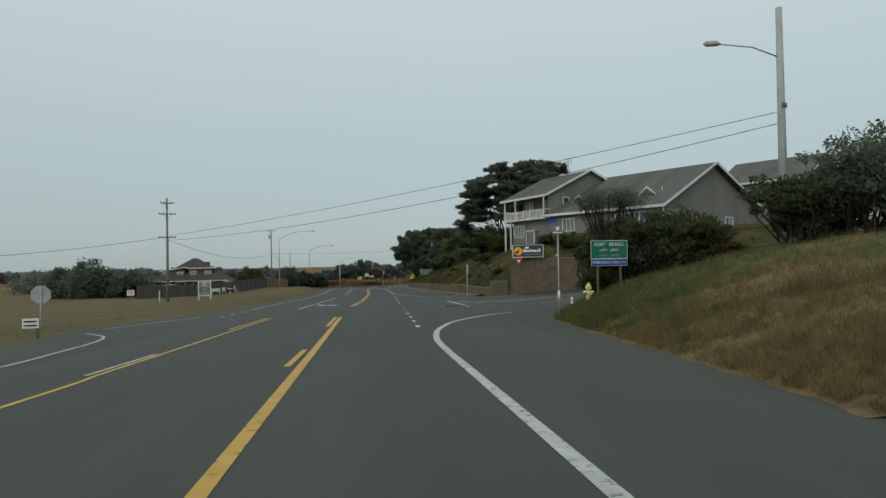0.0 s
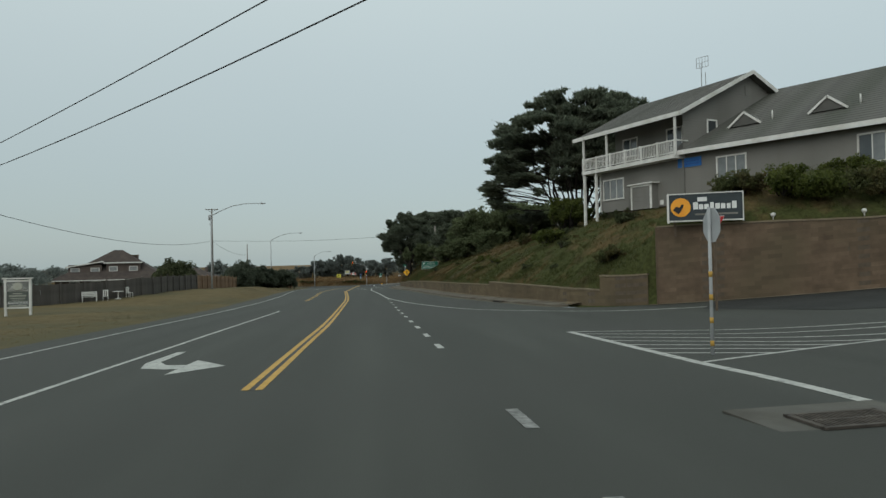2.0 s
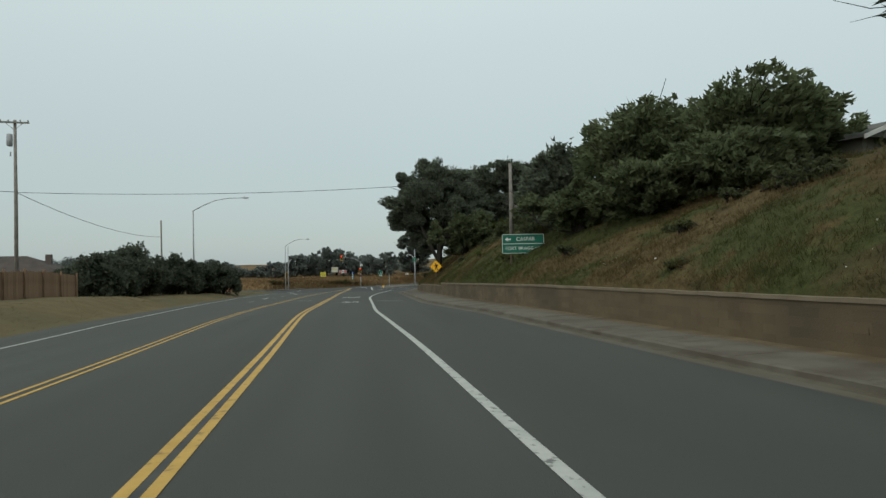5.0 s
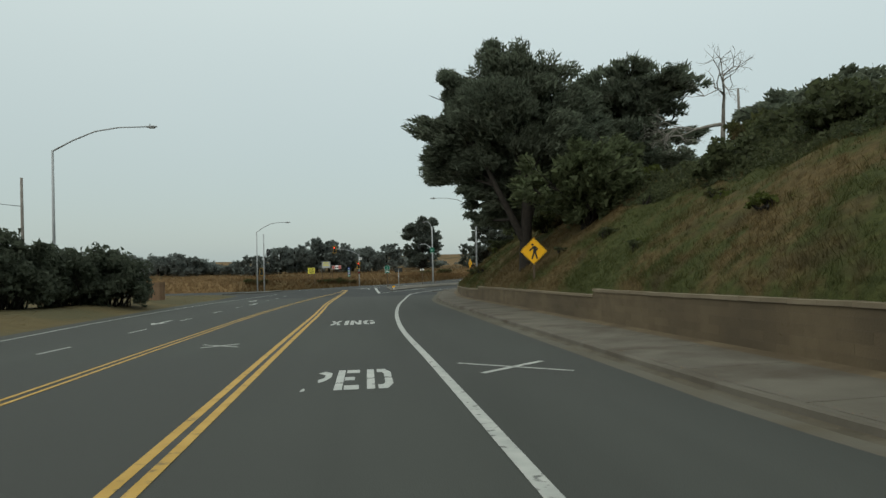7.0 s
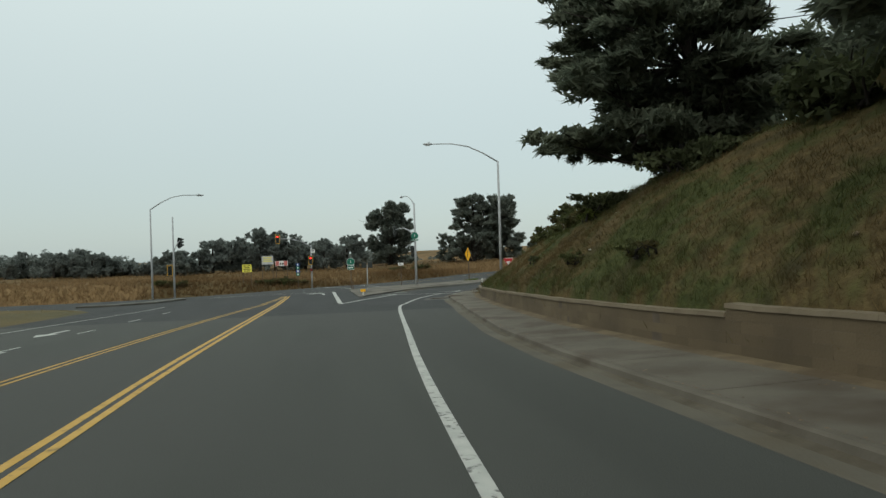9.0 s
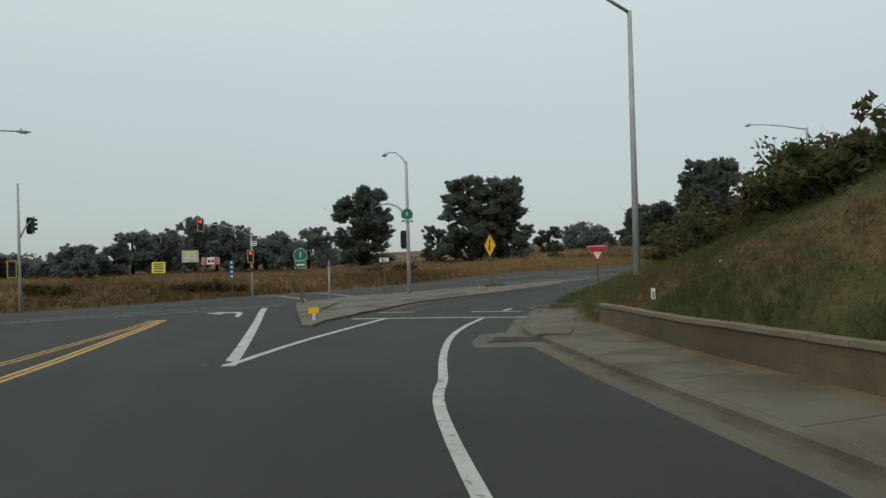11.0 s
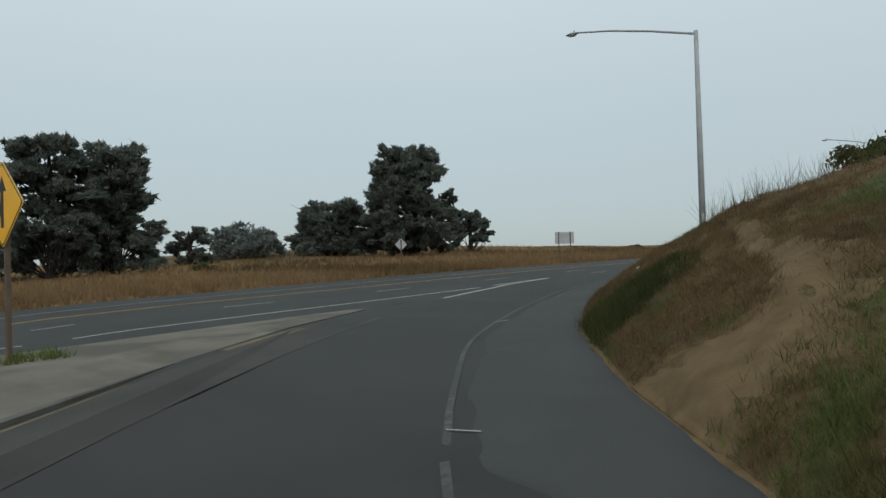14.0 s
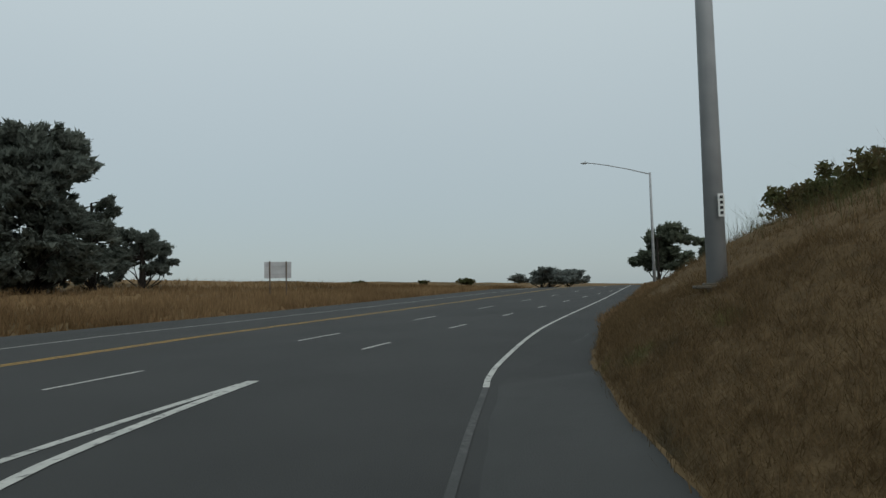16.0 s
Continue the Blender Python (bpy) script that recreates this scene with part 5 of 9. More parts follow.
def needles(root, clumps, leaf, size, density, rng, lump, subs, flat, long, centre, most=35000, core=5.0):
    """A crown of outward sprays, with broader cards deep inside that close it to the sky."""
    pts, size = thin(cluster(rng, clumps, density, lump, subs), size, most, rng)
    inner = np.concatenate([np.array(c[:3]) + np.clip(rng.normal(size=(max(6, int(c[3] * c[4] * core)), 3)), -1.4, 1.4) * np.array(c[3:]) * 0.42 for c in clumps])
    aim = pts - np.array(centre)
    aim /= np.linalg.norm(aim, axis=1)[:, None] + 1e-6
    aim[:, 2] = aim[:, 2] * 0.5 + 0.12
    allp = np.concatenate([pts, inner])
    sizes = np.concatenate([size * rng.uniform(0.6, 1.4, len(pts)), 0.34 * rng.uniform(0.6, 1.3, len(inner))])
    aims = np.concatenate([aim, rng.normal(size=(len(inner), 3))])
    ob = new("crown", leaves("crown", allp, sizes, rng, leaf, flat, np.concatenate([np.full(len(pts), long), np.full(len(inner), 1.5)])[:, None], aims))
    ob.parent = root
    return ob


def cluster(rng, clumps, density, lump=0.34, subs=16, fill=0.35):
    """Leaf places: each clump (x, y, z, rx, ry, rz) is broken into lumps over its surface, with gaps between."""
    out = []
    for cx, cy, cz, rx, ry, rz in clumps:
        area = (rx * ry + rx * rz + ry * rz) * 4.2
        k = max(5, int(subs * (0.7 + 0.6 * rng.random())))
        d = rng.normal(size=(k, 3))
        d /= np.linalg.norm(d, axis=1)[:, None]
        rad = np.where(rng.random(k) < fill, rng.uniform(0.2, 0.6, k), rng.uniform(0.72, 1.02, k))[:, None]
        cen = np.array([cx, cy, cz]) + d * rad * np.array([rx, ry, rz])
        per = max(12, int(area * density / k))
        for c in cen:
            m = int(per * rng.uniform(0.6, 1.4))
            e = rng.normal(size=(m, 3))
            e /= np.linalg.norm(e, axis=1)[:, None]
            r = lump * rng.uniform(0.65, 1.3)
            out.append(c + e * (rng.random((m, 1)) ** 0.45) * np.array([rx, ry, rz]) * r)
    return np.concatenate(out)


def limb(bm, a, b, r0, r1, rng, bend=0.12, sides=6, n=5):
    a, b = Vector(a), Vector(b)
    side = Vector((rng.normal(), rng.normal(), 0.4 * rng.normal())) * bend * (b - a).length
    pts = [a.lerp(b, t) + side * math.sin(t * math.pi) * (1 if t < 1 else 0) for t in np.linspace(0, 1, n)]
    tube(pts, [r0 + (r1 - r0) * t for t in np.linspace(0, 1, n)], sides, False, bm)
    return pts


def tree(name, x, y, z, trunk, clumps, leaf, size, density, label, seed, wood=bark, lump=0.34, subs=16, flat=0.0, limbs=True, category="tree", group="", long=3.0, most=35000, forks=(), core=5.0):
    """A trunk through given points (x, y, z, radius), limbs to the clumps and a crown of leaf cards, all from its foot."""
    rng = np.random.default_rng(seed)
    root = thing(name, pose(x, y, z), label, category, group)
    bm = bmesh.new()
    tube([p[:3] for p in trunk], [p[3] for p in trunk], 9, False, bm)
    for f in forks:
        tube([p[:3] for p in f], [p[3] for p in f], 8, False, bm)
    tops = [Vector(p[:3]) for p in tuple(trunk) + tuple(q for f in forks for q in f[1:])]
    if limbs:
        for cx, cy, cz, rx, ry, rz in clumps:
            low = [p for p in tops if p.z < cz] or tops[:1]
            start = min(low, key=lambda p: (p - Vector((cx, cy, cz - 1.5))).length)
            r = max(0.03, trunk[-1][3] * 0.9)
            mid = limb(bm, start, (cx, cy, cz), r, r * 0.35, rng)
            for q in range(3):
                e = rng.normal(size=3) * np.array([rx, ry, rz]) * 0.6
                limb(bm, mid[3], (cx + e[0], cy + e[1], cz + e[2]), r * 0.4, 0.015, rng, n=4, sides=5)
    part("trunk", bm, wood, root)
    top = trunk[-1]
    needles(root, clumps, leaf, size, density, rng, lump, subs, flat, long, (top[0] * 0.6, top[1] * 0.6, top[2] * 0.45), most, core)
    return root


def shrub(name, x, y, z, clumps, leaf, size, density, label, seed, category="shrub", group="", sub=12, most=16000):
    rng = np.random.default_rng(seed)
    root = thing(name, pose(x, y, z), label, category, group)
    bm = bmesh.new()
    for cx, cy, cz, rx, ry, rz in clumps:
        for k in range(3):
            limb(bm, (cx * 0.6 + rng.normal() * 0.15, cy * 0.6 + rng.normal() * 0.15, -0.15), (cx + rng.normal() * rx * 0.4, cy + rng.normal() * ry * 0.4, cz + rz * 0.3), 0.05, 0.015, rng, sides=4, n=3)
    tagged(part("stem", bm, bark, root), kind="stuff")
    pts = cluster(rng, clumps, density, 0.42, sub, 0.45)
    pts, size = thin(pts[pts[:, 2] > -0.3], size, most, rng)
    ob = new("foliage", leaves("foliage", pts, size * rng.uniform(0.6, 1.4, len(pts)), rng, leaf))
    ob.parent = root
    return root


# the wind-shaped cypresses beside the house


def windy_cypress(x, y, radius, low, high, pads_n, trunks, seed, most, label):
    """Many stems from one foot, bare below, under a broad layered crown whose outer skirt hangs low."""
    rng = np.random.default_rng(seed)
    pads = []
    for k in range(pads_n):
        a = rng.uniform(0, 2 * math.pi)
        R = radius * (1 - 0.27 * math.cos(a))
        q = rng.uniform(0.05, 1.0) ** 0.6
        hi, lo = low + high * math.sqrt(1 - 0.9 * q * q), low + 1.0 - (0.5 * low - 0.15 * low * math.cos(a)) * q ** 3
        r = R * q * rng.uniform(0.85, 1.04)
        pads.append((r * math.cos(a) + 1.0, r * math.sin(a), lo + (hi - lo) * rng.random() ** 0.8, rng.uniform(1.1, 2.0), rng.uniform(1.1, 2.0), rng.uniform(0.4, 0.85)))
    for k in range(pads_n // 9):
        a = math.pi + rng.uniform(-0.75, 0.75)
        r = radius * rng.uniform(1.02, 1.3)
        pads.append((r * math.cos(a) + 1.0, r * math.sin(a), low * rng.uniform(0.36, 1.15), rng.uniform(0.8, 1.4), rng.uniform(0.8, 1.4), rng.uniform(0.3, 0.55)))
    root = thing("cypress_tree", pose(x, y, gz(x, y) - 0.2), label, "tree")
    bm = bmesh.new()
    for k in range(trunks):
        a = 2 * math.pi * k / trunks + rng.uniform(-0.2, 0.2)
        lean, foot = rng.uniform(0.2, 0.7) * radius, rng.uniform(0.3, 1.1)
        limb(bm, (foot * math.cos(a), foot * math.sin(a), -0.4), (lean * math.cos(a), lean * math.sin(a), rng.uniform(0.95, 1.75) * low), rng.uniform(0.1, 0.2), 0.06, rng, 0.1, 8, 7)
    for p in pads:
        f = rng.uniform(0.3, 0.5)
        limb(bm, (p[0] * f, p[1] * f, p[2] * rng.uniform(0.55, 0.8)), (p[0], p[1], p[2]), 0.06, 0.02, rng, 0.08, 5, 5)
        for q in range(4):
            limb(bm, (p[0] * 0.75, p[1] * 0.75, p[2] - 0.2), (p[0] * 1.03 + rng.normal() * 0.9, p[1] * 1.03 + rng.normal() * 0.9, p[2] + rng.normal() * 0.35), 0.028, 0.008, rng, 0.08, 4, 4)
    part("trunk", bm, bark, root)
    needles(root, pads, cypress_leaf, 0.10, 105, rng, 0.38, 16, 0.2, 3.2, (0, 0, 4.0), most, 0.8)
    return root


windy_cypress(20.6, 113.4, 8.4, 6.0, 8.6, 165, 16, 5, 115000, "dark wind-shaped cypress with many bare limbs below a layered crown")
windy_cypress(26.4, 117.6, 5.6, 5.8, 9.2, 75, 9, 6, 42000, "tall dark cypress with bare stems behind the house corner")

# the big pine over the block wall
tree("pine_tree", 4.85, 174.6, gz(4.85, 174.6) - 0.3,
     ((0.05, 0, -0.3, 0.5), (0.05, 0, 0.3, 0.4), (0.05, 0.1, 1.2, 0.34), (0.15, 0.2, 2.6, 0.31), (0.25, 0.3, 4.6, 0.26), (-0.3, 0.6, 7.4, 0.19), (-0.5, 0.8, 10.2, 0.1)),
     [(0.92 * x + 0.92, y + 0.6, 0.95 * z + 0.35, 0.92 * a, 0.92 * b, 0.92 * c) for x, y, z, a, b, c in (
      (-1.9, 0.6, 11.7, 2.1, 2.0, 1.6), (-4.2, 1.0, 10.4, 2.0, 2.0, 1.5), (0.6, 0.3, 11.0, 2.1, 2.0, 1.6), (-5.3, 1.6, 8.3, 2.0, 2.1, 1.5), (-2.6, -0.8, 9.0, 2.5, 2.2, 1.8),
      (1.8, 1.0, 8.8, 2.4, 2.4, 1.8), (-5.4, 2.6, 6.4, 1.9, 2.0, 1.3), (-3.0, 1.6, 6.6, 2.5, 2.4, 1.8), (0.4, -1.4, 6.9, 2.4, 2.2, 1.7), (3.0, 0.6, 6.4, 2.3, 2.2, 1.6),
      (-2.7, 2.0, 4.3, 1.9, 1.9, 1.1), (1.8, 2.0, 4.6, 2.0, 2.0, 1.3), (-1.2, 2.4, 4.9, 2.3, 2.2, 1.5), (3.6, 2.4, 8.2, 1.8, 1.8, 1.3), (-2.0, 2.8, 3.0, 1.6, 1.6, 0.9), (-0.6, 1.0, 9.8, 2.2, 2.2, 1.6), (-4.4, 1.8, 6.8, 2.2, 2.2, 1.6))],
     pine_leaf, 0.085, 260, "large dark pine leaning over the wall, dense clumped crown", 11, lump=0.33, subs=30, long=3.6, most=130000,
     forks=(((0.05, 0.1, 1.5, 0.22), (-0.6, 0.25, 2.9, 0.2), (-1.5, 0.5, 4.8, 0.16), (-2.4, 0.6, 7.0, 0.08)), ((0.15, 0.2, 2.4, 0.2), (0.8, 0.6, 4.2, 0.16), (1.3, 0.9, 7.2, 0.08))))
# layered cypresses on the bank above the junction
for cx, cy, h0, h1, spread, seed in ((11.3, 196.2, 1.0, 11.5, 5.5, 17), (15.0, 184.5, 1.2, 8.6, 5.2, 27)):
    rng = np.random.default_rng(seed)
    zb = gz(cx, cy) - 0.2
    pads = []
    for k in range(92):
        h = rng.random()
        a = rng.uniform(0, 2 * math.pi)
        r = (spread - 0.16 * spread * h) * rng.uniform(0.3, 1.0) * (0.74 + 0.26 * min(1.0, 3 * h))
        pads.append((r * math.cos(a) - 0.4, r * math.sin(a), h0 + (h1 - h0) * h - 0.10 * r, rng.uniform(1.2, 2.0), rng.uniform(1.2, 2.0), rng.uniform(0.45, 0.75)))
    tree("cypress_tree", cx, cy, zb, ((0, 0, 0, 0.45), (0.3, 0, h1 * 0.35, 0.34), (0.1, 0.3, h1 * 0.65, 0.24), (0, 0.2, h1 * 0.95, 0.1)), pads, cypress_leaf, 0.085, 150,
         "dark spreading cypress with layered branches on the bank", seed + 1, lump=0.34, subs=15, flat=0.3, long=3.6, most=95000 if seed == 17 else 40000, core=1.0)
for i, (x, y, top, r, leaf) in enumerate(((20.0, 138.5, 8.6, 4.0, bank_leaf), (14.8, 139.5, 8.0, 3.6, bank_leaf), (12.2, 137.0, 6.8, 3.0, bank_leaf), (17.2, 136.0, 8.2, 3.6, bank_leaf), (23.0, 139.5, 8.6, 3.4, bank_leaf), (9.8, 142.0, 5.8, 2.6, cypress_leaf), (10.6, 131.5, 3.4, 2.3, bank_leaf), (12.8, 128.6, 4.2, 2.4, bank_leaf), (8.6, 136.0, 2.2, 2.0, bank_leaf), (19.5, 171, 4.6, 3.2, cypress_leaf), (7.4, 171.8, 3.9, 2.2, bank_leaf),
                                         (24, 172, 6.6, 3.6, cypress_leaf), (30, 158, 9.6, 4.5, cypress_leaf), (23, 200, 9.0, 4.0, cypress_leaf))):
    z = gz(x, y)
    h = max(3.0, top - z)
    rg = np.random.default_rng(40 + i)
    cl = [(rg.normal() * r * 0.45, rg.normal() * r * 0.45, h * rg.uniform(0.32, 0.76), r * rg.uniform(0.4, 0.62), r * rg.uniform(0.4, 0.62), h * rg.uniform(0.2, 0.3)) for _ in range(22)]
    tree("bank_tree", x, y, z - 0.2, ((0, 0, 0, 0.28), (0.1, 0, h * 0.45, 0.2), (0.2, 0.1, h * 0.8, 0.08)), cl, leaf, 0.13, 110, "rounded dark evergreen tree on the bank", 60 + i, group="bank trees", subs=18, long=1.6, most=16000)
x, y = 16.7, 119.6
tree("small_tree", x, y, gz(x, y) - 0.1, ((0, 0, 0, 0.14), (0.1, 0, 0.9, 0.11), (0.2, 0, 1.7, 0.07)), [(-1.3, 0, 2.3, 1.2, 1.1, 0.6), (0.2, 0.3, 2.7, 1.3, 1.2, 0.7), (1.5, 0, 2.3, 1.1, 1.1, 0.55), (0, 0.4, 2.2, 1.3, 1.2, 0.5)],
     cypress_leaf, 0.12, 150, "small flat-topped evergreen tree on the bank top", 71, subs=12)
# bare tree
rng = np.random.default_rng(23)
bt = thing("bare_tree", pose(17.3, 176.3, gz(17.3, 176.3) - 0.3), "nearly leafless pale-barked tree behind the pines", "tree")
bm = bmesh.new()


def fork(p, d, length, r, level):
    q = p + d * length
    tube([p, p.lerp(q, 0.5) + Vector(rng.normal(size=3)) * length * 0.04, q], [r, r * 0.85, r * 0.7], 6 if level < 2 else 4, False, bm)
    if level < 6:
        for _ in range(3 if level in (1, 2, 3) else 2):
            e = (d + Vector(rng.normal(size=3)) * 0.6 + Vector((0, 0, 0.05))).normalized()
            fork(q, e, length * rng.uniform(0.62, 0.8), r * 0.58, level + 1)


fork(Vector((0, 0, 0)), Vector((0.08, 0, 1)), 2.5, 0.2, 0)
part("trunk", bm, pale_bark, bt)

# trees of the field
FIELD = ((68.6, 302, 11.3, 7.0, 76, 3, 60000), (62.2, 310, 3.9, 6.4, 36, 4, 30000), (84.6, 306, 3.2, 4.0, 26, 5, 24000), (26.8, 305, 8.8, 5.4, 48, 6, 36000), (32.6, 306, 8.4, 5.6, 50, 7, 36000), (11.6, 325, 8.8, 7.0, 46, 8, 32000), (23, 312, 0.8, 4.5, 14, 9, 14000), (43, 312, 0.2, 3.8, 12, 10, 12000), (76.5, 304, 6.0, 3.6, 24, 12, 26000))
for x, y, top, r, n, seed, most in FIELD:
    z = gz(x, y)
    h = top - z
    rg = np.random.default_rng(seed)
    cl = []
    n = int(n * 1.6)
    for k in range(n):
        t = (k + 0.5) / n
        full = (1.0 - 0.42 * t ** 1.6) if h > 9 else 0.98 * math.sin(math.pi * (0.3 + 0.55 * t))
        w = r * full * rg.uniform(0.1, 0.85) ** 0.7
        a = rg.uniform(0, 6.28)
        q = r * rg.uniform(0.15, 0.25)
        low = 0.3 if seed == 5 else 0.08
        cl.append((w * math.cos(a), w * math.sin(a), h * (low + (0.93 - low) * t), q, q, q * 0.72))
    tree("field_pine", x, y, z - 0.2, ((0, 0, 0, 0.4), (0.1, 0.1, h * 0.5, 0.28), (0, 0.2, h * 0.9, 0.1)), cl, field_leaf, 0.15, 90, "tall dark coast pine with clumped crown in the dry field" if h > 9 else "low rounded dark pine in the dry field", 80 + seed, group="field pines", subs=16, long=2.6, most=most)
rg = np.random.default_rng(301)
FAR = [(-71, 330, -2.2, 4.2), (-65, 326, -1.7, 4.0), (-57.1, 318, -1.5, 3.8), (-52.9, 318, -1.1, 3.4), (-48.7, 314, -1.8, 3.0), (-46.6, 318, -3.6, 2.4), (-44.5, 322, -4.2, 2.4), (-39.4, 320, -4.6, 2.6), (-36.4, 318, -3.4, 2.4),
       (-31.2, 306, -1.7, 2.6), (-28.0, 312, -2.4, 2.8), (-25.8, 314, 0.4, 3.0), (-22.6, 318, 0.6, 3.4), (-19.6, 322, -0.3, 3.0), (-16.7, 316, 2.8, 3.2), (-13.8, 320, 1.9, 3.2), (-10.8, 318, 1.0, 3.0), (-7.6, 324, -0.6, 3.2), (-3.4, 318, -0.4, 3.2), (1.5, 320, 0.6, 3.4),
       (-80, 332, -1.6, 5), (-92, 345, 0.0, 6), (-108, 350, 0.2, 7), (-125, 345, -0.4, 7), (-142, 350, -0.8, 8), (52, 316, -0.4, 4.5)]
for i, (x, y, top, r) in enumerate(FAR):
    z = gz(x, y)
    r = 1.25 * r
    h = max(1.6, top + 0.6 - z)
    cl = []
    for k in range(34):
        t = (k + 0.5) / 34
        w = r * math.sin(math.pi * (0.22 + 0.62 * t)) * rg.uniform(0.15, 1.0) ** 0.6
        a = rg.uniform(0, 6.28)
        q = r * rg.uniform(0.2, 0.34)
        cl.append((w * math.cos(a), w * math.sin(a), h * (0.12 + 0.8 * t), q, q, q * 0.75))
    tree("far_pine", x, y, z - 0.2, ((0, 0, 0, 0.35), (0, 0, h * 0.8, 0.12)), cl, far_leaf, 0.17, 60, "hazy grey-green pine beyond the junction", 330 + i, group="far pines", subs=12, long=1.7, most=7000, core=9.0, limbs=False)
# low dark scrub on the field's foot bank
rg = np.random.default_rng(316)
for i, (x, y, r) in enumerate(((-11.3, 275.2, 1.1), (-9.6, 275.4, 1.4), (-8.1, 275.0, 1.2), (-6.9, 274.6, 0.9), (-12.8, 276.0, 0.8), (-24.5, 276.5, 1.2), (-27.0, 277.0, 1.4), (9.5, 292, 1.4), (14.0, 293, 1.5), (38, 296, 1.2), (172, 300, 2.2), (147, 300, 1.2), (122, 300, 1.3))):
    cl = [(rg.uniform(-0.9, 0.9) * r, rg.uniform(-0.5, 0.5) * r, r * rg.uniform(0.1, 0.5), r * rg.uniform(0.4, 0.6), r * rg.uniform(0.4, 0.6), r * rg.uniform(0.25, 0.4)) for _ in range(9)]
    shrub("field_scrub", x, y, gz(x, y) - 0.05, cl, bramble_leaf, 0.11, 130, "low dark green scrub in the dry field", 340 + i, "shrub", "field scrub", 10, 4000)
# the woods that close the distance: a ragged belt whose tops rise and fall
rg = np.random.default_rng(1400)
cl = []
for k in range(190):
    x = -330 + 1.9 * k + rg.normal() * 1.2
    y = 338 + rg.uniform(-5, 16)
    z = gz(x, y)
    top = float(np.interp(x, (-330, -140, -100, -74, -62, -50, -47, -40, -36, -30, -27, -19, -14, -8, 0, 6, 12), (-1, -1, -1.2, -2.6, -2.0, -2.4, -4.6, -5.0, -4.2, -3.4, -0.4, -0.2, 1.6, 0.0, -1.2, -1.2, -4.5)))
    r = rg.uniform(1.6, 2.8)
    cl.append((x, y, top + 0.5 - r * 0.7 + rg.normal() * 0.35, r, r, r * 0.7))
    cl.append((x + rg.normal(), y, (top + z) / 2 - 0.6, 2.4, 2.4, max(0.8, (top - z) * 0.35)))
pts = cluster(rg, cl, 4.6, 0.4, 12, 0.5)
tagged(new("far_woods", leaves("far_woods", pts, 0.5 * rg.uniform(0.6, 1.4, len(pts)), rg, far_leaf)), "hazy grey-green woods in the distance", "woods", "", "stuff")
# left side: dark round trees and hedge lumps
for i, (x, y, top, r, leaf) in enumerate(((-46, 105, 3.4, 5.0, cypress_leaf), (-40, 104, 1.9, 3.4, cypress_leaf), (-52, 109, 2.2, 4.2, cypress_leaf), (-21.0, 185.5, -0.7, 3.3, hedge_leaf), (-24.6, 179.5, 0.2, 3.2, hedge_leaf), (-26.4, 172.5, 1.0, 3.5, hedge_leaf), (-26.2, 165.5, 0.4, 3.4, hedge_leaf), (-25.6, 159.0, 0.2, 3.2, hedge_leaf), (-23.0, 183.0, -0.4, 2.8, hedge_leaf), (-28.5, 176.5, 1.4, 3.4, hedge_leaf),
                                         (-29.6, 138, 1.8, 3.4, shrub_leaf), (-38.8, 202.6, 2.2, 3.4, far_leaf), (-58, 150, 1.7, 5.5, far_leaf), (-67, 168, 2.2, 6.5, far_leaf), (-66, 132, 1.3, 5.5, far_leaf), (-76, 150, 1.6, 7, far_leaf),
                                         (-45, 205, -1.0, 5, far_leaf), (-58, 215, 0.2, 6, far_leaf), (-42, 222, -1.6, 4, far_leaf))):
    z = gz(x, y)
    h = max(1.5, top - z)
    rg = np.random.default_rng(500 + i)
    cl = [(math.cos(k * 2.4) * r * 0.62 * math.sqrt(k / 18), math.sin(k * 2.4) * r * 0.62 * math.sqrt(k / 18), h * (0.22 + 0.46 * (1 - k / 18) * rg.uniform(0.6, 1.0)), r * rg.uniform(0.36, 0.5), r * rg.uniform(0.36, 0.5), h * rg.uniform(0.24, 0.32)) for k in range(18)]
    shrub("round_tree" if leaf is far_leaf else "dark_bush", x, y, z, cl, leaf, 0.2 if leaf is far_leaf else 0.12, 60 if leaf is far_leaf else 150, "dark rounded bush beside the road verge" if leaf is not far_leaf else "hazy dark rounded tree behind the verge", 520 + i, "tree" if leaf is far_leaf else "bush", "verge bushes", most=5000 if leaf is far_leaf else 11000)
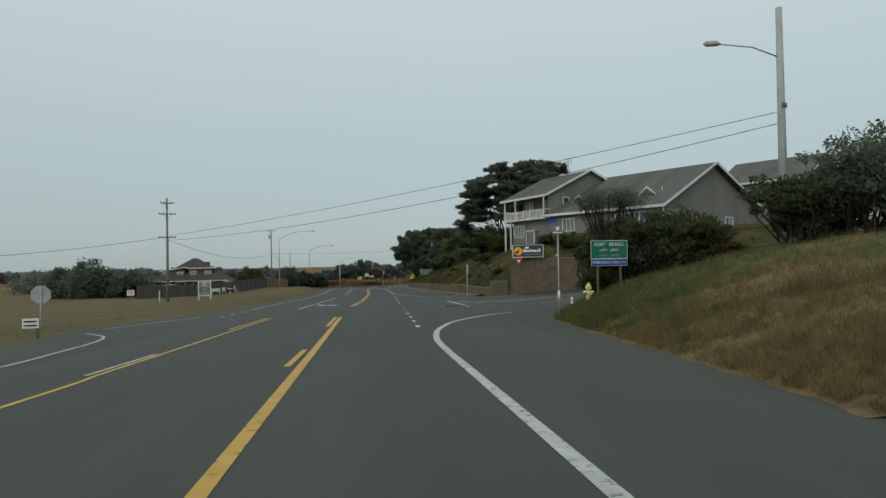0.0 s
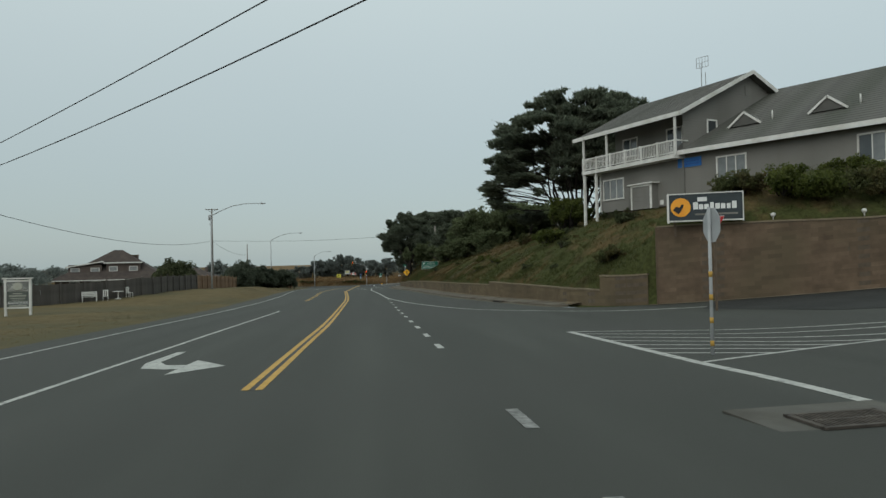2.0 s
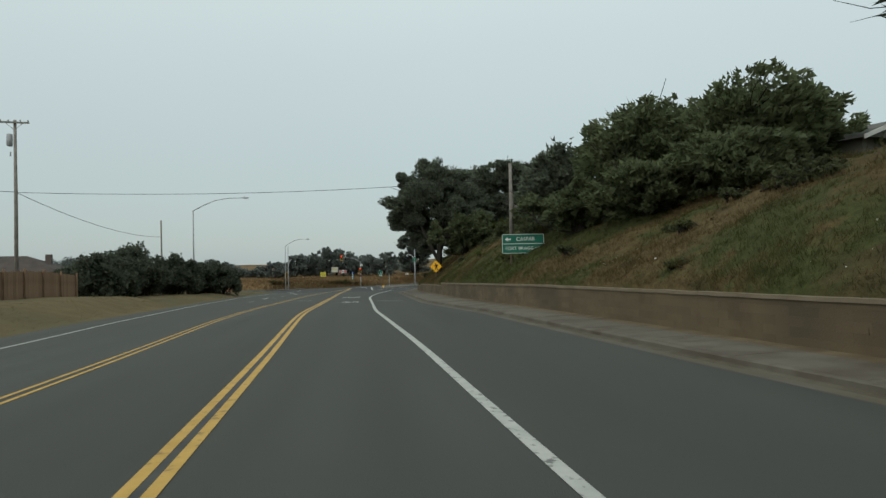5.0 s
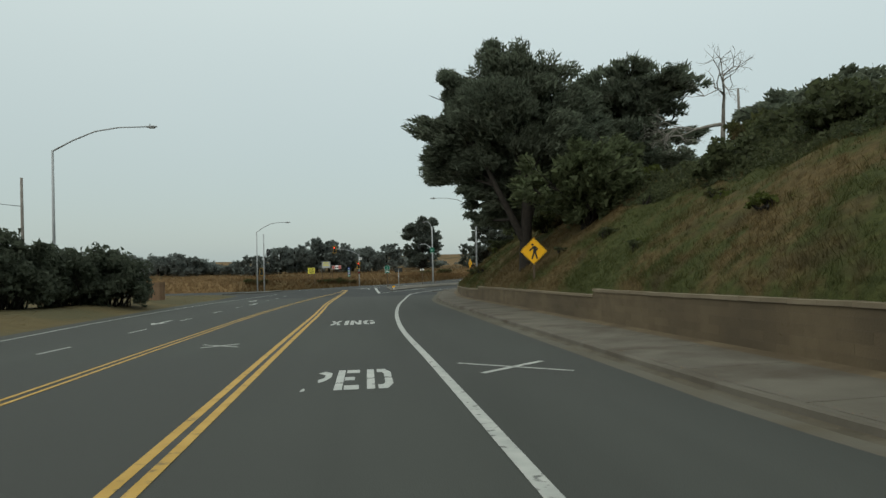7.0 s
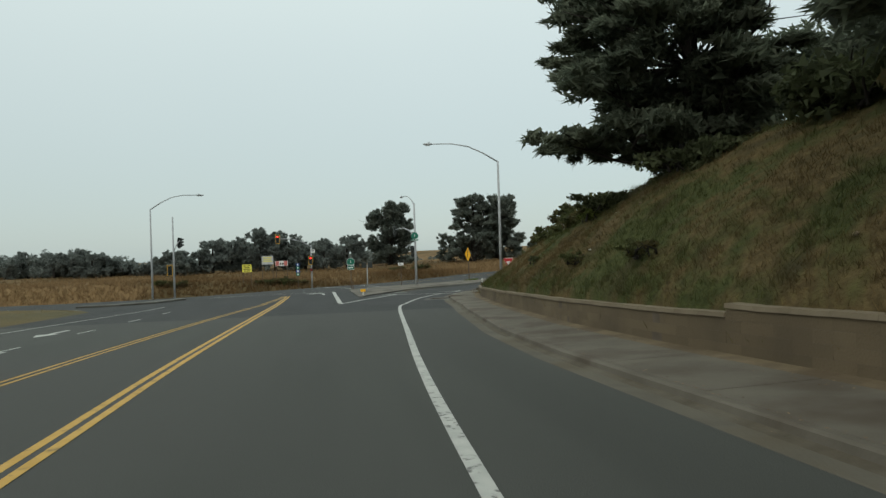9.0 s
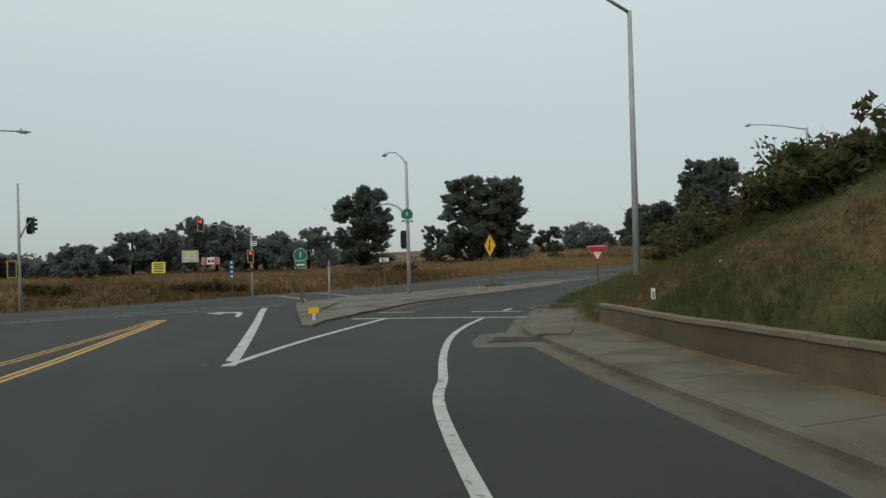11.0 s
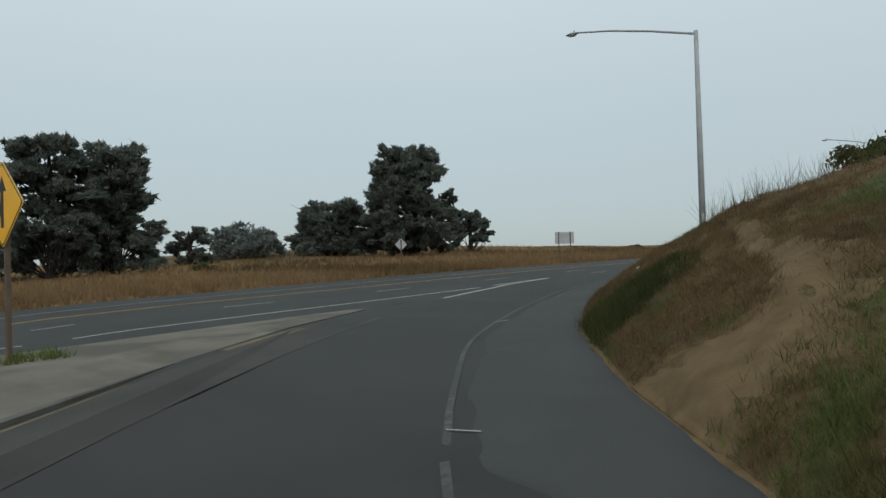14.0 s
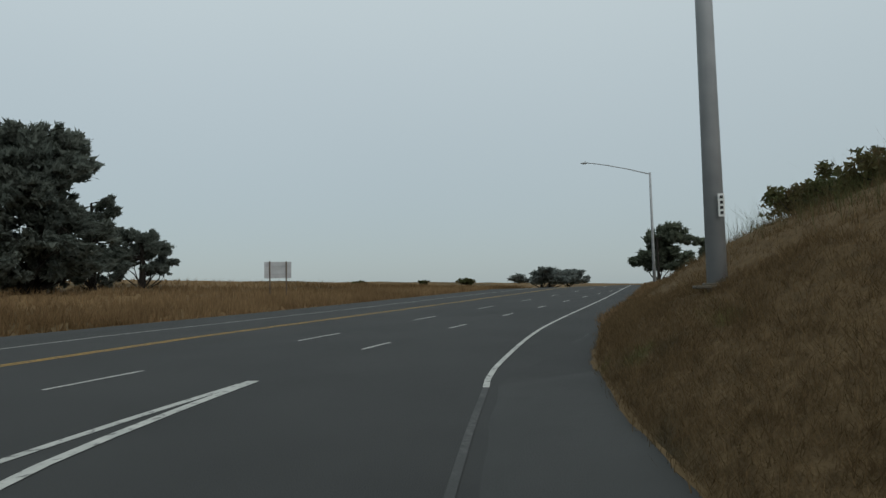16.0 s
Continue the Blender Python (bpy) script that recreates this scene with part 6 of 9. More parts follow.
# trees and shrubs on the bank below the city sign
for i, (x, y, top, r, leaf) in enumerate(((13.4, 38.2, 4.3, 2.3, shrub_leaf), (11.9, 35.8, 3.6, 1.5, shrub_leaf), (14.6, 37.6, 3.9, 2.0, shrub_leaf), (16.6, 38.8, 4.2, 2.2, shrub_leaf), (12.6, 34.4, 4.2, 1.9, shrub_leaf), (15.2, 34.6, 4.1, 2.1, bramble_leaf), (11.7, 32.7, 3.9, 1.5, shrub_leaf), (10.3, 33.7, 3.2, 1.1, shrub_leaf), (13.3, 32.0, 3.7, 1.7, shrub_leaf), (14.9, 31.6, 3.5, 1.6, bramble_leaf),
                                         (17.2, 27.0, 5.6, 2.3, shrub_leaf), (19.6, 26.6, 7.2, 2.6, cypress_leaf), (22.6, 27.2, 8.0, 3.0, cypress_leaf), (20.4, 30.0, 6.0, 2.4, shrub_leaf), (25.5, 31.0, 8.6, 3.2, cypress_leaf), (10.2, 32.6, 1.3, 1.1, bramble_leaf), (15.3, 98.5, 0, 0, bright_leaf))):
    if r == 0:
        top, r = gz(x, y) + 3.0, 1.7
    z = gz(x, y)
    h = max(1.0, top - z)
    rg = np.random.default_rng(600 + i)
    cl = [(rg.normal() * r * 0.4, rg.normal() * r * 0.4, h * rg.uniform(0.2, 0.8), r * rg.uniform(0.42, 0.6), r * rg.uniform(0.42, 0.6), h * rg.uniform(0.16, 0.25)) for _ in range(10)]
    shrub("bank_shrub", x, y, z, cl, leaf, 0.065, 420, "tall dense dark green shrub on the bank", 620 + i, "shrub", "bank shrubs", 16, 9000)
# the wispy flat-topped tree behind the city sign
rng = np.random.default_rng(77)
wx, wy = 10.9, 34.0
wt = thing("wispy_tree", pose(wx, wy, gz(wx, wy) - 0.2), "thin flat-topped tree with wispy twigs above the shrubs", "tree")
H = 5.45 - gz(wx, wy)
bm = bmesh.new()
tips = []
for k in range(9):
    a, lean = 2 * math.pi * k / 9 + rng.uniform(-0.3, 0.3), rng.uniform(0.5, 1.2)
    stem = limb(bm, (0.1 * math.cos(a), 0.1 * math.sin(a), -0.1), (lean * math.cos(a), lean * math.sin(a), H * rng.uniform(0.62, 0.78)), 0.05, 0.025, rng, 0.06, 6, 6)
    for q in range(7):
        b, r = a + rng.normal() * 0.7, rng.uniform(0.3, 1.0)
        e = (stem[4].x + r * math.cos(b), stem[4].y + r * math.sin(b), H - 0.16 * (lean + r) ** 2 * 0.8 - rng.uniform(0.0, 0.35))
        twig = limb(bm, stem[3 + q % 2], e, 0.018, 0.008, rng, 0.1, 4, 4)
        for w in range(5):
            f = (e[0] + rng.normal() * 0.3, e[1] + rng.normal() * 0.3, e[2] + rng.uniform(-0.15, 0.22))
            limb(bm, twig[2], f, 0.008, 0.004, rng, 0.1, 3, 3)
            tips.append(f)
part("trunk", bm, bark, wt)
tips = np.repeat(np.array(tips), 26, 0)
tips = tips + rng.normal(size=tips.shape) * np.array([0.2, 0.2, 0.1])
ob = new("crown", leaves("crown", tips, 0.045 * rng.uniform(0.6, 1.4, len(tips)), rng, cypress_leaf, 0.3))
ob.parent = wt
# shrubs along the brick wall's top and on the slopes
LOW = [(17.6, 74.2, 1.5), (19.0, 72.6, 1.7), (20.6, 71.8, 1.8), (22.2, 71.0, 1.9), (24.0, 70.2, 1.9), (25.8, 69.4, 1.8), (27.6, 68.6, 1.6), (19.4, 75.2, 1.2), (22.6, 73.4, 1.2), (30.0, 69.0, 1.2), (12.4, 79.5, 1.0), (12.6, 94.0, 1.2), (14.0, 101, 1.0), (12.6, 103.5, 1.0),
       (11.5, 121, 1.0), (9.6, 172.5, 1.5), (8.0, 180.5, 1.6), (10.2, 186, 2.0), (9.2, 192, 1.5), (12.8, 178, 2.3), (11.2, 158, 1.6), (9.8, 150, 1.4), (12.4, 145, 1.5), (11.5, 154, 1.7), (13, 160.5, 1.9), (14.5, 166, 2.0), (10.3, 163, 1.5), (8.6, 147, 1.2), (16.5, 168.5, 2.0), (12.8, 150.5, 1.7), (8.6, 198, 1.2), (9.6, 204, 1.4), (12.5, 208, 1.8), (12.0, 213.5, 1.6),
       (14.4, 218, 1.8), (14.6, 222.5, 2.3), (17.6, 225.5, 1.7), (16.4, 220.5, 2.8), (21.0, 228.5, 1.5), (25.5, 230.5, 1.2), (30, 234.5, 1.0), (35.5, 237.6, 1.3), (41.5, 239.8, 1.9), (46, 241.2, 2.1), (51.5, 242.0, 1.6), (57, 243.0, 1.6), (33, 236.2, 0.8), (38.5, 239.2, 1.4), (44, 239.6, 2.2), (48.5, 240.8, 2.3), (54, 241.9, 2.3), (62, 243.0, 1.9), (36, 235.2, 1.2), (40, 237.6, 1.9), (28, 232.6, 1.3), (18.6, 222.2, 2.9), (15.4, 217.2, 2.5), (14.4, 213.0, 2.3), (19.8, 224.6, 1.9), (34, 233.8, 1.2), (31, 231.5, 1.2), (19.2, 228.0, 1.5), (20.6, 230.6, 1.3), (22.6, 232.6, 1.2), (25.0, 233.8, 1.1), (17.2, 93.0, 1.1), (15.9, 100, 0.9), (13.3, 99, 0.8), (16.1, 86.5, 0.8), (12.5, 90, 0.6), (18.6, 91.0, 0.9), (14.6, 95.5, 0.7)]
for i, (x, y, r) in enumerate(LOW):
    z = gz(x, y)
    rg = np.random.default_rng(700 + i)
    cl = [(rg.uniform(-0.75, 0.75) * r, rg.uniform(-0.75, 0.75) * r, r * rg.uniform(0.05, 0.45), r * rg.uniform(0.4, 0.65), r * rg.uniform(0.4, 0.65), r * rg.uniform(0.28, 0.42)) for _ in range(8)]
    lf = bright_leaf if i in (11, 19) else (bramble_leaf if y > 200 or i % 3 == 1 else shrub_leaf)
    if i < 10:
        lf = bright_leaf if i % 3 else bramble_leaf
        cl = [(a, b, c * 0.9, d, e, f) for a, b, c, d, e, f in cl]
    shrub("low_shrub", x, y, z - 0.05, cl, lf, 0.06 if i < 10 else 0.075 if y > 215 else 0.10, 330 if i < 10 else 240 if y > 215 else 150, "low tangled green bramble on the slope" if lf is bramble_leaf else "low dense green shrub on the slope", 720 + i, "shrub", "slope shrubs", 10, 4500 if i < 10 else 2800)
rg = np.random.default_rng(1500)
for i in range(46):
    y = rg.uniform(84, 205)
    x = float(toe_n(y)) + rg.uniform(1.0, 8.5)
    r = rg.uniform(0.35, 0.85)
    cl = [(rg.uniform(-1, 1) * r, rg.uniform(-1, 1) * r, r * rg.uniform(0.0, 0.3), r * rg.uniform(0.4, 0.7), r * rg.uniform(0.4, 0.7), r * rg.uniform(0.2, 0.35)) for _ in range(6)]
    shrub("weed_clump", x, y, gz(x, y) - 0.05, cl, (shrub_leaf, bramble_leaf, bright_leaf)[i % 3], 0.07, 160, "low dark green weed clump in the bank grass", 1520 + i, "weeds", "bank weeds", 8, 1800)
# far along the coast road
for i, (x, y, top, r) in enumerate(((150, 262 - 14, 4.2, 4), (138, 274.5, -0.8, 4), (152, 276.5, -0.6, 5), (168, 276.5, -0.8, 5), (124, 254.8, 4.5, 4.0))):
    z = gz(x, y)
    h = max(2, top - z)
    rg = np.random.default_rng(800 + i)
    cl = [(rg.normal() * r * 0.45, rg.normal() * r * 0.45, h * rg.uniform(0.35, 0.8), r * 0.45, r * 0.45, h * 0.16) for _ in range(9)]
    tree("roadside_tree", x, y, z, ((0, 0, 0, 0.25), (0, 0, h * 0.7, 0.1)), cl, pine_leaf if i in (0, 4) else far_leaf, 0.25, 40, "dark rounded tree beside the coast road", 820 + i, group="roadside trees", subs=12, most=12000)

# ---- grasses ----


def blades(name, P, height, width, per, rng, material, label, lean=0.5):
    """Tufts of narrow blades at the given places, in one object."""
    n = len(P) * per
    base = np.repeat(P, per, 0) + np.column_stack([rng.normal(0, 0.06, (n, 2)), np.zeros(n)])
    h = np.repeat(height, per) * rng.uniform(0.5, 1.2, n) if np.ndim(height) else height * rng.uniform(0.5, 1.3, n)
    a = rng.uniform(0, 2 * np.pi, n)
    side = np.column_stack([np.cos(a), np.sin(a), np.zeros(n)]) * (width * rng.uniform(0.6, 1.4, n))[:, None]
    tip = base + np.column_stack([rng.normal(0, lean, n) * h, rng.normal(0, lean, n) * h, h])
    v = np.stack([base - side, base + side, tip], 1).reshape(-1, 3)
    ob = new(name, mesh_of(name, v, np.arange(3 * n).reshape(n, 3), material))
    return tagged(ob, label, "grass", "", "stuff")


def scatter(rng, n, x0, x1, y0, y1, zf, keep=None):
    x, y = rng.uniform(x0, x1, n), rng.uniform(y0, y1, n)
    if keep is not None:
        k = keep(x, y)
        x, y = x[k], y[k]
    return np.column_stack([x, y, zf(x, y) - 0.03])


rng = np.random.default_rng(900)
# the bank, in green and dry drifts
y = rng.uniform(75, 218, 56000)
d = 0.12 + rng.exponential(3.3, len(y))
P = np.column_stack([toe_n(y) + d, y, north_z(toe_n(y) + d, y) - 0.03])
tall = rough(P[:, 0], P[:, 1], 0.9, 7.0) + 0.6 * rough(P[:, 0], P[:, 1], 0.35, 3.0)
k = (d < 14) & (tall + 0.5 * rng.normal(size=len(P)) > -0.75)
blades("grass", P[k], 0.19 + 0.09 * np.clip(tall[k], -1, 1), 0.008, 5, rng, turf_bank_blade, "green and dry brown grass in drifts on the bank")
# a thicket along the upper bank
y = rng.uniform(134, 172, 42000)
d = rng.uniform(4.5, 13.5, len(y))
top = 0.55 * sstep(4.5, 8.5, d) + 0.75 * np.clip(rough(d, y, 1.5, 2.0) + 0.25, -0.4, 1.2) * sstep(4.5, 7, d)
k = top > 0.12
X, y, top = (toe_n(y) + d)[k], y[k], top[k]
Q_ = np.column_stack([X, y, north_z(X, y) + top * (1 - rng.random(len(y)) ** 2.2)])
tagged(new("thicket", leaves("thicket", Q_, 0.1 * rng.uniform(0.6, 1.4, len(Q_)), rng, shrub_leaf)), "dense dark green bramble thicket on the upper bank", "thicket", "", "stuff")
y = rng.uniform(218, 250.6, 52000)
d = 0.1 + rng.exponential(4.5, len(y))
X = toe_n(y) + d
k = (X < 70)
P = np.column_stack([X, y, north_z(X, y) - 0.03])[k]
lush = rough(P[:, 0], P[:, 1], 1.7, 11.0) + 0.45 * rng.normal(size=len(P))
spot = np.hypot((P[:, 0] - 14.5) / 3.6, (P[:, 1] - 231.2) / 3.0) + 0.45 * lush
near_toe = P[:, 0] - toe_n(P[:, 1]) < np.interp(P[:, 1], (225, 226.4, 228.2, 229.5), (0.5, 0.6, 0.45, 0.15)) + 0.2 * lush
green = (spot < 1.0) & ~(near_toe & (P[:, 1] < 229.5))
mixed = ~green & (P[:, 1] < 234.6) & ~(near_toe & (P[:, 1] < 229.5) & (lush < 0.55))
# the worn footpath: x, y, width
PATH_LINE = ((16.7, 236.7, 2.9), (17.1, 236.3, 2.0), (17.6, 235.85, 1.0), (18.3, 235.65, 0.6), (19.1, 235.8, 0.48), (20.2, 236.4, 0.42), (22.0, 237.5, 0.4), (23.3, 238.2, 0.38), (25.6, 239.4, 0.36))


def on_path(x, y):
    a = np.array(PATH_LINE)
    s = np.linspace(0, len(a) - 1, 60)
    line = [np.interp(s, np.arange(len(a)), a[:, k]) for k in range(3)]
    return np.min([np.hypot(x - u, y - v) - 0.5 * w for u, v, w in zip(*line)], axis=0) + 0.1 * rng.normal(size=len(x)) < 0.03


bare = on_path(P[:, 0], P[:, 1])
tuft = np.hypot((P[:, 0] - 21.6) / 1.9, (P[:, 1] - 240.2) / 1.5) + 0.25 * lush < 1.0
hgt = 0.13 + 0.07 * np.clip(rough(P[:, 0], P[:, 1], 0.5, 8.0), -0.7, 1) + 0.2 * np.clip(rough(P[:, 0], P[:, 1], 0.8, 4.0), 0, 1) * (P[:, 1] < 234)
blades("grass", P[green], hgt[green] * 1.45, 0.006, 7, rng, grass_green, "fresh green grass at the kerb corner")
blades("grass", P[mixed & ~bare], hgt[mixed & ~bare], 0.0045, 7, rng, turf_ramp_blade, "mixed dull grass beside the kerb corner")
blades("grass", P[tuft & ~bare], 0.16, 0.006, 9, rng, grass_dull, "tufts of green weeds at the ramp edge")
k = ~green & (P[:, 1] >= 234.6) & ~bare & ~tuft
blades("grass", P[k], hgt[k] * 0.9, 0.0042, 5, rng, turf_ramp_blade, "dry brown grass on the bank beside the ramp")
y = rng.uniform(235, 250.5, 26000)
X = toe_n(y) + rng.uniform(0.1, 7.5, len(y))
bare = on_path(X, y) | (np.hypot((X - 21.6) / 1.9, (y - 240.2) / 1.5) < 0.9)
blades("grass", np.column_stack([X, y, north_z(X, y) - 0.03])[(X < 52) & ~bare], 0.12, 0.0045, 4, rng, turf_ramp_blade, "dry brown grass on the ramp bank")
x, y = rng.uniform(14, 75, 16000), rng.uniform(222, 249, 16000)
k = (x > toe_n(y) + 3) & ~on_path(x, y)
blades("grass", np.column_stack([x, y, north_z(x, y) - 0.03])[k], np.interp(x, (22, 45), (0.13, 0.24))[k], 0.008, 4, rng, turf_ramp_blade, "dry brown grass on the bank crest")
x = rng.uniform(27, 62, 1100)
y = np.interp(x, [p[1] for p in TOE_N[26:]], [p[0] for p in TOE_N[26:]]) - rng.uniform(3.5, 8.5, len(x))
blades("bramble_canes", np.column_stack([x, y, north_z(x, y) - 0.03]), 0.8, 0.006, 2, rng, bramble_leaf, "thin bramble canes on the bank crest", 0.35)
# the bank below the city sign
y = rng.uniform(-12, 46, 30000)
d = 0.02 + rng.exponential(3.0, len(y))
X = tab(TOE_S, y) + d
P = np.column_stack([X, y, south_z(X, y) - 0.03])
tall = rough(X, y, 0.8, 9.0) + 0.6 * rough(X, y, 0.33, 5.0)
k = tall + 0.5 * rng.normal(size=len(P)) > -0.7
blades("grass", P[k], 0.26 + 0.15 * np.clip(tall[k], -1, 1), 0.006, 6, rng, turf_south_blade, "green and dry brown grass on the bank below the sign")
P = scatter(rng, 9000, 10.5, 45, 57, 80, north_z, lambda x, y: x > toe_n(y) + 0.4)
blades("grass", P, 0.3, 0.012, 5, rng, turf_bank_blade, "rough green grass above the brick wall")
# plateau round the house and trees, thinner
P = scatter(rng, 6000, 9, 34, 74, 200, north_z, lambda x, y: x > toe_n(y) + 5)
blades("grass", P, 0.3, 0.016, 5, rng, turf_bank_blade, "rough grass on the bank top")
# verge on the other side
y = rng.uniform(-5, 230, 18000)
d = 0.5 + rng.exponential(5.0, len(y))
X = tab(EDGE_L, y) - d
P = np.column_stack([X, y, left_z(X, y) - 0.03])
blades("grass", P, 0.07, 0.01, 5, rng, grass_verge, "dry tan verge grass")
# the field beyond the coast road
x = rng.uniform(-60, 125, 22000)
d = 1.6 + rng.exponential(13, len(x))
P = np.column_stack([x, HWY_N + d, west_z(x, HWY_N + d) - 0.03])
blades("grass", P, 0.62, 0.035, 4, rng, grass_field, "tall dry straw-coloured field grass", 0.28)
# grassy shoulder where the coast road bears away
sx = np.concatenate([np.arange(47, 110, 1.5), np.arange(110, 261, 10.0)])
edge = np.interp(sx, (47, 50, 61, 68, 80, 100, 140, 260), (250.3, 250.9, 251.5, 251.95, 252.9, 254.4, 257.7, 268))
sf = np.linspace(0, 1, 8)
Y = edge[:, None] + 0.05 * rough(sx, edge, 1.2, 3.0)[:, None] - (edge - 249.2)[:, None] * sf[None]
X = np.repeat(sx[:, None], len(sf), 1)
Z = road_z(X, Y) - 0.02 + 0.42 * sstep(0, 2.6, edge[:, None] - Y)
tagged(sheet("ground_shoulder", X, Y, Z, soil_dry), "dry grassy shoulder beside the coast road", "ground", "", "structure")
x = rng.uniform(47, 150, 9000)
lim = np.interp(x, (47, 50, 61, 68, 80, 100, 140, 260), (250.3, 250.9, 251.5, 251.95, 252.9, 254.4, 257.7, 268))
y = lim - 0.1 - rng.random(len(x)) * np.minimum(lim - 249.2, 4.0)
blades("grass", np.column_stack([x, y, road_z(x, y) - 0.04 + 0.42 * sstep(0, 2.6, lim - y)]), 0.24, 0.02, 4, rng, grass_ramp, "dry brown grass on the road shoulder")
# weeds along the island kerb and the wall foot
P = np.concatenate([scatter(rng, 60, 12.7, 14.2, 247.6, 248.8, lambda a, b: road_z(a, b) + 0.16), scatter(rng, 250, 10.2, 14, 224.5, 231, north_z, lambda x, y: x > toe_n(y) - 0.15)])
blades("weeds", P, 0.22, 0.012, 7, rng, grass_green, "small weeds in the cracks")
y = rng.uniform(225.9, 231, 900)
x = toe_n(y) + 0.1 - rng.random(len(y)) ** 1.6 * tab(GUTTER, y) * 0.62
blades("weeds", np.column_stack([x, y, road_z(x, y) + 0.01]), 0.13, 0.006, 6, rng, turf_ramp_blade, "dry weeds on the dirt round the kerb corner", 0.9)
# dead straw and weeds that spill over the walk's end
y = rng.uniform(218.2, 229.5, 500)
x = toe_n(y) + 0.25 - rng.random(len(y)) ** 2.0 * (0.5 + 0.5 * rough(y, y, 0.7, 2.0))
blades("dead_grass", np.column_stack([x, y, np.maximum(north_z(x, y), road_z(x, y) + 0.17) - 0.02]), 0.2, 0.006, 7, rng, turf_ramp_blade, "dead brown grass spilling over the end of the walk", 1.0)
y = rng.uniform(212, 227, 420)
x = rng.uniform(13.2, 19.5, len(y))
blades("bramble_canes", np.column_stack([x, y, north_z(x, y) + 0.5]), 1.25, 0.008, 2, rng, bramble_leaf, "thin bramble canes above the brush", 0.4)
# white flowers in the grass
for cx, cy, n in ((12.6, 227.5, 14), (13.8, 231.5, 10), (8.0, 112, 60), (9.6, 96, 40), (6.2, 124, 30)):
    P = np.column_stack([rng.normal(cx, 0.9, n), rng.normal(cy, 1.2, n)])
    P = P[P[:, 0] > toe_n(P[:, 1]) + 0.3]
    Q = np.column_stack([P, north_z(P[:, 0], P[:, 1]) + rng.uniform(0.12, 0.3, len(P))])
    tagged(new("flowers", leaves("flowers", Q, 0.032 * rng.uniform(0.7, 1.4, len(Q)), rng, flower_white, 0.6, 1.0)), "small white wild flowers in the grass", "flowers", "", "stuff")
# worn footpath up the bank
q = np.array(smooth_line([(p[0], p[1]) for p in PATH_LINE], 0.12))
wd = np.interp(np.linspace(0, 1, len(q)), np.linspace(0, 1, len(PATH_LINE)), [p[2] for p in PATH_LINE])
t = np.gradient(q, axis=0)
t /= np.linalg.norm(t, axis=1)[:, None]
sd = np.stack([-t[:, 1], t[:, 0]], 1)
across = np.linspace(-0.5, 0.5, 9)
wob = 1 + 0.22 * np.sin(np.arange(len(q)) * 0.9) + 0.15 * np.sin(np.arange(len(q)) * 2.3)
X = q[:, None, 0] + sd[:, None, 0] * across[None] * (wd * wob)[:, None]
Y = q[:, None, 1] + sd[:, None, 1] * across[None] * (wd * wob)[:, None]
X = np.maximum(X, toe_n(Y) + 0.01)
Z = north_z(X, Y) + 0.03 - 0.045 * (np.abs(across) > 0.45)[None]
tagged(sheet("footpath", X, Y, Z, sand), "bare sandy footpath worn into the bank", "path", "", "structure")

# leaf litter and grit in the gutter and along the wall foot
y = np.concatenate([rng.uniform(80, 230, 5200), rng.uniform(216, 228, 1500)])
side = np.where(rng.random(len(y)) < 0.6, tab(GUTTER, y) - 0.42 - np.abs(rng.normal(0, 0.1, len(y))) * 1.0 + 0.02, 0.25 + rng.exponential(0.25, len(y)))
X = toe_n(y) - np.clip(side, 0.05, 3)
low = tab(GUTTER, y) - side < 0.45
Q_ = np.column_stack([X, y, road_z(X, y) + np.where(low, 0.004, 0.195)])
tagged(new("leaf_litter", leaves("leaf_litter", Q_, 0.02 * rng.uniform(0.5, 1.7, len(Q_)), rng, litter, 2.5, 1.4)), "brown leaf litter and grit in the gutter", "litter", "", "stuff")

# ---- the shingled house above the brick wall ----
house = thing("large_house", pose(29, 71, 0, 0, 0, -58.6), "grey-sided two-part commercial house with white trim and balcony", "house")


def clapboards(core, m, length, z0, z1, step=0.19, depth=0.025, top=None):
    """Lapped boards on a wall core, along x from 0 to length in the frame m, facing -y; top(z) may cut them to a gable."""
    shared, z = {}, z0
    while z < z1 - 0.01:
        h = min(step, z1 - z)
        a, b = top(z + h * 0.5) if top else (0, length)
        if b - a < 0.05:
            break
        key = (round(a, 3), round(b, 3), round(h, 3))
        if key not in shared:
            v = [(a, -depth, 0), (b, -depth, 0), (b, -0.004, h), (a, -0.004, h), (a, 0.015, 0), (b, 0.015, 0)]
            shared[key] = mesh_of("wall_board", v, [(0, 1, 2, 3), (4, 5, 1, 0)], siding)
        ob = new("wall_board", shared[key])
        ob.parent = core
        ob.matrix_local = core.matrix_basis.inverted() @ m @ Matrix.Translation((0, 0, z))
        z += h


def wall_slab(name, x0, x1, y0, y1, z0, z1, material=None):
    return part(name, boxes(((x0 + x1) / 2, (y0 + y1) / 2, (z0 + z1) / 2, x1 - x0, y1 - y0, z1 - z0)), material or siding, house)


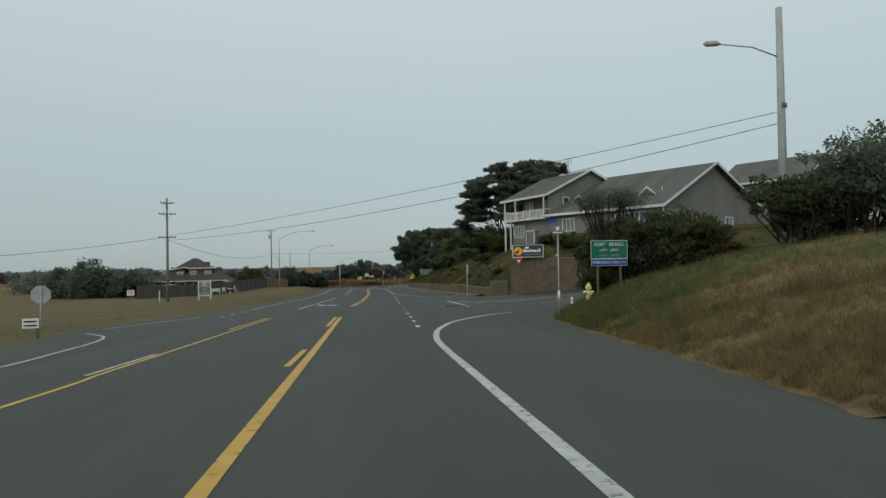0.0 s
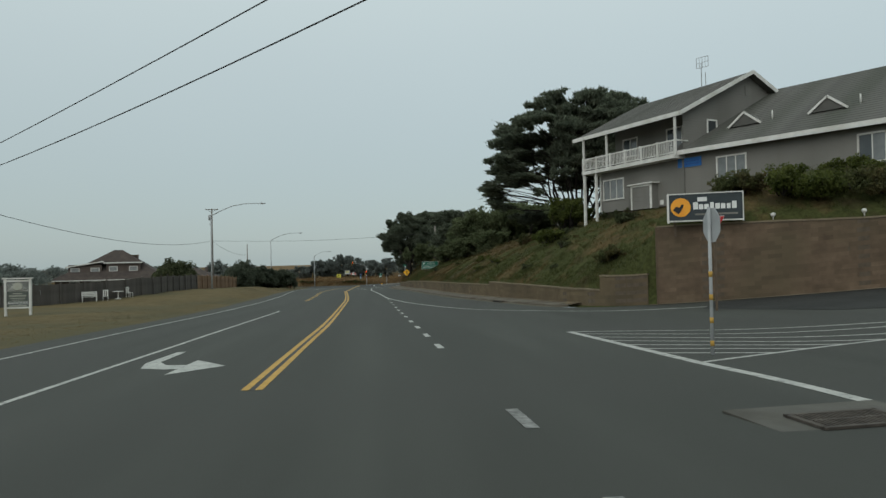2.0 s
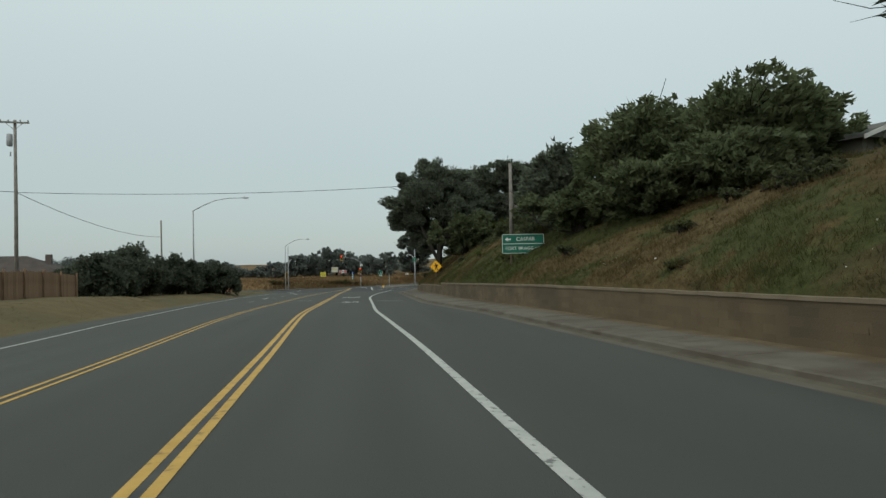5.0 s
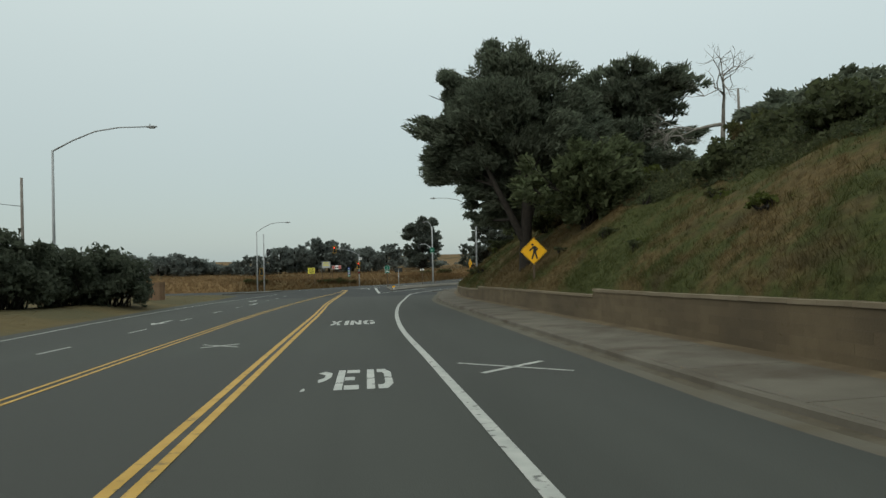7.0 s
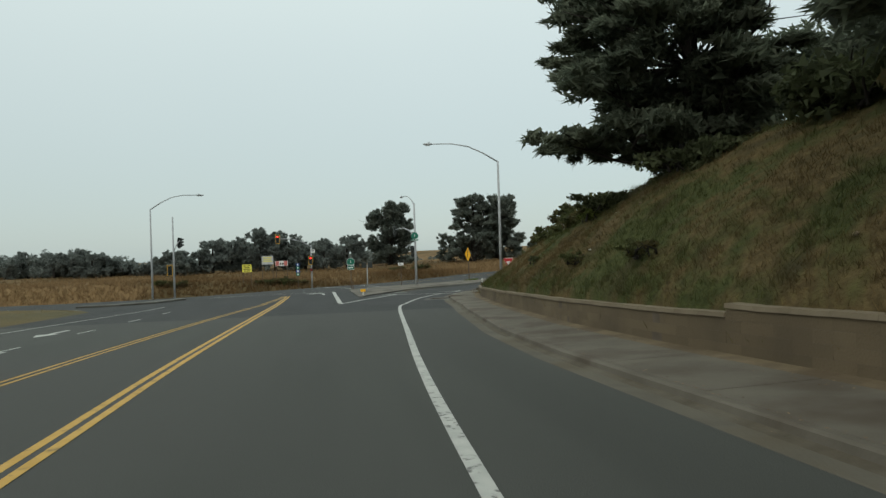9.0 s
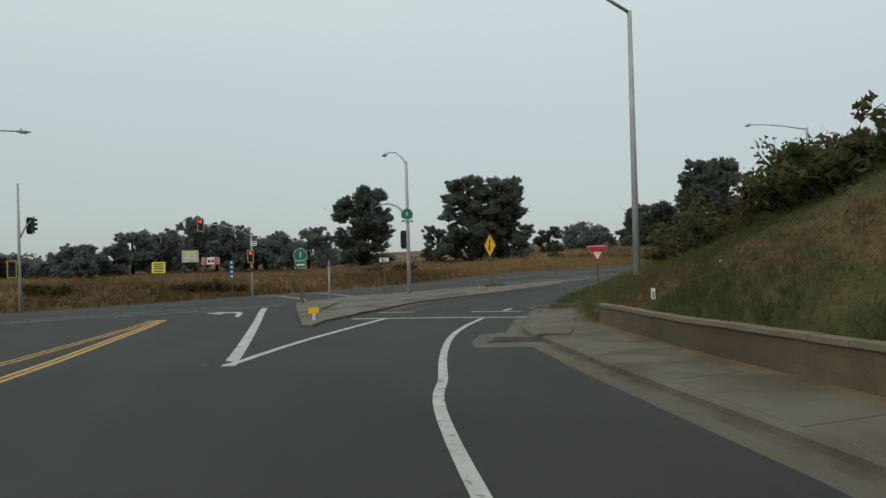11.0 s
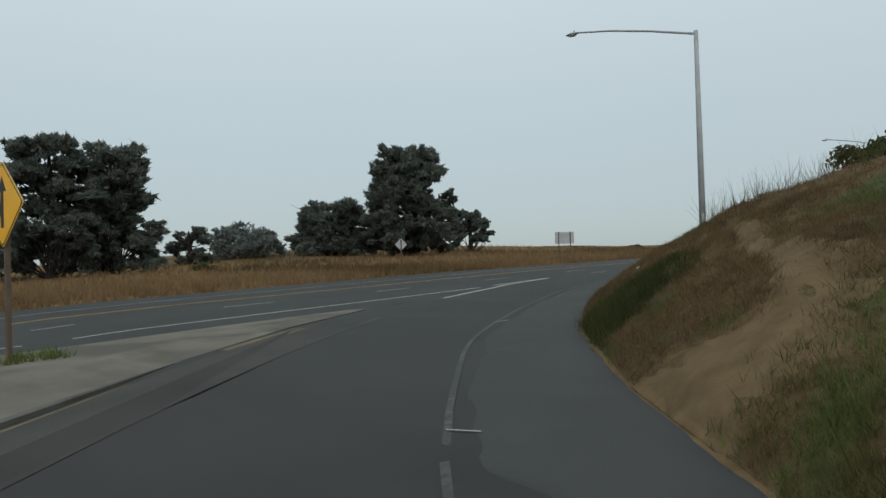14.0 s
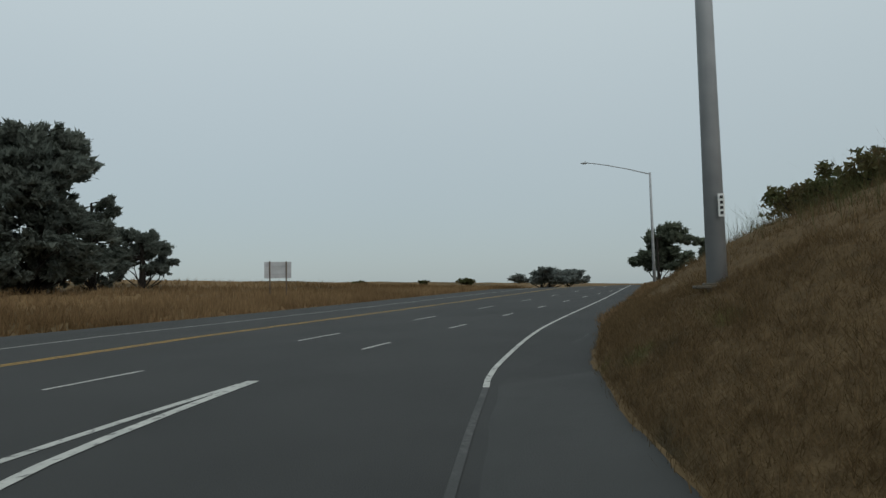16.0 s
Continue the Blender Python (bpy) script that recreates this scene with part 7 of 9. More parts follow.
def window(parent, m, w, h, panes, material=None, name="window"):
    """A window in x and z facing -y, its middle at the origin of m."""
    win = part(name, boxes((0, 0, h / 2 + 0.05, w + 0.2, 0.07, 0.1), (0, 0, -h / 2 - 0.05, w + 0.24, 0.1, 0.1), (-w / 2 - 0.05, 0, 0, 0.1, 0.07, h), (w / 2 + 0.05, 0, 0, 0.1, 0.07, h)), trim_white, parent, "white framed window", m)
    for i in range(panes):
        part("pane", boxes((-w / 2 + (i + 0.5) * w / panes, 0.02, 0, w / panes - 0.05, 0.02, h - 0.04)), material or (glass_mid if i % 3 == 1 else glass_dark), win)
        if i:
            part("mullion", boxes((-w / 2 + i * w / panes, -0.002, 0, 0.06, 0.05, h)), trim_white, win)
    return win


Z_B = 2.0
# front wing with the long roof: walls
clapboards(wall_slab("wall", -18.0, -0.03, 0.02, 0.25, Z_B, 7.45), pose(-18.0, 0, 0), 18.0, Z_B, 7.45)
end = part("wall", plate([(0.03, Z_B), (18.77, Z_B), (18.77, 7.3), (9.4, 12.25), (0.03, 7.3)], 0.2, y0=0.01), siding, house, m=pose(0, 0, 0, 0, 0, 90))
clapboards(end, pose(0, 0, 0, 0, 0, 90), 18.8, Z_B, 12.3, top=lambda z: (max(0, (z - 7.3) * 1.86), 18.8 - max(0, (z - 7.3) * 1.86)))
wall_slab("wall", -18, -0.2, 18.55, 18.75, Z_B, 7.4)


def roof_side(name, x0, x1, ya, za, yb, zb, material, thick=0.16):
    """A sloping roof plane from the eave (ya, za) to the ridge (yb, zb), with courses of shingles."""
    bm = bmesh.new()
    a = [bm.verts.new(q) for q in ((x0, ya, za - thick), (x1, ya, za - thick), (x1, yb, zb - thick), (x0, yb, zb - thick), (x0, ya, za), (x1, ya, za), (x1, yb, zb), (x0, yb, zb))]
    for f in ((3, 2, 1, 0), (4, 5, 6, 7), (0, 1, 5, 4), (1, 2, 6, 5), (2, 3, 7, 6), (3, 0, 4, 7)):
        bm.faces.new([a[i] for i in f])
    bmesh.ops.recalc_face_normals(bm, faces=bm.faces)
    root = part(name, bm, material, house)
    n = 26
    dy, dz = (yb - ya) / n, (zb - za) / n
    course = mesh_of("shingle_course", [(x0, 0, 0.004), (x1, 0, 0.004), (x0, 0, 0.03), (x1, 0, 0.03), (x1, dy, dz + 0.006), (x0, dy, dz + 0.006)], [(0, 1, 3, 2), (2, 3, 4, 5)], material)
    for i in range(n):
        ob = new("shingle_course", course)
        ob.parent = root
        ob.location = (0, ya + dy * i, za + dz * i)
    return root


roof_side("roof", -18.2, 0.7, -0.65, 7.38, 9.4, 12.65, shingle)
roof_side("roof", -18.2, 0.7, 19.45, 7.38, 9.4, 12.65, shingle)
part("fascia", boxes((-8.75, -0.68, 7.32, 18.9, 0.05, 0.3)), trim_white, house, "white eave board")
for s, y1 in ((1, -0.7), (-1, 19.5)):
    a, b = Vector((0.72, y1, 7.3)), Vector((0.72, 9.4, 12.6))
    part("barge_board", boxes((0, 0, 0, 0.05, (b - a).length, 0.28)), trim_white, house, "white gable board", Matrix.Translation((a + b) / 2) @ Matrix.Rotation(math.atan2(b.z - a.z, b.y - a.y) if s > 0 else math.pi - math.atan2(b.z - a.z, a.y - b.y), 4, "X"))
part("corner_board", boxes((0.03, -0.03, 4.7, 0.22, 0.22, 5.3)), trim_white, house, "white corner board")
# windows of the front wing
window(house, pose(-3.4, -0.04, 6.05), 6.0, 1.5, 9)
window(house, pose(-14.0, -0.04, 5.95), 1.9, 1.45, 3, glass_mid)
window(house, pose(0.05, 3.3, 5.75, 0, 0, 90), 5.4, 1.35, 7)
window(house, pose(0.05, 12.6, 5.6, 0, 0, 90), 1.4, 1.4, 2)
# false dormers on the long roof
for dx in (-14.2, -8.9, -3.6):
    d = part("dormer", plate([(-1.05, 0), (1.05, 0), (0, 0.82)], 1.9), shingle, house, "small false dormer", pose(dx, 2.1, 8.95))
    for s in (-1, 1):
        part("dormer_board", boxes((s * 0.56, -0.05, 0.42, 1.5, 0.08, 0.13)), trim_white, d, "white dormer board", Matrix.Translation((s * 0.56, 0, 0.42)) @ Matrix.Rotation(s * 0.66, 4, "Y") @ Matrix.Translation((-s * 0.56, 0, -0.42)))
    part("roof_vent", tube([(1.6, 0.6, 0.1), (1.6, 0.6, 0.75)], 0.05, 6), trim_white, d)
# rear wing, two storeys, with the balcony; it bends a little away from the front wing
before = set(house.children)
low = wall_slab("wall", -26.4, -17.0, -0.24, 0.0, 3.8, 7.0)
clapboards(low, pose(-26.4, -0.26, 0), 9.4, 3.82, 7.0)
wall_slab("foundation", -26.3, -17.0, -0.12, 0.1, 0.8, 3.8, siding_brown)
side = wall_slab("wall", -26.4, -26.2, 0.02, 12.7, 0.8, 7.0)
clapboards(side, pose(-26.42, 12.7, 0, 0, 0, -90), 12.9, 3.82, 7.0)
high = wall_slab("wall", -26.4, -17.0, 1.36, 1.6, 7.1, 10.5)
clapboards(high, pose(-26.4, 1.345, 0), 9.4, 7.2, 10.4)
wall_slab("wall", -26.4, -26.2, 1.62, 12.6, 7.1, 10.3)
part("corner_board", boxes((-26.38, -0.28, 5.4, 0.16, 0.12, 3.2)), trim_white, house, "white corner board")
part("wall_vent", boxes((-19.25, -0.3, 4.1, 0.34, 0.05, 0.34), (-19.25, -0.33, 4.1, 0.24, 0.02, 0.24)), trim_white, house, "small white wall vent")
gable = part("wall", plate([(1.7, 1.6), (13.0, 1.6), (13.0, 10.2), (6.5, 13.35), (0.03, 10.2), (1.7, 10.15)], 0.2, y0=0.02), siding, house, m=pose(-17.0, -0.3, 0, 0, 0, 90))
clapboards(gable, pose(-17.0, -0.3, 0, 0, 0, 90), 13.0, 6.0, 13.4, top=lambda z: (max(0, (z - 10.2) * 2.05), 13.0 - max(0, (z - 10.2) * 2.05)))
roof_side("roof", -29.0, -16.4, -1.1, 10.0, 6.2, 13.55, shingle)
roof_side("roof", -29.0, -16.4, 13.5, 10.0, 6.2, 13.55, shingle)
part("fascia", boxes((-22.7, -1.13, 9.95, 12.6, 0.05, 0.3)), trim_white, house, "white eave board")
for s, y1 in ((1, -1.15), (-1, 13.55)):
    a, b = Vector((-16.38, y1, 9.92)), Vector((-16.38, 6.2, 13.5))
    part("barge_board", boxes((0, 0, 0, 0.05, (b - a).length, 0.28)), trim_white, house, "white gable board", Matrix.Translation((a + b) / 2) @ Matrix.Rotation(math.atan2(b.z - a.z, b.y - a.y) if s > 0 else math.pi - math.atan2(b.z - a.z, a.y - b.y), 4, "X"))
window(house, pose(-16.95, 2.5, 9.0, 0, 0, 90), 0.8, 1.5, 1)
part("gable_vent", boxes((-16.96, 6.2, 12.2, 0.06, 0.5, 0.7)), siding, house)
deck = part("balcony", boxes((-22.35, 0.1, 7.1, 10.8, 2.5, 0.28)), trim_white, house, "white balcony with slatted railing")
part("rail", boxes((-22.35, -1.05, 8.2, 10.8, 0.09, 0.09), (-22.35, -1.05, 7.36, 10.8, 0.06, 0.06)), trim_white, deck)
part("rail", boxes((-16.95, -0.5, 8.2, 0.09, 1.2, 0.09), (-27.7, 0.1, 8.2, 0.09, 2.3, 0.09)), trim_white, deck)
for i in range(7):
    part("post", boxes((-27.7 + i * 1.79, -1.05, 7.72, 0.12, 0.12, 1.15)), trim_white, deck)
for i in range(61):
    part("baluster", boxes((-27.55 + i * 0.174, -1.05, 7.76, 0.045, 0.045, 0.85)), trim_white, deck)
for px, py, za in ((-27.65, -1.0, 10.0), (-17.0, -1.0, 10.0), (-24.6, -1.0, 10.0)):
    part("porch_post", boxes((px, py, (za + 7.2) / 2, 0.14, 0.14, za - 7.2)), trim_white, house)
for px, py in ((-27.6, -1.0), (-26.1, -0.95), (-27.5, 1.1)):
    part("porch_post", boxes((px, py, 4.6, 0.18, 0.18, 4.8)), trim_white, house)
window(house, pose(-24.75, -0.3, 5.55), 2.4, 1.45, 3, glass_mid)
window(house, pose(-24.5, 1.3, 8.9), 1.6, 1.3, 2)
window(house, pose(-19.5, 1.3, 8.6), 1.5, 1.9, 2)
porch = part("shed", boxes((-20.8, -0.55, 4.6, 2.3, 0.6, 1.8)), siding, house, "small side shed with white frame")
part("shed_roof", boxes((-20.8, -0.62, 5.56, 2.7, 0.85, 0.09)), trim_white, porch)
part("shed_frame", boxes((-21.88, -0.88, 4.6, 0.15, 0.06, 1.8), (-19.75, -0.88, 4.6, 0.2, 0.06, 1.8), (-20.8, -0.88, 5.43, 2.3, 0.06, 0.14)), trim_white, porch)
for k in range(5):
    part("shed_board", boxes((-20.85, -0.87, 3.85 + 0.31 * k, 1.9, 0.03, 0.29)), siding, porch)
bend = Matrix.Translation((-16.4, 2.2, 0)) @ Matrix.Rotation(radians(-11.0), 4, "Z") @ Matrix.Diagonal((0.94, 1, 1, 1)) @ Matrix.Translation((16.4, -2.2, 0))
for ob in [c for c in house.children if c not in before]:
    ob.matrix_basis = bend @ ob.matrix_basis
bz = thing("banner", pose(29, 71, 0, 0, 0, -58.6), "blue cloth banner with pale lines on the house wall", "banner")
part("cloth", boxes((-17.0, -0.08, 6.65, 1.8, 0.02, 0.62)), blue_banner, bz)
for k in range(2):
    part("bar", boxes((-17.0, -0.095, 6.72 - 0.2 * k, 1.5, 0.012, 0.05)), sign_blue, bz, "pale printed bar")
an = thing("roof_antenna", house.matrix_world @ pose(-19.8, 6.2, 13.3), "pale metal lattice antenna on the ridge", "antenna")
part("mast", boxes((0, 0, 0.9, 0.05, 0.05, 1.9), (0.35, 0, 0.5, 0.04, 0.04, 1.1)), galv, an)
part("grid_dish", boxes((0.1, 0, 2.3, 1.0, 0.03, 0.03), (0.1, 0, 1.5, 1.0, 0.03, 0.03), (-0.4, 0, 1.9, 0.03, 0.03, 0.85), (0.6, 0, 1.9, 0.03, 0.03, 0.85), (0.1, 0, 1.9, 0.03, 0.03, 0.8), (0.1, 0, 1.9, 1.0, 0.02, 0.02), (0.35, 0, 1.9, 0.02, 0.02, 0.8), (-0.15, 0, 1.9, 0.02, 0.02, 0.8)), galv, an)
# second house down the hill, roof and gable only above the bank
h2 = thing("small_house", pose(27, 141, gz(27, 141) - 0.5, 0, 0, -75), "low house with pale gable behind the bank", "house")
part("wall", boxes((0, 0, 0.6, 9, 7, 2.4)), siding, h2)
part("roof", plate([(-4.0, 1.75), (4.0, 1.75), (0, 3.1)], 10.0, y0=-5.0), shingle, h2, "", pose(0, 0, 0, 0, 0, 90))
part("barge_board", plate([(-4.1, 1.6), (-4.1, 1.85), (0, 3.3), (4.1, 1.85), (4.1, 1.6), (0, 3.05)], 0.06, y0=-5.1), trim_white, h2, "", pose(0, 0, 0, 0, 0, 90))

h3 = thing("grey_house", pose(51.6, 80.9, 0, 0, 0, -58.6), "grey-sided gabled house with white trim up the side street", "house")
zg = gz(55, 85) - 0.5
part("wall", plate([(0, zg), (10.0, zg), (10.0, 11.7), (5.0, 14.6), (0, 11.7)], 12.0, y0=-0.0), siding, h3, "", pose(0, 0, 0, 0, 0, 90))
for ya, yb in ((-0.5, 5.0), (10.5, 5.0)):
    part("roof", plate([(ya, 11.45), (ya, 11.6), (yb, 14.95), (yb, 14.75)], 12.8, y0=-0.5), shingle, h3, "grey shingle roof", pose(0, 0, 0, 0, 0, 90))
    part("barge_board", plate([(ya, 11.3), (ya, 11.6), (yb, 14.95), (yb, 14.65)], 0.06, y0=-0.57), trim_white, h3, "white gable board", pose(0, 0, 0, 0, 0, 90))
part("fascia", boxes((-5.9, -0.55, 11.42, 12.6, 0.06, 0.28)), trim_white, h3, "white eave board")
part("porch_roof", plate([(-3.2, 8.8), (-3.2, 9.0), (0, 10.8), (0, 10.6)], 13.0, y0=-1.0), shingle, h3, "low shingled side roof", pose(0, 0, 0, 0, 0, 90))
part("porch_wall", boxes((-6, -1.6, (zg + 8.8) / 2, 12, 2.6, 8.8 - zg)), siding, h3)
part("porch_fascia", boxes((-5.5, -3.22, 8.85, 13.0, 0.06, 0.26)), trim_white, h3, "white eave board")
window(h3, pose(0.06, 5.0, 11.5, 0, 0, 90), 1.4, 1.4, 2)

# ---- sign board above the brick wall ----
bs = thing("sign_board", pose(14.35, 72.2, 2.62, 0, 0, -26), "dark shop sign board with orange disc in white frame", "sign")
part("board", boxes((0, 0, 0, 3.3, 0.14, 1.25)), board_dark, bs)
part("frame", boxes((-1.68, -0.02, -0.05, 0.1, 0.2, 1.4), (0, -0.02, 0.65, 3.4, 0.18, 0.05), (0, -0.02, -0.66, 3.4, 0.18, 0.06), (1.68, -0.02, -0.05, 0.05, 0.2, 1.35)), trim_white, bs)
n = 24
part("disc", plate([(-1.1 + 0.46 * math.cos(2 * math.pi * k / n), 0.0 + 0.46 * math.sin(2 * math.pi * k / n)) for k in range(n)], 0.02, y0=-0.095), orange_disc, bs, "orange disc")
part("emblem", plate([(-1.45, -0.12), (-1.3, 0.05), (-1.15, 0.0), (-1.05, 0.15), (-0.95, 0.12), (-1.0, -0.02), (-1.1, -0.2), (-1.2, -0.32), (-1.35, -0.2)], 0.012, y0=-0.109), sign_black, bs, "dark plain emblem")
part("bar", boxes((-0.12, -0.09, 0.36, 0.42, 0.02, 0.2)), sign_white, bs, "white printed bar")
for k, (w, h) in enumerate(((0.22, 0.34), (0.2, 0.24), (0.2, 0.24), (0.16, 0.32), (0.2, 0.26), (0.2, 0.24), (0.16, 0.24), (0.2, 0.34))):
    part("bar", boxes((-0.42 + k * 0.245, -0.09, 0.0 + (h - 0.24) / 2, w, 0.02, h)), sign_white, bs, "white printed bar")
part("bar", boxes((0.5, -0.09, -0.36, 1.9, 0.02, 0.09)), siding, bs, "dim printed bar")
part("support", boxes((-1.4, 0.62, -0.6, 0.12, 0.12, 1.6), (1.4, 0.62, -0.6, 0.12, 0.12, 1.6), (-1.4, 0.34, -0.4, 0.08, 0.56, 0.08), (1.4, 0.34, -0.4, 0.08, 0.56, 0.08)), wood_post, bs)
for k, (x, y) in enumerate(((17.3, 71.4), (20.6, 69.7), (24.0, 68.6), (28.2, 67.3))):
    ld = thing("wall_light", pose(x, y, float(road_z(x, y)) + float(wall_h(y)) + 0.05), "small pale light on the wall top", "wall light", "wall lights")
    part("stem", tube([(0, 0, 0), (0, 0, 0.15)], 0.03, 6), trim_white, ld)
    part("globe", tube([(0, 0, 0.14), (0, 0, 0.2), (0, 0, 0.28), (0, 0, 0.33)], [0.06, 0.11, 0.11, 0.05], 8), trim_white, ld)

# ---- signs on posts ----


def sign(name, x, y, z, yaw, label, post=wood_post, post_w=0.09, offs=(0.0,), top=0.3, category="road sign", steel=False):
    """A sign whose panel middle is at (x, y, z), facing -y after yaw, with posts down to the ground."""
    root = thing(name, pose(x, y, z, 0, 0, yaw), label, category)
    for o in offs:
        w = root.matrix_world @ Vector((o, 0.07, 0))
        low = gz(w.x, w.y) - 0.3 - z
        if steel:
            part("post", tube([(o, 0.06, low), (o, 0.06, top)], post_w / 2, 8), post, root)
        else:
            part("post", boxes((o, 0.07, (low + top) / 2, post_w, post_w, top - low), bevel=0.008), post, root)
    return root


def diamond(s, r=0.06, n=3):
    out = []
    for k in range(4):
        a0 = 90 * k
        d = s * math.sqrt(0.5)
        cx, cz = (d - r * 1.414) * math.cos(radians(a0)), (d - r * 1.414) * math.sin(radians(a0))
        out += [(cx + r * math.cos(radians(a0 - 45 + 90 * i / n)), cz + r * math.sin(radians(a0 - 45 + 90 * i / n))) for i in range(n + 1)]
    return out


def framed(root, outline, inner, face, border):
    part("panel", plate(outline, 0.008, y0=0.004), sign_back, root, "bare metal back")
    part("border", plate(outline, 0.004), border, root)
    part("face", plate(inner, 0.004, y0=-0.004), face, root)


# city limit
s = sign("city_limit_sign", 10.0, 30.92, 1.96, 0, "green city limit sign above a blue emergency panel", offs=(-0.55, 0.55), top=0.5)
framed(s, [(a, b + 0.17) for a, b in rounded(1.76, 0.86, 0.05)], [(a, b + 0.17) for a, b in rounded(1.72, 0.82, 0.04)], sign_green, sign_white)
part("panel", plate([(a, b - 0.43) for a, b in rounded(1.74, 0.33, 0.03)], 0.012), sign_white, s)
part("face", plate([(a, b - 0.43) for a, b in rounded(1.71, 0.30, 0.03)], 0.004, y0=-0.004), sign_blue, s, "blue panel")
letters("lettering", "FORT   BRAGG", 0.215, sign_white, s, pose(0, -0.008, 0.41))
letters("lettering", "CITY   LIMIT", 0.17, sign_white, s, pose(0, -0.008, 0.14))
for k in range(2):
    part("bar", boxes((-0.25 + 0.55 * k, -0.008, -0.1, 0.4, 0.006, 0.07)), sign_green if False else siding, s, "dim printed bar")
letters("lettering", "EMERGENCY-CALL 911", 0.165, sign_white, s, pose(0, -0.008, -0.43), stretch=0.95)
# destinations
s = sign("destination_sign", 6.2, 139.0, -0.55, -6, "green destination sign with two white arrows", offs=(-0.7, 0.7), top=0.4)
framed(s, rounded(2.4, 1.1, 0.06), rounded(2.35, 1.05, 0.05), sign_green, sign_white)
part("border", boxes((0, -0.008, 0, 2.3, 0.004, 0.03)), sign_white, s)
letters("lettering", "CASPAR", 0.30, sign_white, s, pose(0.15, -0.01, 0.26))
letters("lettering", "FORT BRAGG", 0.27, sign_white, s, pose(-0.2, -0.01, -0.27))
for sx, z in ((-1, 0.26), (1, -0.27)):
    part("arrow", plate([(sx * (0.85 + a), z + b) for a, b in ((0.2, 0), (0.02, 0.12), (0.02, 0.04), (-0.15, 0.04), (-0.15, -0.04), (0.02, -0.04), (0.02, -0.12))], 0.004, y0=-0.011), sign_white, s)
# pedestrian warning: a plain upright figure mark
s = sign("crossing_sign", 4.07, 169.64, -2.13, -8, "yellow diamond crossing sign with a dark walking mark", top=0.55)
framed(s, diamond(0.914), diamond(0.85), sign_yellow, sign_black)
part("yellow_edge", plate(diamond(0.914), 0.002, y0=-0.003), sign_yellow, s)
part("line", plate(diamond(0.875), 0.002, y0=-0.0065), sign_black, s)
part("inner_face", plate(diamond(0.845), 0.002, y0=-0.009), sign_yellow, s)
part("mark", plate([(-0.06 + 0.055 * math.cos(k * 0.7854), 0.31 + 0.055 * math.sin(k * 0.7854)) for k in range(8)], 0.003, y0=-0.0125), sign_black, s)
for pts in (((-0.02, 0.25), (0.12, 0.23), (0.11, -0.06), (-0.03, -0.05)), ((-0.02, 0.25), (-0.22, 0.05), (-0.20, 0.0), (-0.15, 0.02), (0.0, 0.15)), ((0.11, 0.22), (0.21, 0.12), (0.15, 0.0), (0.1, 0.02), (0.13, 0.12)),
            ((-0.03, -0.05), (0.06, -0.05), (-0.06, -0.38), (-0.13, -0.38), (-0.08, -0.2)), ((0.03, -0.05), (0.11, -0.05), (0.15, -0.2), (0.2, -0.36), (0.13, -0.38), (0.07, -0.22))):
    part("mark", plate(pts, 0.003, y0=-0.0125), sign_black, s)
# merge warning
s = sign("merge_sign", 13.2, 248.2, -3.7, -77, "yellow diamond merge sign with a dark arrow", top=0.75)
framed(s, diamond(1.2), diamond(1.12), sign_yellow, sign_yellow)
part("line", plate(diamond(1.15), 0.002, y0=-0.007), sign_black, s)
part("inner_face", plate(diamond(1.11), 0.002, y0=-0.0095), sign_yellow, s)
part("arrow", plate([(0, 0.55), (-0.17, 0.25), (-0.06, 0.25), (-0.06, -0.45), (0.06, -0.45), (0.06, 0.25), (0.17, 0.25)], 0.003, y0=-0.013), sign_black, s)
part("arrow", plate([(-0.05, 0.12), (-0.24, -0.3), (-0.14, -0.34), (0.05, 0.05)], 0.003, y0=-0.0135), sign_black, s)


def yield_sign(x, y, z, w, yaw, label, words):
    s = sign("yield_sign", x, y, z, yaw, label, top=w * 0.3)
    h = w * 0.866
    tri = lambda k: [(-w / 2 * k, h * (k * 0.66 - 0.2)), (0, -h * (0.2 + 0.34 * k)), (w / 2 * k, h * (k * 0.66 - 0.2))]
    part("panel", plate(tri(1.0), 0.01), sign_white, s)
    part("face", plate(tri(0.95), 0.004, y0=-0.005), sign_red, s, "faded red face")
    part("inner_face", plate([(a * 1.0, b + 0.02) for a, b in tri(0.42)], 0.004, y0=-0.01), sign_white, s)
    if words:
        letters("lettering", "YIELD", 0.13 * w, sign_black, s, pose(0, -0.014, h * 0.005), stretch=0.9)
    return s


yield_sign(12.84, 229.4, -4.42, 0.95, -26, "faded red and white yield sign beside the ramp", True)
yield_sign(12.5, 67.75, 1.6, 0.8, -14, "red and white yield sign at the side street", False)
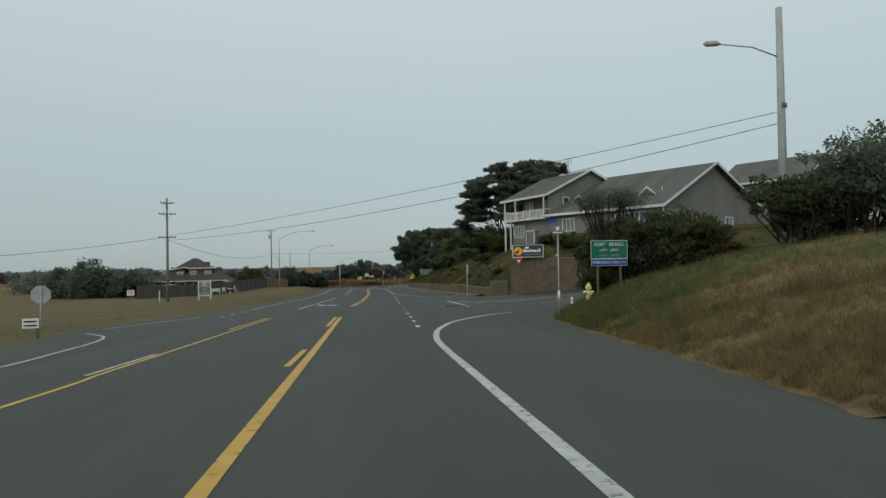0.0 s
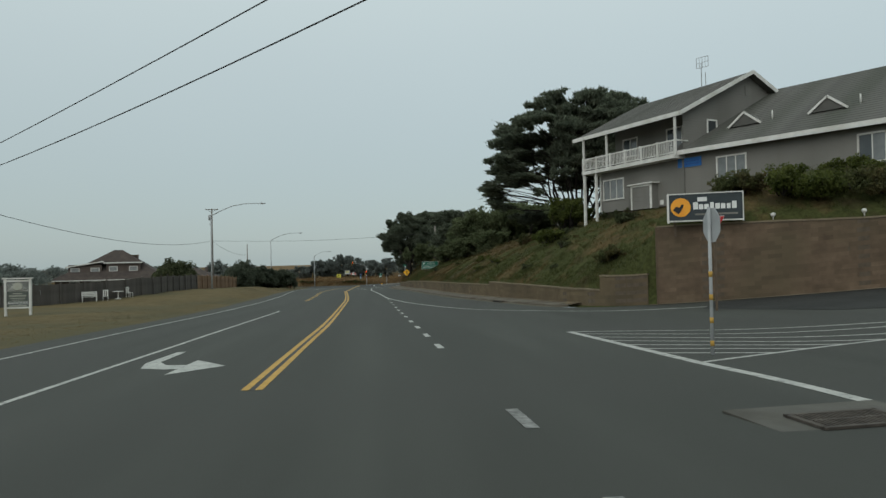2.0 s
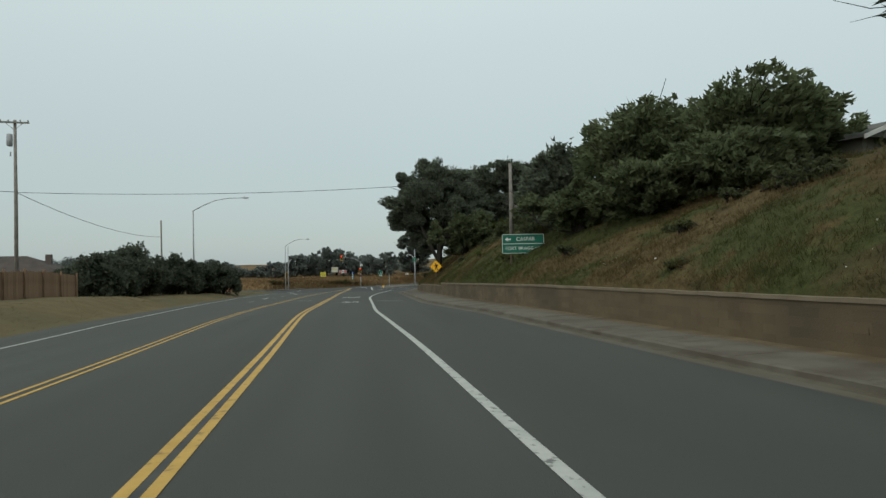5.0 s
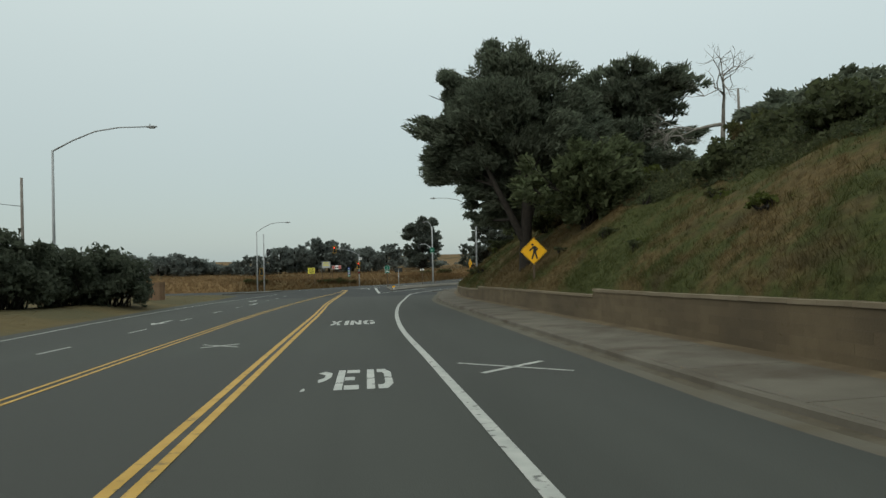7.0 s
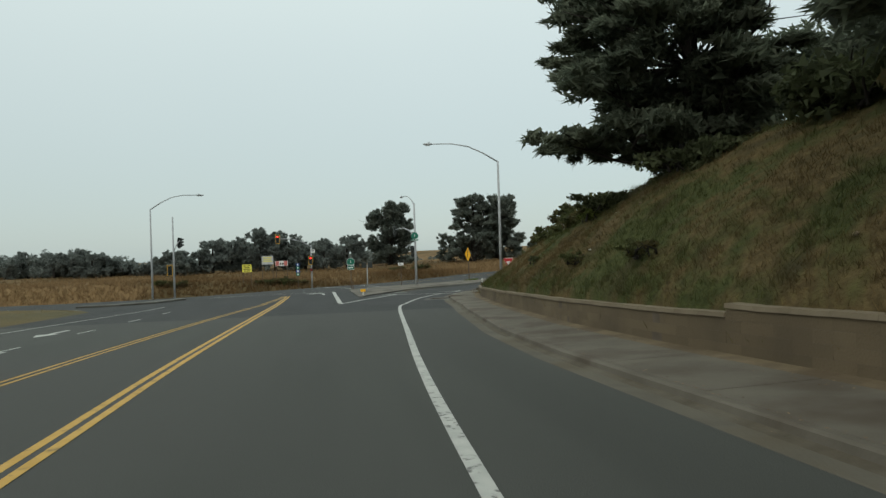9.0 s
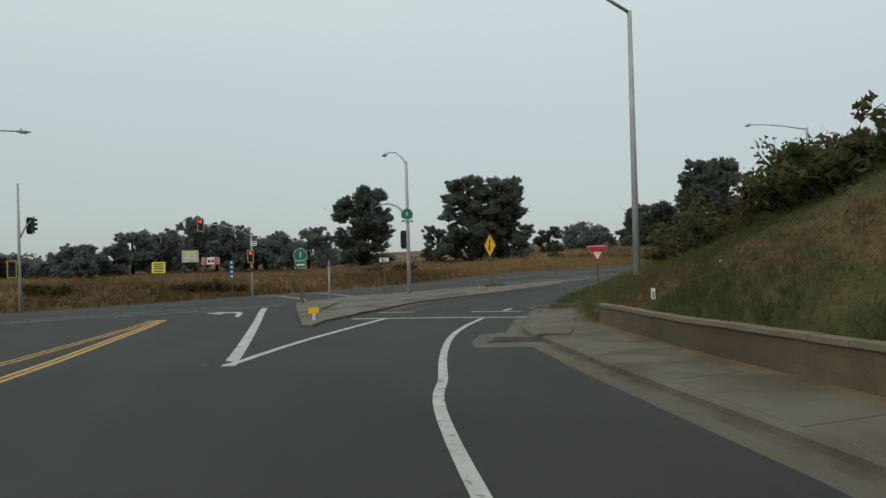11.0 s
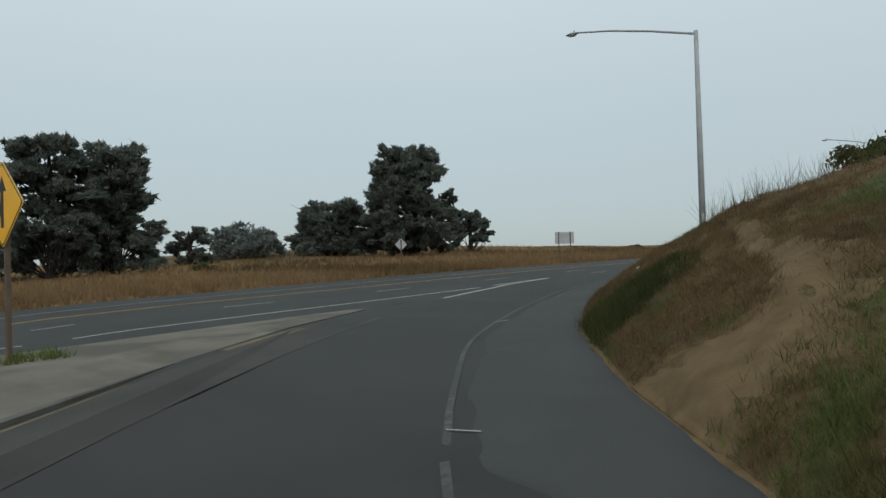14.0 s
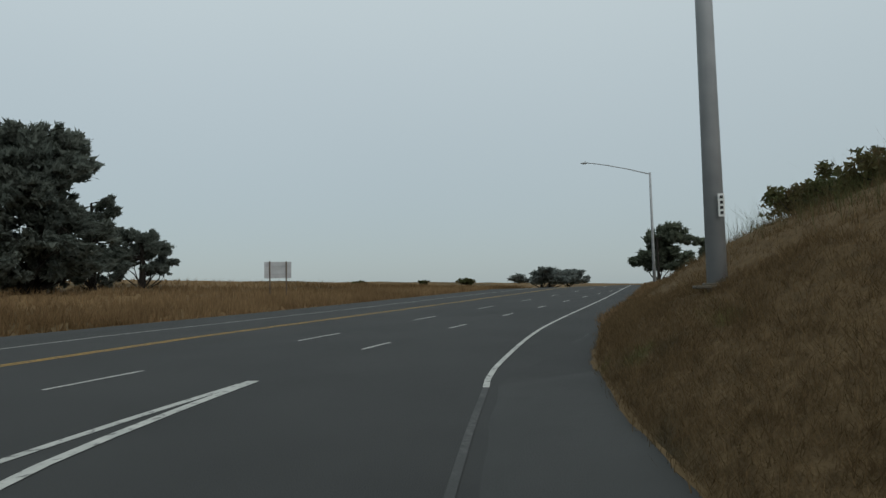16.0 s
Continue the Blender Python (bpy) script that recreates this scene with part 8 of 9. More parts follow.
# stop sign seen from behind at the side street
s = sign("stop_sign", 5.9, 55.3, 1.0, 90, "stop sign seen edge-on on a striped post", post=galv, post_w=0.075, top=0.4, steel=True)
o8 = [(0.4 * math.cos(radians(22.5 + 45 * k)), 0.4 * math.sin(radians(22.5 + 45 * k))) for k in range(8)]
part("panel", plate(o8, 0.008, y0=0.004), sign_back, s)
part("face", plate([(a * 0.97, b * 0.97) for a, b in o8], 0.004), sign_red, s)
for k in range(4):
    part("band", tube([(0, 0.06, -1.0 - 0.5 * k), (0, 0.06, -1.12 - 0.5 * k)], 0.043, 8), yellow_paint, s, "yellow reflective band")
s = sign("stop_sign", -15.0, 29.5, 0.6, 200, "back of a stop sign at a side opening", post=galv, post_w=0.06, top=0.35, steel=True)
part("panel", plate(o8, 0.008, y0=0.004), sign_back, s)
part("face", plate([(a * 0.97, b * 0.97) for a, b in o8], 0.004), sign_red, s)
s = sign("street_post", 7.5, 30.6, 2.6, 0, "thin steel post with a small street name plate", post=galv, post_w=0.06, top=0.45, steel=True)
part("panel", boxes((-0.02, 0.02, 0.36, 0.62, 0.012, 0.16)), wood_post, s, "faded brown name plate")
part("bar", boxes((-0.02, 0.012, 0.36, 0.44, 0.006, 0.06)), sign_white, s, "pale printed bar")
part("cross_panel", boxes((0, 0.06, 0.55, 0.012, 0.62, 0.16)), sign_white, s)
part("band", tube([(0, 0.06, -2.35), (0, 0.06, -2.75)], 0.06, 8), sign_white, s, "white reflective band")
s = sign("marker_post", 7.9, 29.9, -0.15, -20, "white marker plate with dark bars in the bank grass", post=wood_post, post_w=0.06, top=0.05)
part("panel", boxes((0, 0.02, 0.0, 0.1, 0.02, 0.3)), sign_white, s)
for k in range(2):
    part("bar", boxes((0, 0.005, 0.02 - 0.07 * k, 0.05, 0.01, 0.04)), sign_black, s, "dark printed bar")
# left side boards
s = sign("motel_sign", -24.05, 86.2, -1.2, 4, "grey-green lodging sign in a white wooden frame", post=trim_white, post_w=0.14, offs=(-0.72, 0.72), top=0.85)
part("panel", boxes((0, 0.07, -0.1, 1.34, 0.08, 1.6)), board_grey, s, "grey-green weathered panel")
for z, w, d, h in ((0.74, 1.6, 0.14, 0.1), (-0.95, 1.6, 0.14, 0.1), (0.9, 1.75, 0.2, 0.08)):
    part("rail", boxes((0, 0.05, z, w, d, h)), trim_white, s)
for sg in (-1, 1):
    for k in range(9):
        x0 = -0.62 + 0.155 * k
        run = min(0.62, (0.62 - x0) if sg > 0 else (x0 + 0.62))
        if run > 0.1:
            part("lattice_slat", tube([(x0, 0.02, 0.06), (x0 + sg * run, 0.02, 0.06 + run)], 0.014, 4), trim_white, s)
part("emblem", plate([(0.3 * math.cos(k * 0.52), 0.4 + 0.24 * math.sin(k * 0.52)) for k in range(12)], 0.02, y0=-0.005), emblem_pale, s, "pale oval emblem")
for z, w, h in ((-0.06, 0.6, 0.07), (-0.2, 1.0, 0.09), (-0.36, 0.9, 0.05), (-0.47, 0.7, 0.04)):
    for k in range(int(w / 0.11)):
        part("bar", boxes((-w / 2 + 0.055 + 0.11 * k, 0.02, z, 0.075, 0.02, h)), emblem_pale, s, "cream printed bar")
part("scroll", boxes((0, 0.02, -0.83, 1.0, 0.02, 0.06)), emblem_pale, s)
letters("lettering", "ANTIQUES", 0.27, sign_white, s, pose(0, 0.015, -0.66), "white painted word", 0.92)
s = sign("notice_sign", -35.9, 93.6, -1.9, 10, "small white notice board on slanted legs", offs=(-0.3, 0.3), top=0.2)
part("panel", boxes((0, 0.03, 0, 0.95, 0.03, 0.75)), sign_white, s)
for k in range(3):
    part("bar", boxes((0, 0.01, 0.22 - 0.2 * k, 0.7, 0.012, 0.09)), faded_red, s, "faded red printed bar")
s = sign("notice_sign", -13.4, 25.6, -0.3, 8, "low white sign board at the dirt edge", offs=(0.22,), top=0.1)
part("panel", boxes((0, 0.03, 0, 0.55, 0.03, 0.36)), sign_white, s)
for k in range(2):
    part("bar", boxes((0, 0.01, 0.07 - 0.15 * k, 0.42, 0.012, 0.06)), sign_black, s, "dark printed bar")
s = sign("marker_post", -26.6, 77.5, -1.2, 0, "leaning white marker post in the verge", post=trim_white, post_w=0.1, top=0.1)
s = sign("marker_post", 6.68, 213.75, -5.23, -15, "white marker plate with dark bars above the wall", post=iron, post_w=0.035, top=0.1)
part("panel", boxes((0, 0.02, 0.0, 0.09, 0.02, 0.24)), sign_white, s)
for k in range(3):
    part("bar", boxes((0, 0.005, 0.02 - 0.05 * k, 0.045, 0.01, 0.03)), sign_black, s, "dark printed bar")
# island furniture
s = sign("route_marker", -0.65, 243.6, -4.15, -4, "green route shield above an arrow panel on a wooden post", top=0.4)
spade = [(-0.28, -0.36), (0.28, -0.36), (0.4, -0.28), (0.44, -0.05), (0.4, 0.15), (0.25, 0.32), (0.0, 0.42), (-0.25, 0.32), (-0.4, 0.15), (-0.44, -0.05), (-0.4, -0.28)]
framed(s, [(a, b + 0.12) for a, b in spade], [(a * 0.94, b * 0.94 + 0.12) for a, b in spade], sign_green, sign_white)
letters("lettering", "1", 0.46, sign_white, s, pose(0, -0.009, 0.1))
part("panel", plate([(a, b - 0.52) for a, b in rounded(0.72, 0.46, 0.03)], 0.01), sign_white, s)
part("face", plate([(a, b - 0.52) for a, b in rounded(0.68, 0.42, 0.03)], 0.004, y0=-0.004), sign_green, s)
part("arrow", plate([(-0.26, -0.52), (-0.13, -0.41), (-0.13, -0.48), (0.13, -0.48), (0.13, -0.41), (0.26, -0.52), (0.13, -0.63), (0.13, -0.56), (-0.13, -0.56), (-0.13, -0.63)], 0.003, y0=-0.008), sign_white, s)
s = sign("arrow_sign", 5.1, 246.9, -4.55, -14, "small white arrow sign on a wooden post", top=0.15)
part("panel", boxes((0, 0.02, 0, 0.62, 0.02, 0.3)), sign_white, s)
part("arrow", plate([(-0.24, 0.03), (-0.1, 0.11), (-0.1, 0.06), (0.15, 0.06), (0.15, 0.0), (-0.1, 0.0), (-0.1, -0.05)], 0.003, y0=0.004), sign_black, s)
part("bar", boxes((0, 0.006, -0.09, 0.45, 0.006, 0.05)), sign_black, s, "dark printed bar")
s = sign("object_marker", -0.4, 225.9, -6.22, -20, "bent yellow object marker on a low post at the island nose", post=trim_white, post_w=0.1, top=-0.1)
part("panel", plate([(-0.2, -0.12), (0.21, -0.08), (0.22, 0.12), (-0.19, 0.1)], 0.012), sign_yellow, s)
part("foot", boxes((0, 0.07, -0.62, 0.34, 0.3, 0.06), bevel=0.01), tyre, s, "black rubber foot")
s = sign("post_stub", -0.6, 240.2, -6.1, 0, "short weathered post on the island", top=0.1)
# far boards beside the field
for x, y, z, w, h, face, nbar, lab in ((-14.85, 275.1, -4.85, 1.35, 1.15, sign_lemon, 4, "lemon yellow banner board at the field edge"), (-12.05, 277.6, -3.75, 1.75, 1.3, sign_back, 3, "grey and yellow board at the field edge"), (-9.95, 277.6, -4.3, 1.85, 0.75, sign_white, 0, "white and red banner board at the field edge")):
    s = sign("field_board", x, y, z, -4, lab, offs=(-w / 2 + 0.08, w / 2 - 0.08), top=h / 2, category="sign")
    part("panel", boxes((0, 0.02, 0, w, 0.03, h)), face, s)
    for k in range(nbar):
        part("bar", boxes((0, 0.0, h * 0.32 - k * h * 0.22, w * (0.75 - 0.1 * (k % 2)), 0.012, h * 0.1)), sign_black if face is sign_lemon else sign_lemon, s, "printed bar")
    if not nbar:
        part("bar", boxes((-0.62, 0.0, 0, 0.5, 0.012, 0.7), (0.62, 0.0, 0, 0.5, 0.012, 0.7)), faded_red, s, "faded red printed block")
        part("bar", boxes((-0.15, 0.0, -0.05, 0.25, 0.012, 0.3), (0.2, 0.0, -0.05, 0.22, 0.012, 0.3)), sign_black, s, "dark printed block")
s = sign("service_sign", -7.3, 272.2, -5.25, -4, "narrow blue-green service sign", top=0.9)
for k in range(4):
    part("panel", boxes((0.0, 0.0, 0.72 - 0.47 * k, 0.5, 0.02, 0.42)), sign_green if k % 2 else sign_blue, s)
    part("bar", boxes((0.0, -0.014, 0.72 - 0.47 * k, 0.2, 0.008, 0.2)), sign_white, s, "pale printed block")
s = sign("warning_sign", 47.2, 277.5, -3.4, 150, "grey back of a diamond warning sign in the field", top=0.4)
part("panel", plate(diamond(0.76), 0.01), sign_yellow, s)
part("sign_backing", plate(diamond(0.75), 0.006, y0=0.012), sign_back, s)
s = sign("guide_sign", 76.2, 281.9, -2.5, 140, "grey back of a large guide sign on two posts", offs=(-0.7, 0.7), top=0.75)
part("panel", boxes((0, 0.0, 0, 2.3, 0.02, 1.4)), sign_back, s)
part("stiffener", boxes((0, 0.03, 0.35, 2.2, 0.03, 0.06), (0, 0.03, -0.35, 2.2, 0.03, 0.06)), galv, s)

# ---- signals ----


def signal_head(parent, m, lit=None, border=False, facing_back=False):
    """Three lenses in a housing with visors, facing -y."""
    h = part("signal_head", boxes((0, 0.1, 0, 0.36, 0.2, 1.05), bevel=0.02), signal_black, parent, "dark three-lens signal head", m)
    part("backplate", boxes((0, 0.02, 0, 0.62, 0.012, 1.3)), signal_yellow if border else signal_black, h, "yellow-edged backplate" if border else "")
    if border:
        part("plate_face", boxes((0, 0.012, 0, 0.52, 0.012, 1.2)), signal_black, h)
    for k in range(3):
        z = 0.34 - 0.34 * k
        on = lit == k
        part("lens", plate([(0.13 * math.cos(a * 0.5236), z + 0.13 * math.sin(a * 0.5236)) for a in range(12)], 0.02, y0=-0.02), red_glow if on else lens_dark, h, "lit red lens" if on else "")
        bm = bmesh.new()
        ang = [radians(-20 + 220 * q / 9) for q in range(10)]
        for q in range(9):
            a, b = ang[q], ang[q + 1]
            f = [bm.verts.new(p) for p in ((0.15 * math.cos(a), 0, z + 0.15 * math.sin(a)), (0.15 * math.cos(b), 0, z + 0.15 * math.sin(b)), (0.14 * math.cos(b), -0.2, z + 0.14 * math.sin(b)), (0.14 * math.cos(a), -0.2, z + 0.14 * math.sin(a)))]
            bm.faces.new(f)
        part("visor", bm, signal_black, h)
    return h


# tall mast on the island with lamp, signal arm and shield
lamp = street_lamp(6.85, 247.0, gz(6.85, 247.0), 2.4 - gz(6.85, 247.0), 3.4, 106, "short", "tall galvanised signal mast with lamp on the island", 0.15)
H = 2.4 - gz(6.85, 247.0)
part("signal_arm", tube([(0, 0, H - 3.9), (1.6, 0, H - 3.1), (3.2, 0, H - 2.75), (4.7, 0, H - 2.75), (5.9, 0, H - 2.85)], [0.09, 0.08, 0.07, 0.06, 0.05], 8), galv, lamp)
signal_head(lamp, Matrix.Translation((6.0, 0, H - 2.95)) @ Matrix.Rotation(radians(-15), 4, "Z"))
signal_head(lamp, pose(0.35, 0.15, H - 5.55, 0, 0, -60))
shield = part("route_shield", plate([(a * 0.95, b * 0.95) for a, b in spade], 0.012, y0=-0.2), sign_green, lamp, "green route shield", pose(0, 0, H - 3.75, 0, 0, -125))
letters("lettering", "1", 0.42, sign_white, shield, pose(0, -0.206, -0.02))
part("plaque", boxes((0, -0.19, -0.5, 0.8, 0.012, 0.16)), sign_green, shield)
part("plaque_bar", boxes((0, -0.2, -0.5, 0.6, 0.008, 0.06)), sign_white, shield, "pale printed bar")
# signal pole across the coast road
zs = gz(-5.3, 272.4)
sp = thing("signal_pole", pose(-5.3, 272.4, zs), "galvanised signal pole with a curved arm and lit red lights", "traffic signal")
part("mast", tube([(0, 0, -0.3), (0, 0, 3.0), (0, 0, -1.7 - zs)], [0.12, 0.11, 0.1], 10), galv, sp)
part("signal_arm", tube([(0, 0, -1.95 - zs), (-1.3, -0.8, -1.15 - zs), (-2.8, -1.7, -0.75 - zs), (-4.4, -2.6, -0.7 - zs)], [0.09, 0.08, 0.06, 0.05], 8), galv, sp)
signal_head(sp, pose(-4.6, -2.7, -0.75 - zs, 0, 0, -6), 0, True)
signal_head(sp, pose(-0.1, -0.25, -3.95 - zs, 0, 0, -6), 0, True)
part("plate", boxes((0.28, -0.16, -2.62 - zs, 0.5, 0.02, 0.5)), sign_white, sp, "small white sign plate")
part("bar", boxes((0.28, -0.176, -2.52 - zs, 0.3, 0.008, 0.1), (0.28, -0.176, -2.73 - zs, 0.3, 0.008, 0.08)), sign_black, sp, "dark printed bar")
part("push_box", boxes((-0.05, -0.2, -5.36 - zs, 0.46, 0.24, 0.46), bevel=0.02), signal_black, sp, "pedestrian signal box")
part("lens", boxes((-0.05, -0.33, -5.36 - zs, 0.32, 0.012, 0.3)), lens_red, sp, "dim red pedestrian lens")
# signal pole on the near left corner
zs = gz(-21.4, 257.0)
sp = thing("signal_pole", pose(-21.4, 257.0, zs), "galvanised signal pole with dark heads at the corner", "traffic signal")
part("mast", tube([(0, 0, -0.2), (0, 0, 5.0), (0, 0, 2.0 - zs)], [0.13, 0.11, 0.08], 10), galv, sp)
part("signal_arm", tube([(0, 0, -2.3 - zs), (0.4, 0.2, -1.3 - zs), (0.8, 0.4, -0.75 - zs)], [0.07, 0.06, 0.05], 8), galv, sp)
signal_head(sp, pose(0.62, 0.5, -1.2 - zs, 0, 0, 70))
signal_head(sp, pose(0.98, 0.3, -1.15 - zs, 0, 0, 100))
signal_head(sp, pose(-0.42, -0.3, -4.5 - zs, 0, 0, 10), None, True)
# paired heads seen from behind on the island
zs = gz(1.2, 245.4)
sp = thing("pedestrian_signal", pose(1.2, 245.4, zs), "pair of dark pedestrian signal heads on a steel post", "traffic signal")
part("post", tube([(0, 0, -0.2), (0, 0, 2.6)], 0.06, 8), galv, sp)
for s0 in (-0.34, 0.34):
    hd = part("signal_head", boxes((s0, 0, -4.48 - zs, 0.5, 0.36, 0.62), bevel=0.03), signal_black, sp)
    part("visor", boxes((s0, 0.27, -4.2 - zs, 0.5, 0.2, 0.03)), signal_black, hd)

# ---- poles and cables ----


def utility_pole(x, y, z, height, yaw, arms, label, r=0.16, transformer=False, wood=None):
    root = thing("utility_pole", pose(x, y, z, 0, 0, yaw), label, "utility pole", "utility poles")
    part("pole", tube([(0, 0, -0.3), (0.02, 0, height * 0.5), (0, 0, height)], [r, r * 0.85, r * 0.68], 10), wood or wood_pole, root)
    for zz, w in arms:
        arm = part("crossarm", boxes((0, -0.16, zz, w, 0.1, 0.12)), wood_pole, root)
        for s0 in (-0.46, -0.2, 0.2, 0.46):
            part("insulator", tube([(s0 * w, -0.16, zz + 0.06), (s0 * w, -0.16, zz + 0.14), (s0 * w, -0.16, zz + 0.2)], [0.03, 0.06, 0.03], 6), galv, arm)
        for s0 in (-1, 1):
            part("brace", tube([(s0 * w * 0.28, -0.16, zz - 0.05), (0, -0.1, zz - 0.55)], 0.02, 5), galv, arm)
    if transformer:
        part("transformer", tube([(-0.35, 0, height - 1.9), (-0.35, 0, height - 1.85), (-0.35, 0, height - 1.05), (-0.35, 0, height - 1.0)], [0.12, 0.2, 0.2, 0.12], 10), galv, root)
        part("cutout", tube([(-0.3, 0, height - 2.6), (-0.3, 0, height - 2.3)], 0.05, 6), galv, root)
    return root


utility_pole(-27.0, 81.5, gz(-27, 81.5), 9.7 - gz(-27, 81.5), 25, ((9.1 - gz(-27, 81.5), 1.5), (7.8 - gz(-27, 81.5), 1.9), (5.05 - gz(-27, 81.5), 2.0)), "weathered wooden utility pole with three crossarms")
utility_pole(-27.8, 152.3, gz(-27.8, 152.3), 9.2 - gz(-27.8, 152.3), 10, ((9.0 - gz(-27.8, 152.3), 1.9),), "weathered wooden utility pole with a transformer", 0.15, True)
utility_pole(-30.1, 193.4, gz(-30.1, 193.4), 4.4 - gz(-30.1, 193.4), 0, (), "plain weathered wooden pole behind bushes", 0.14)
utility_pole(-75, 120, gz(-75, 120), 8.0, 0, ((7.6, 2.2), (6.6, 2.2)), "distant wooden utility pole", 0.16)
utility_pole(19.9, 33.1, gz(19.9, 33.1), 14.5 - gz(19.9, 33.1), 45, ((9.4 - gz(19.9, 33.1), 0.7),), "tall grey utility pole with a lamp on the bank", 0.23, wood=galv)
utility_pole(8.1, 151.2, gz(8.1, 151.2), 5.8 - gz(8.1, 151.2), 0, (), "leaning weathered wooden pole on the bank", 0.17)
utility_pole(19.5, 178, gz(19.5, 178), 4.5, 0, (), "pale wooden pole on the bank top", 0.1)
pl = thing("pole_lamp", pose(19.75, 33.1, 11.9, 0, 0, 170), "small street lamp on an arm of the tall pole", "street lamp")
part("arm", tube([(-0.15, 0, 0), (1.2, 0, 0.6), (2.9, 0, 0.85)], 0.04, 6), galv, pl)
part("lamp_head", tube([(2.8, 0, 0.84), (3.0, 0, 0.9), (3.5, 0, 0.9), (3.65, 0, 0.86)], [0.05, 0.16, 0.16, 0.05], 8), galv, pl)


def cable(a, b, sag, r=0.022, name="cable"):
    a, b = Vector(a), Vector(b)
    pts = [a.lerp(b, t) - Vector((0, 0, sag * 4 * t * (1 - t))) for t in [k / 24 for k in range(25)]]
    ob = part(name, tube(pts, r, 5, False), cable_black)
    return tagged(ob, "black overhead cable sagging between poles", "cable", "overhead cables")


cable((-26.6, 81.3, 5.25), (19.7, 33.2, 9.1), 0.45, 0.018)
cable((-26.4, 81.3, 4.7), (19.7, 33.2, 8.5), 0.95, 0.019)
cable((-27.8, 81.6, 5.0), (-62, 62, 2.5), 1.0)
cable((-27.0, 81.7, 4.8), (-27.8, 152.1, 4.0), 1.6)
cable((-27.8, 152.4, 4.0), (8.1, 151.2, 4.7), 0.55, 0.018)
cable((-27.8, 152.4, 4.0), (-30.1, 193.4, 2.2), 0.8)
cable((8.1, 151.2, 4.9), (10.6, 152.6, gz(10.6, 152.6)), 0.05, 0.012)

# ---- fence, houses and hydrant ----
fence = thing("board_fence", pose(0, 0, 0), "weathered brown board fence along the verge", "fence")
FL = [(-24.7, 154.5), (-25.0, 140), (-25.4, 126), (-25.6, 114), (-30, 104), (-36, 96)]
line = smooth_line(FL, 0.3)
for k, (x, y) in enumerate(line[:-1]):
    x1, y1 = line[k + 1]
    old = y < 133
    L_ = math.hypot(x1 - x, y1 - y)
    yaw = math.degrees(math.atan2(y1 - y, x1 - x))
    hgt = 1.87 + 0.025 * math.sin(k * 2.3)
    zz = 0.5 * (gz(x, y) + gz(x1, y1)) - 0.1
    ob = part("board", boxes((L_ / 2, 0, hgt / 2, L_ - 0.012, 0.025, hgt)), fence_dark if old else fence_wood, fence, m=pose(x, y, zz, 0, 0.3 * math.sin(k * 1.7), yaw))
    if k % 8 == 0:
        part("fence_post", boxes((0, 0.09, 1.0, 0.11, 0.11, 2.05)), fence_dark if old else fence_wood, fence, m=pose(x, y, zz, 0, 0, yaw))


def hip_house(name, x, y, z, w, d, wall, roof, yaw, label, material, roof_m):
    root = thing(name, pose(x, y, z, 0, 0, yaw), label, "house")
    part("wall", boxes((0, 0, wall / 2, w, d, wall)), material, root)
    bm = bmesh.new()
    o = 0.5
    v = [bm.verts.new(p) for p in ((-w / 2 - o, -d / 2 - o, wall), (w / 2 + o, -d / 2 - o, wall), (w / 2 + o, d / 2 + o, wall), (-w / 2 - o, d / 2 + o, wall), (-w * 0.12, 0, wall + roof), (w * 0.12, 0, wall + roof))]
    for f in ((0, 1, 5, 4), (1, 2, 5), (2, 3, 4, 5), (3, 0, 4), (3, 2, 1, 0)):
        bm.faces.new([v[i] for i in f])
    part("roof", bm, roof_m, root)
    part("fascia", boxes((0, -d / 2 - o, wall - 0.08, w + 2 * o, 0.06, 0.18)), trim_white, root)
    for k in range(3):
        win = part("window", boxes((-w / 3 + k * w / 3, -d / 2 - 0.04, wall - 1.1, 1.4, 0.08, 1.1)), trim_white, root, "white framed window")
        part("pane", boxes((-w / 3 + k * w / 3, -d / 2 - 0.09, wall - 1.1, 1.15, 0.02, 0.85)), glass_dark, win)
    part("chimney", boxes((w * 0.28, 0.5, wall + roof * 0.8, 0.5, 0.5, 1.0)), siding_brown, root)
    return root


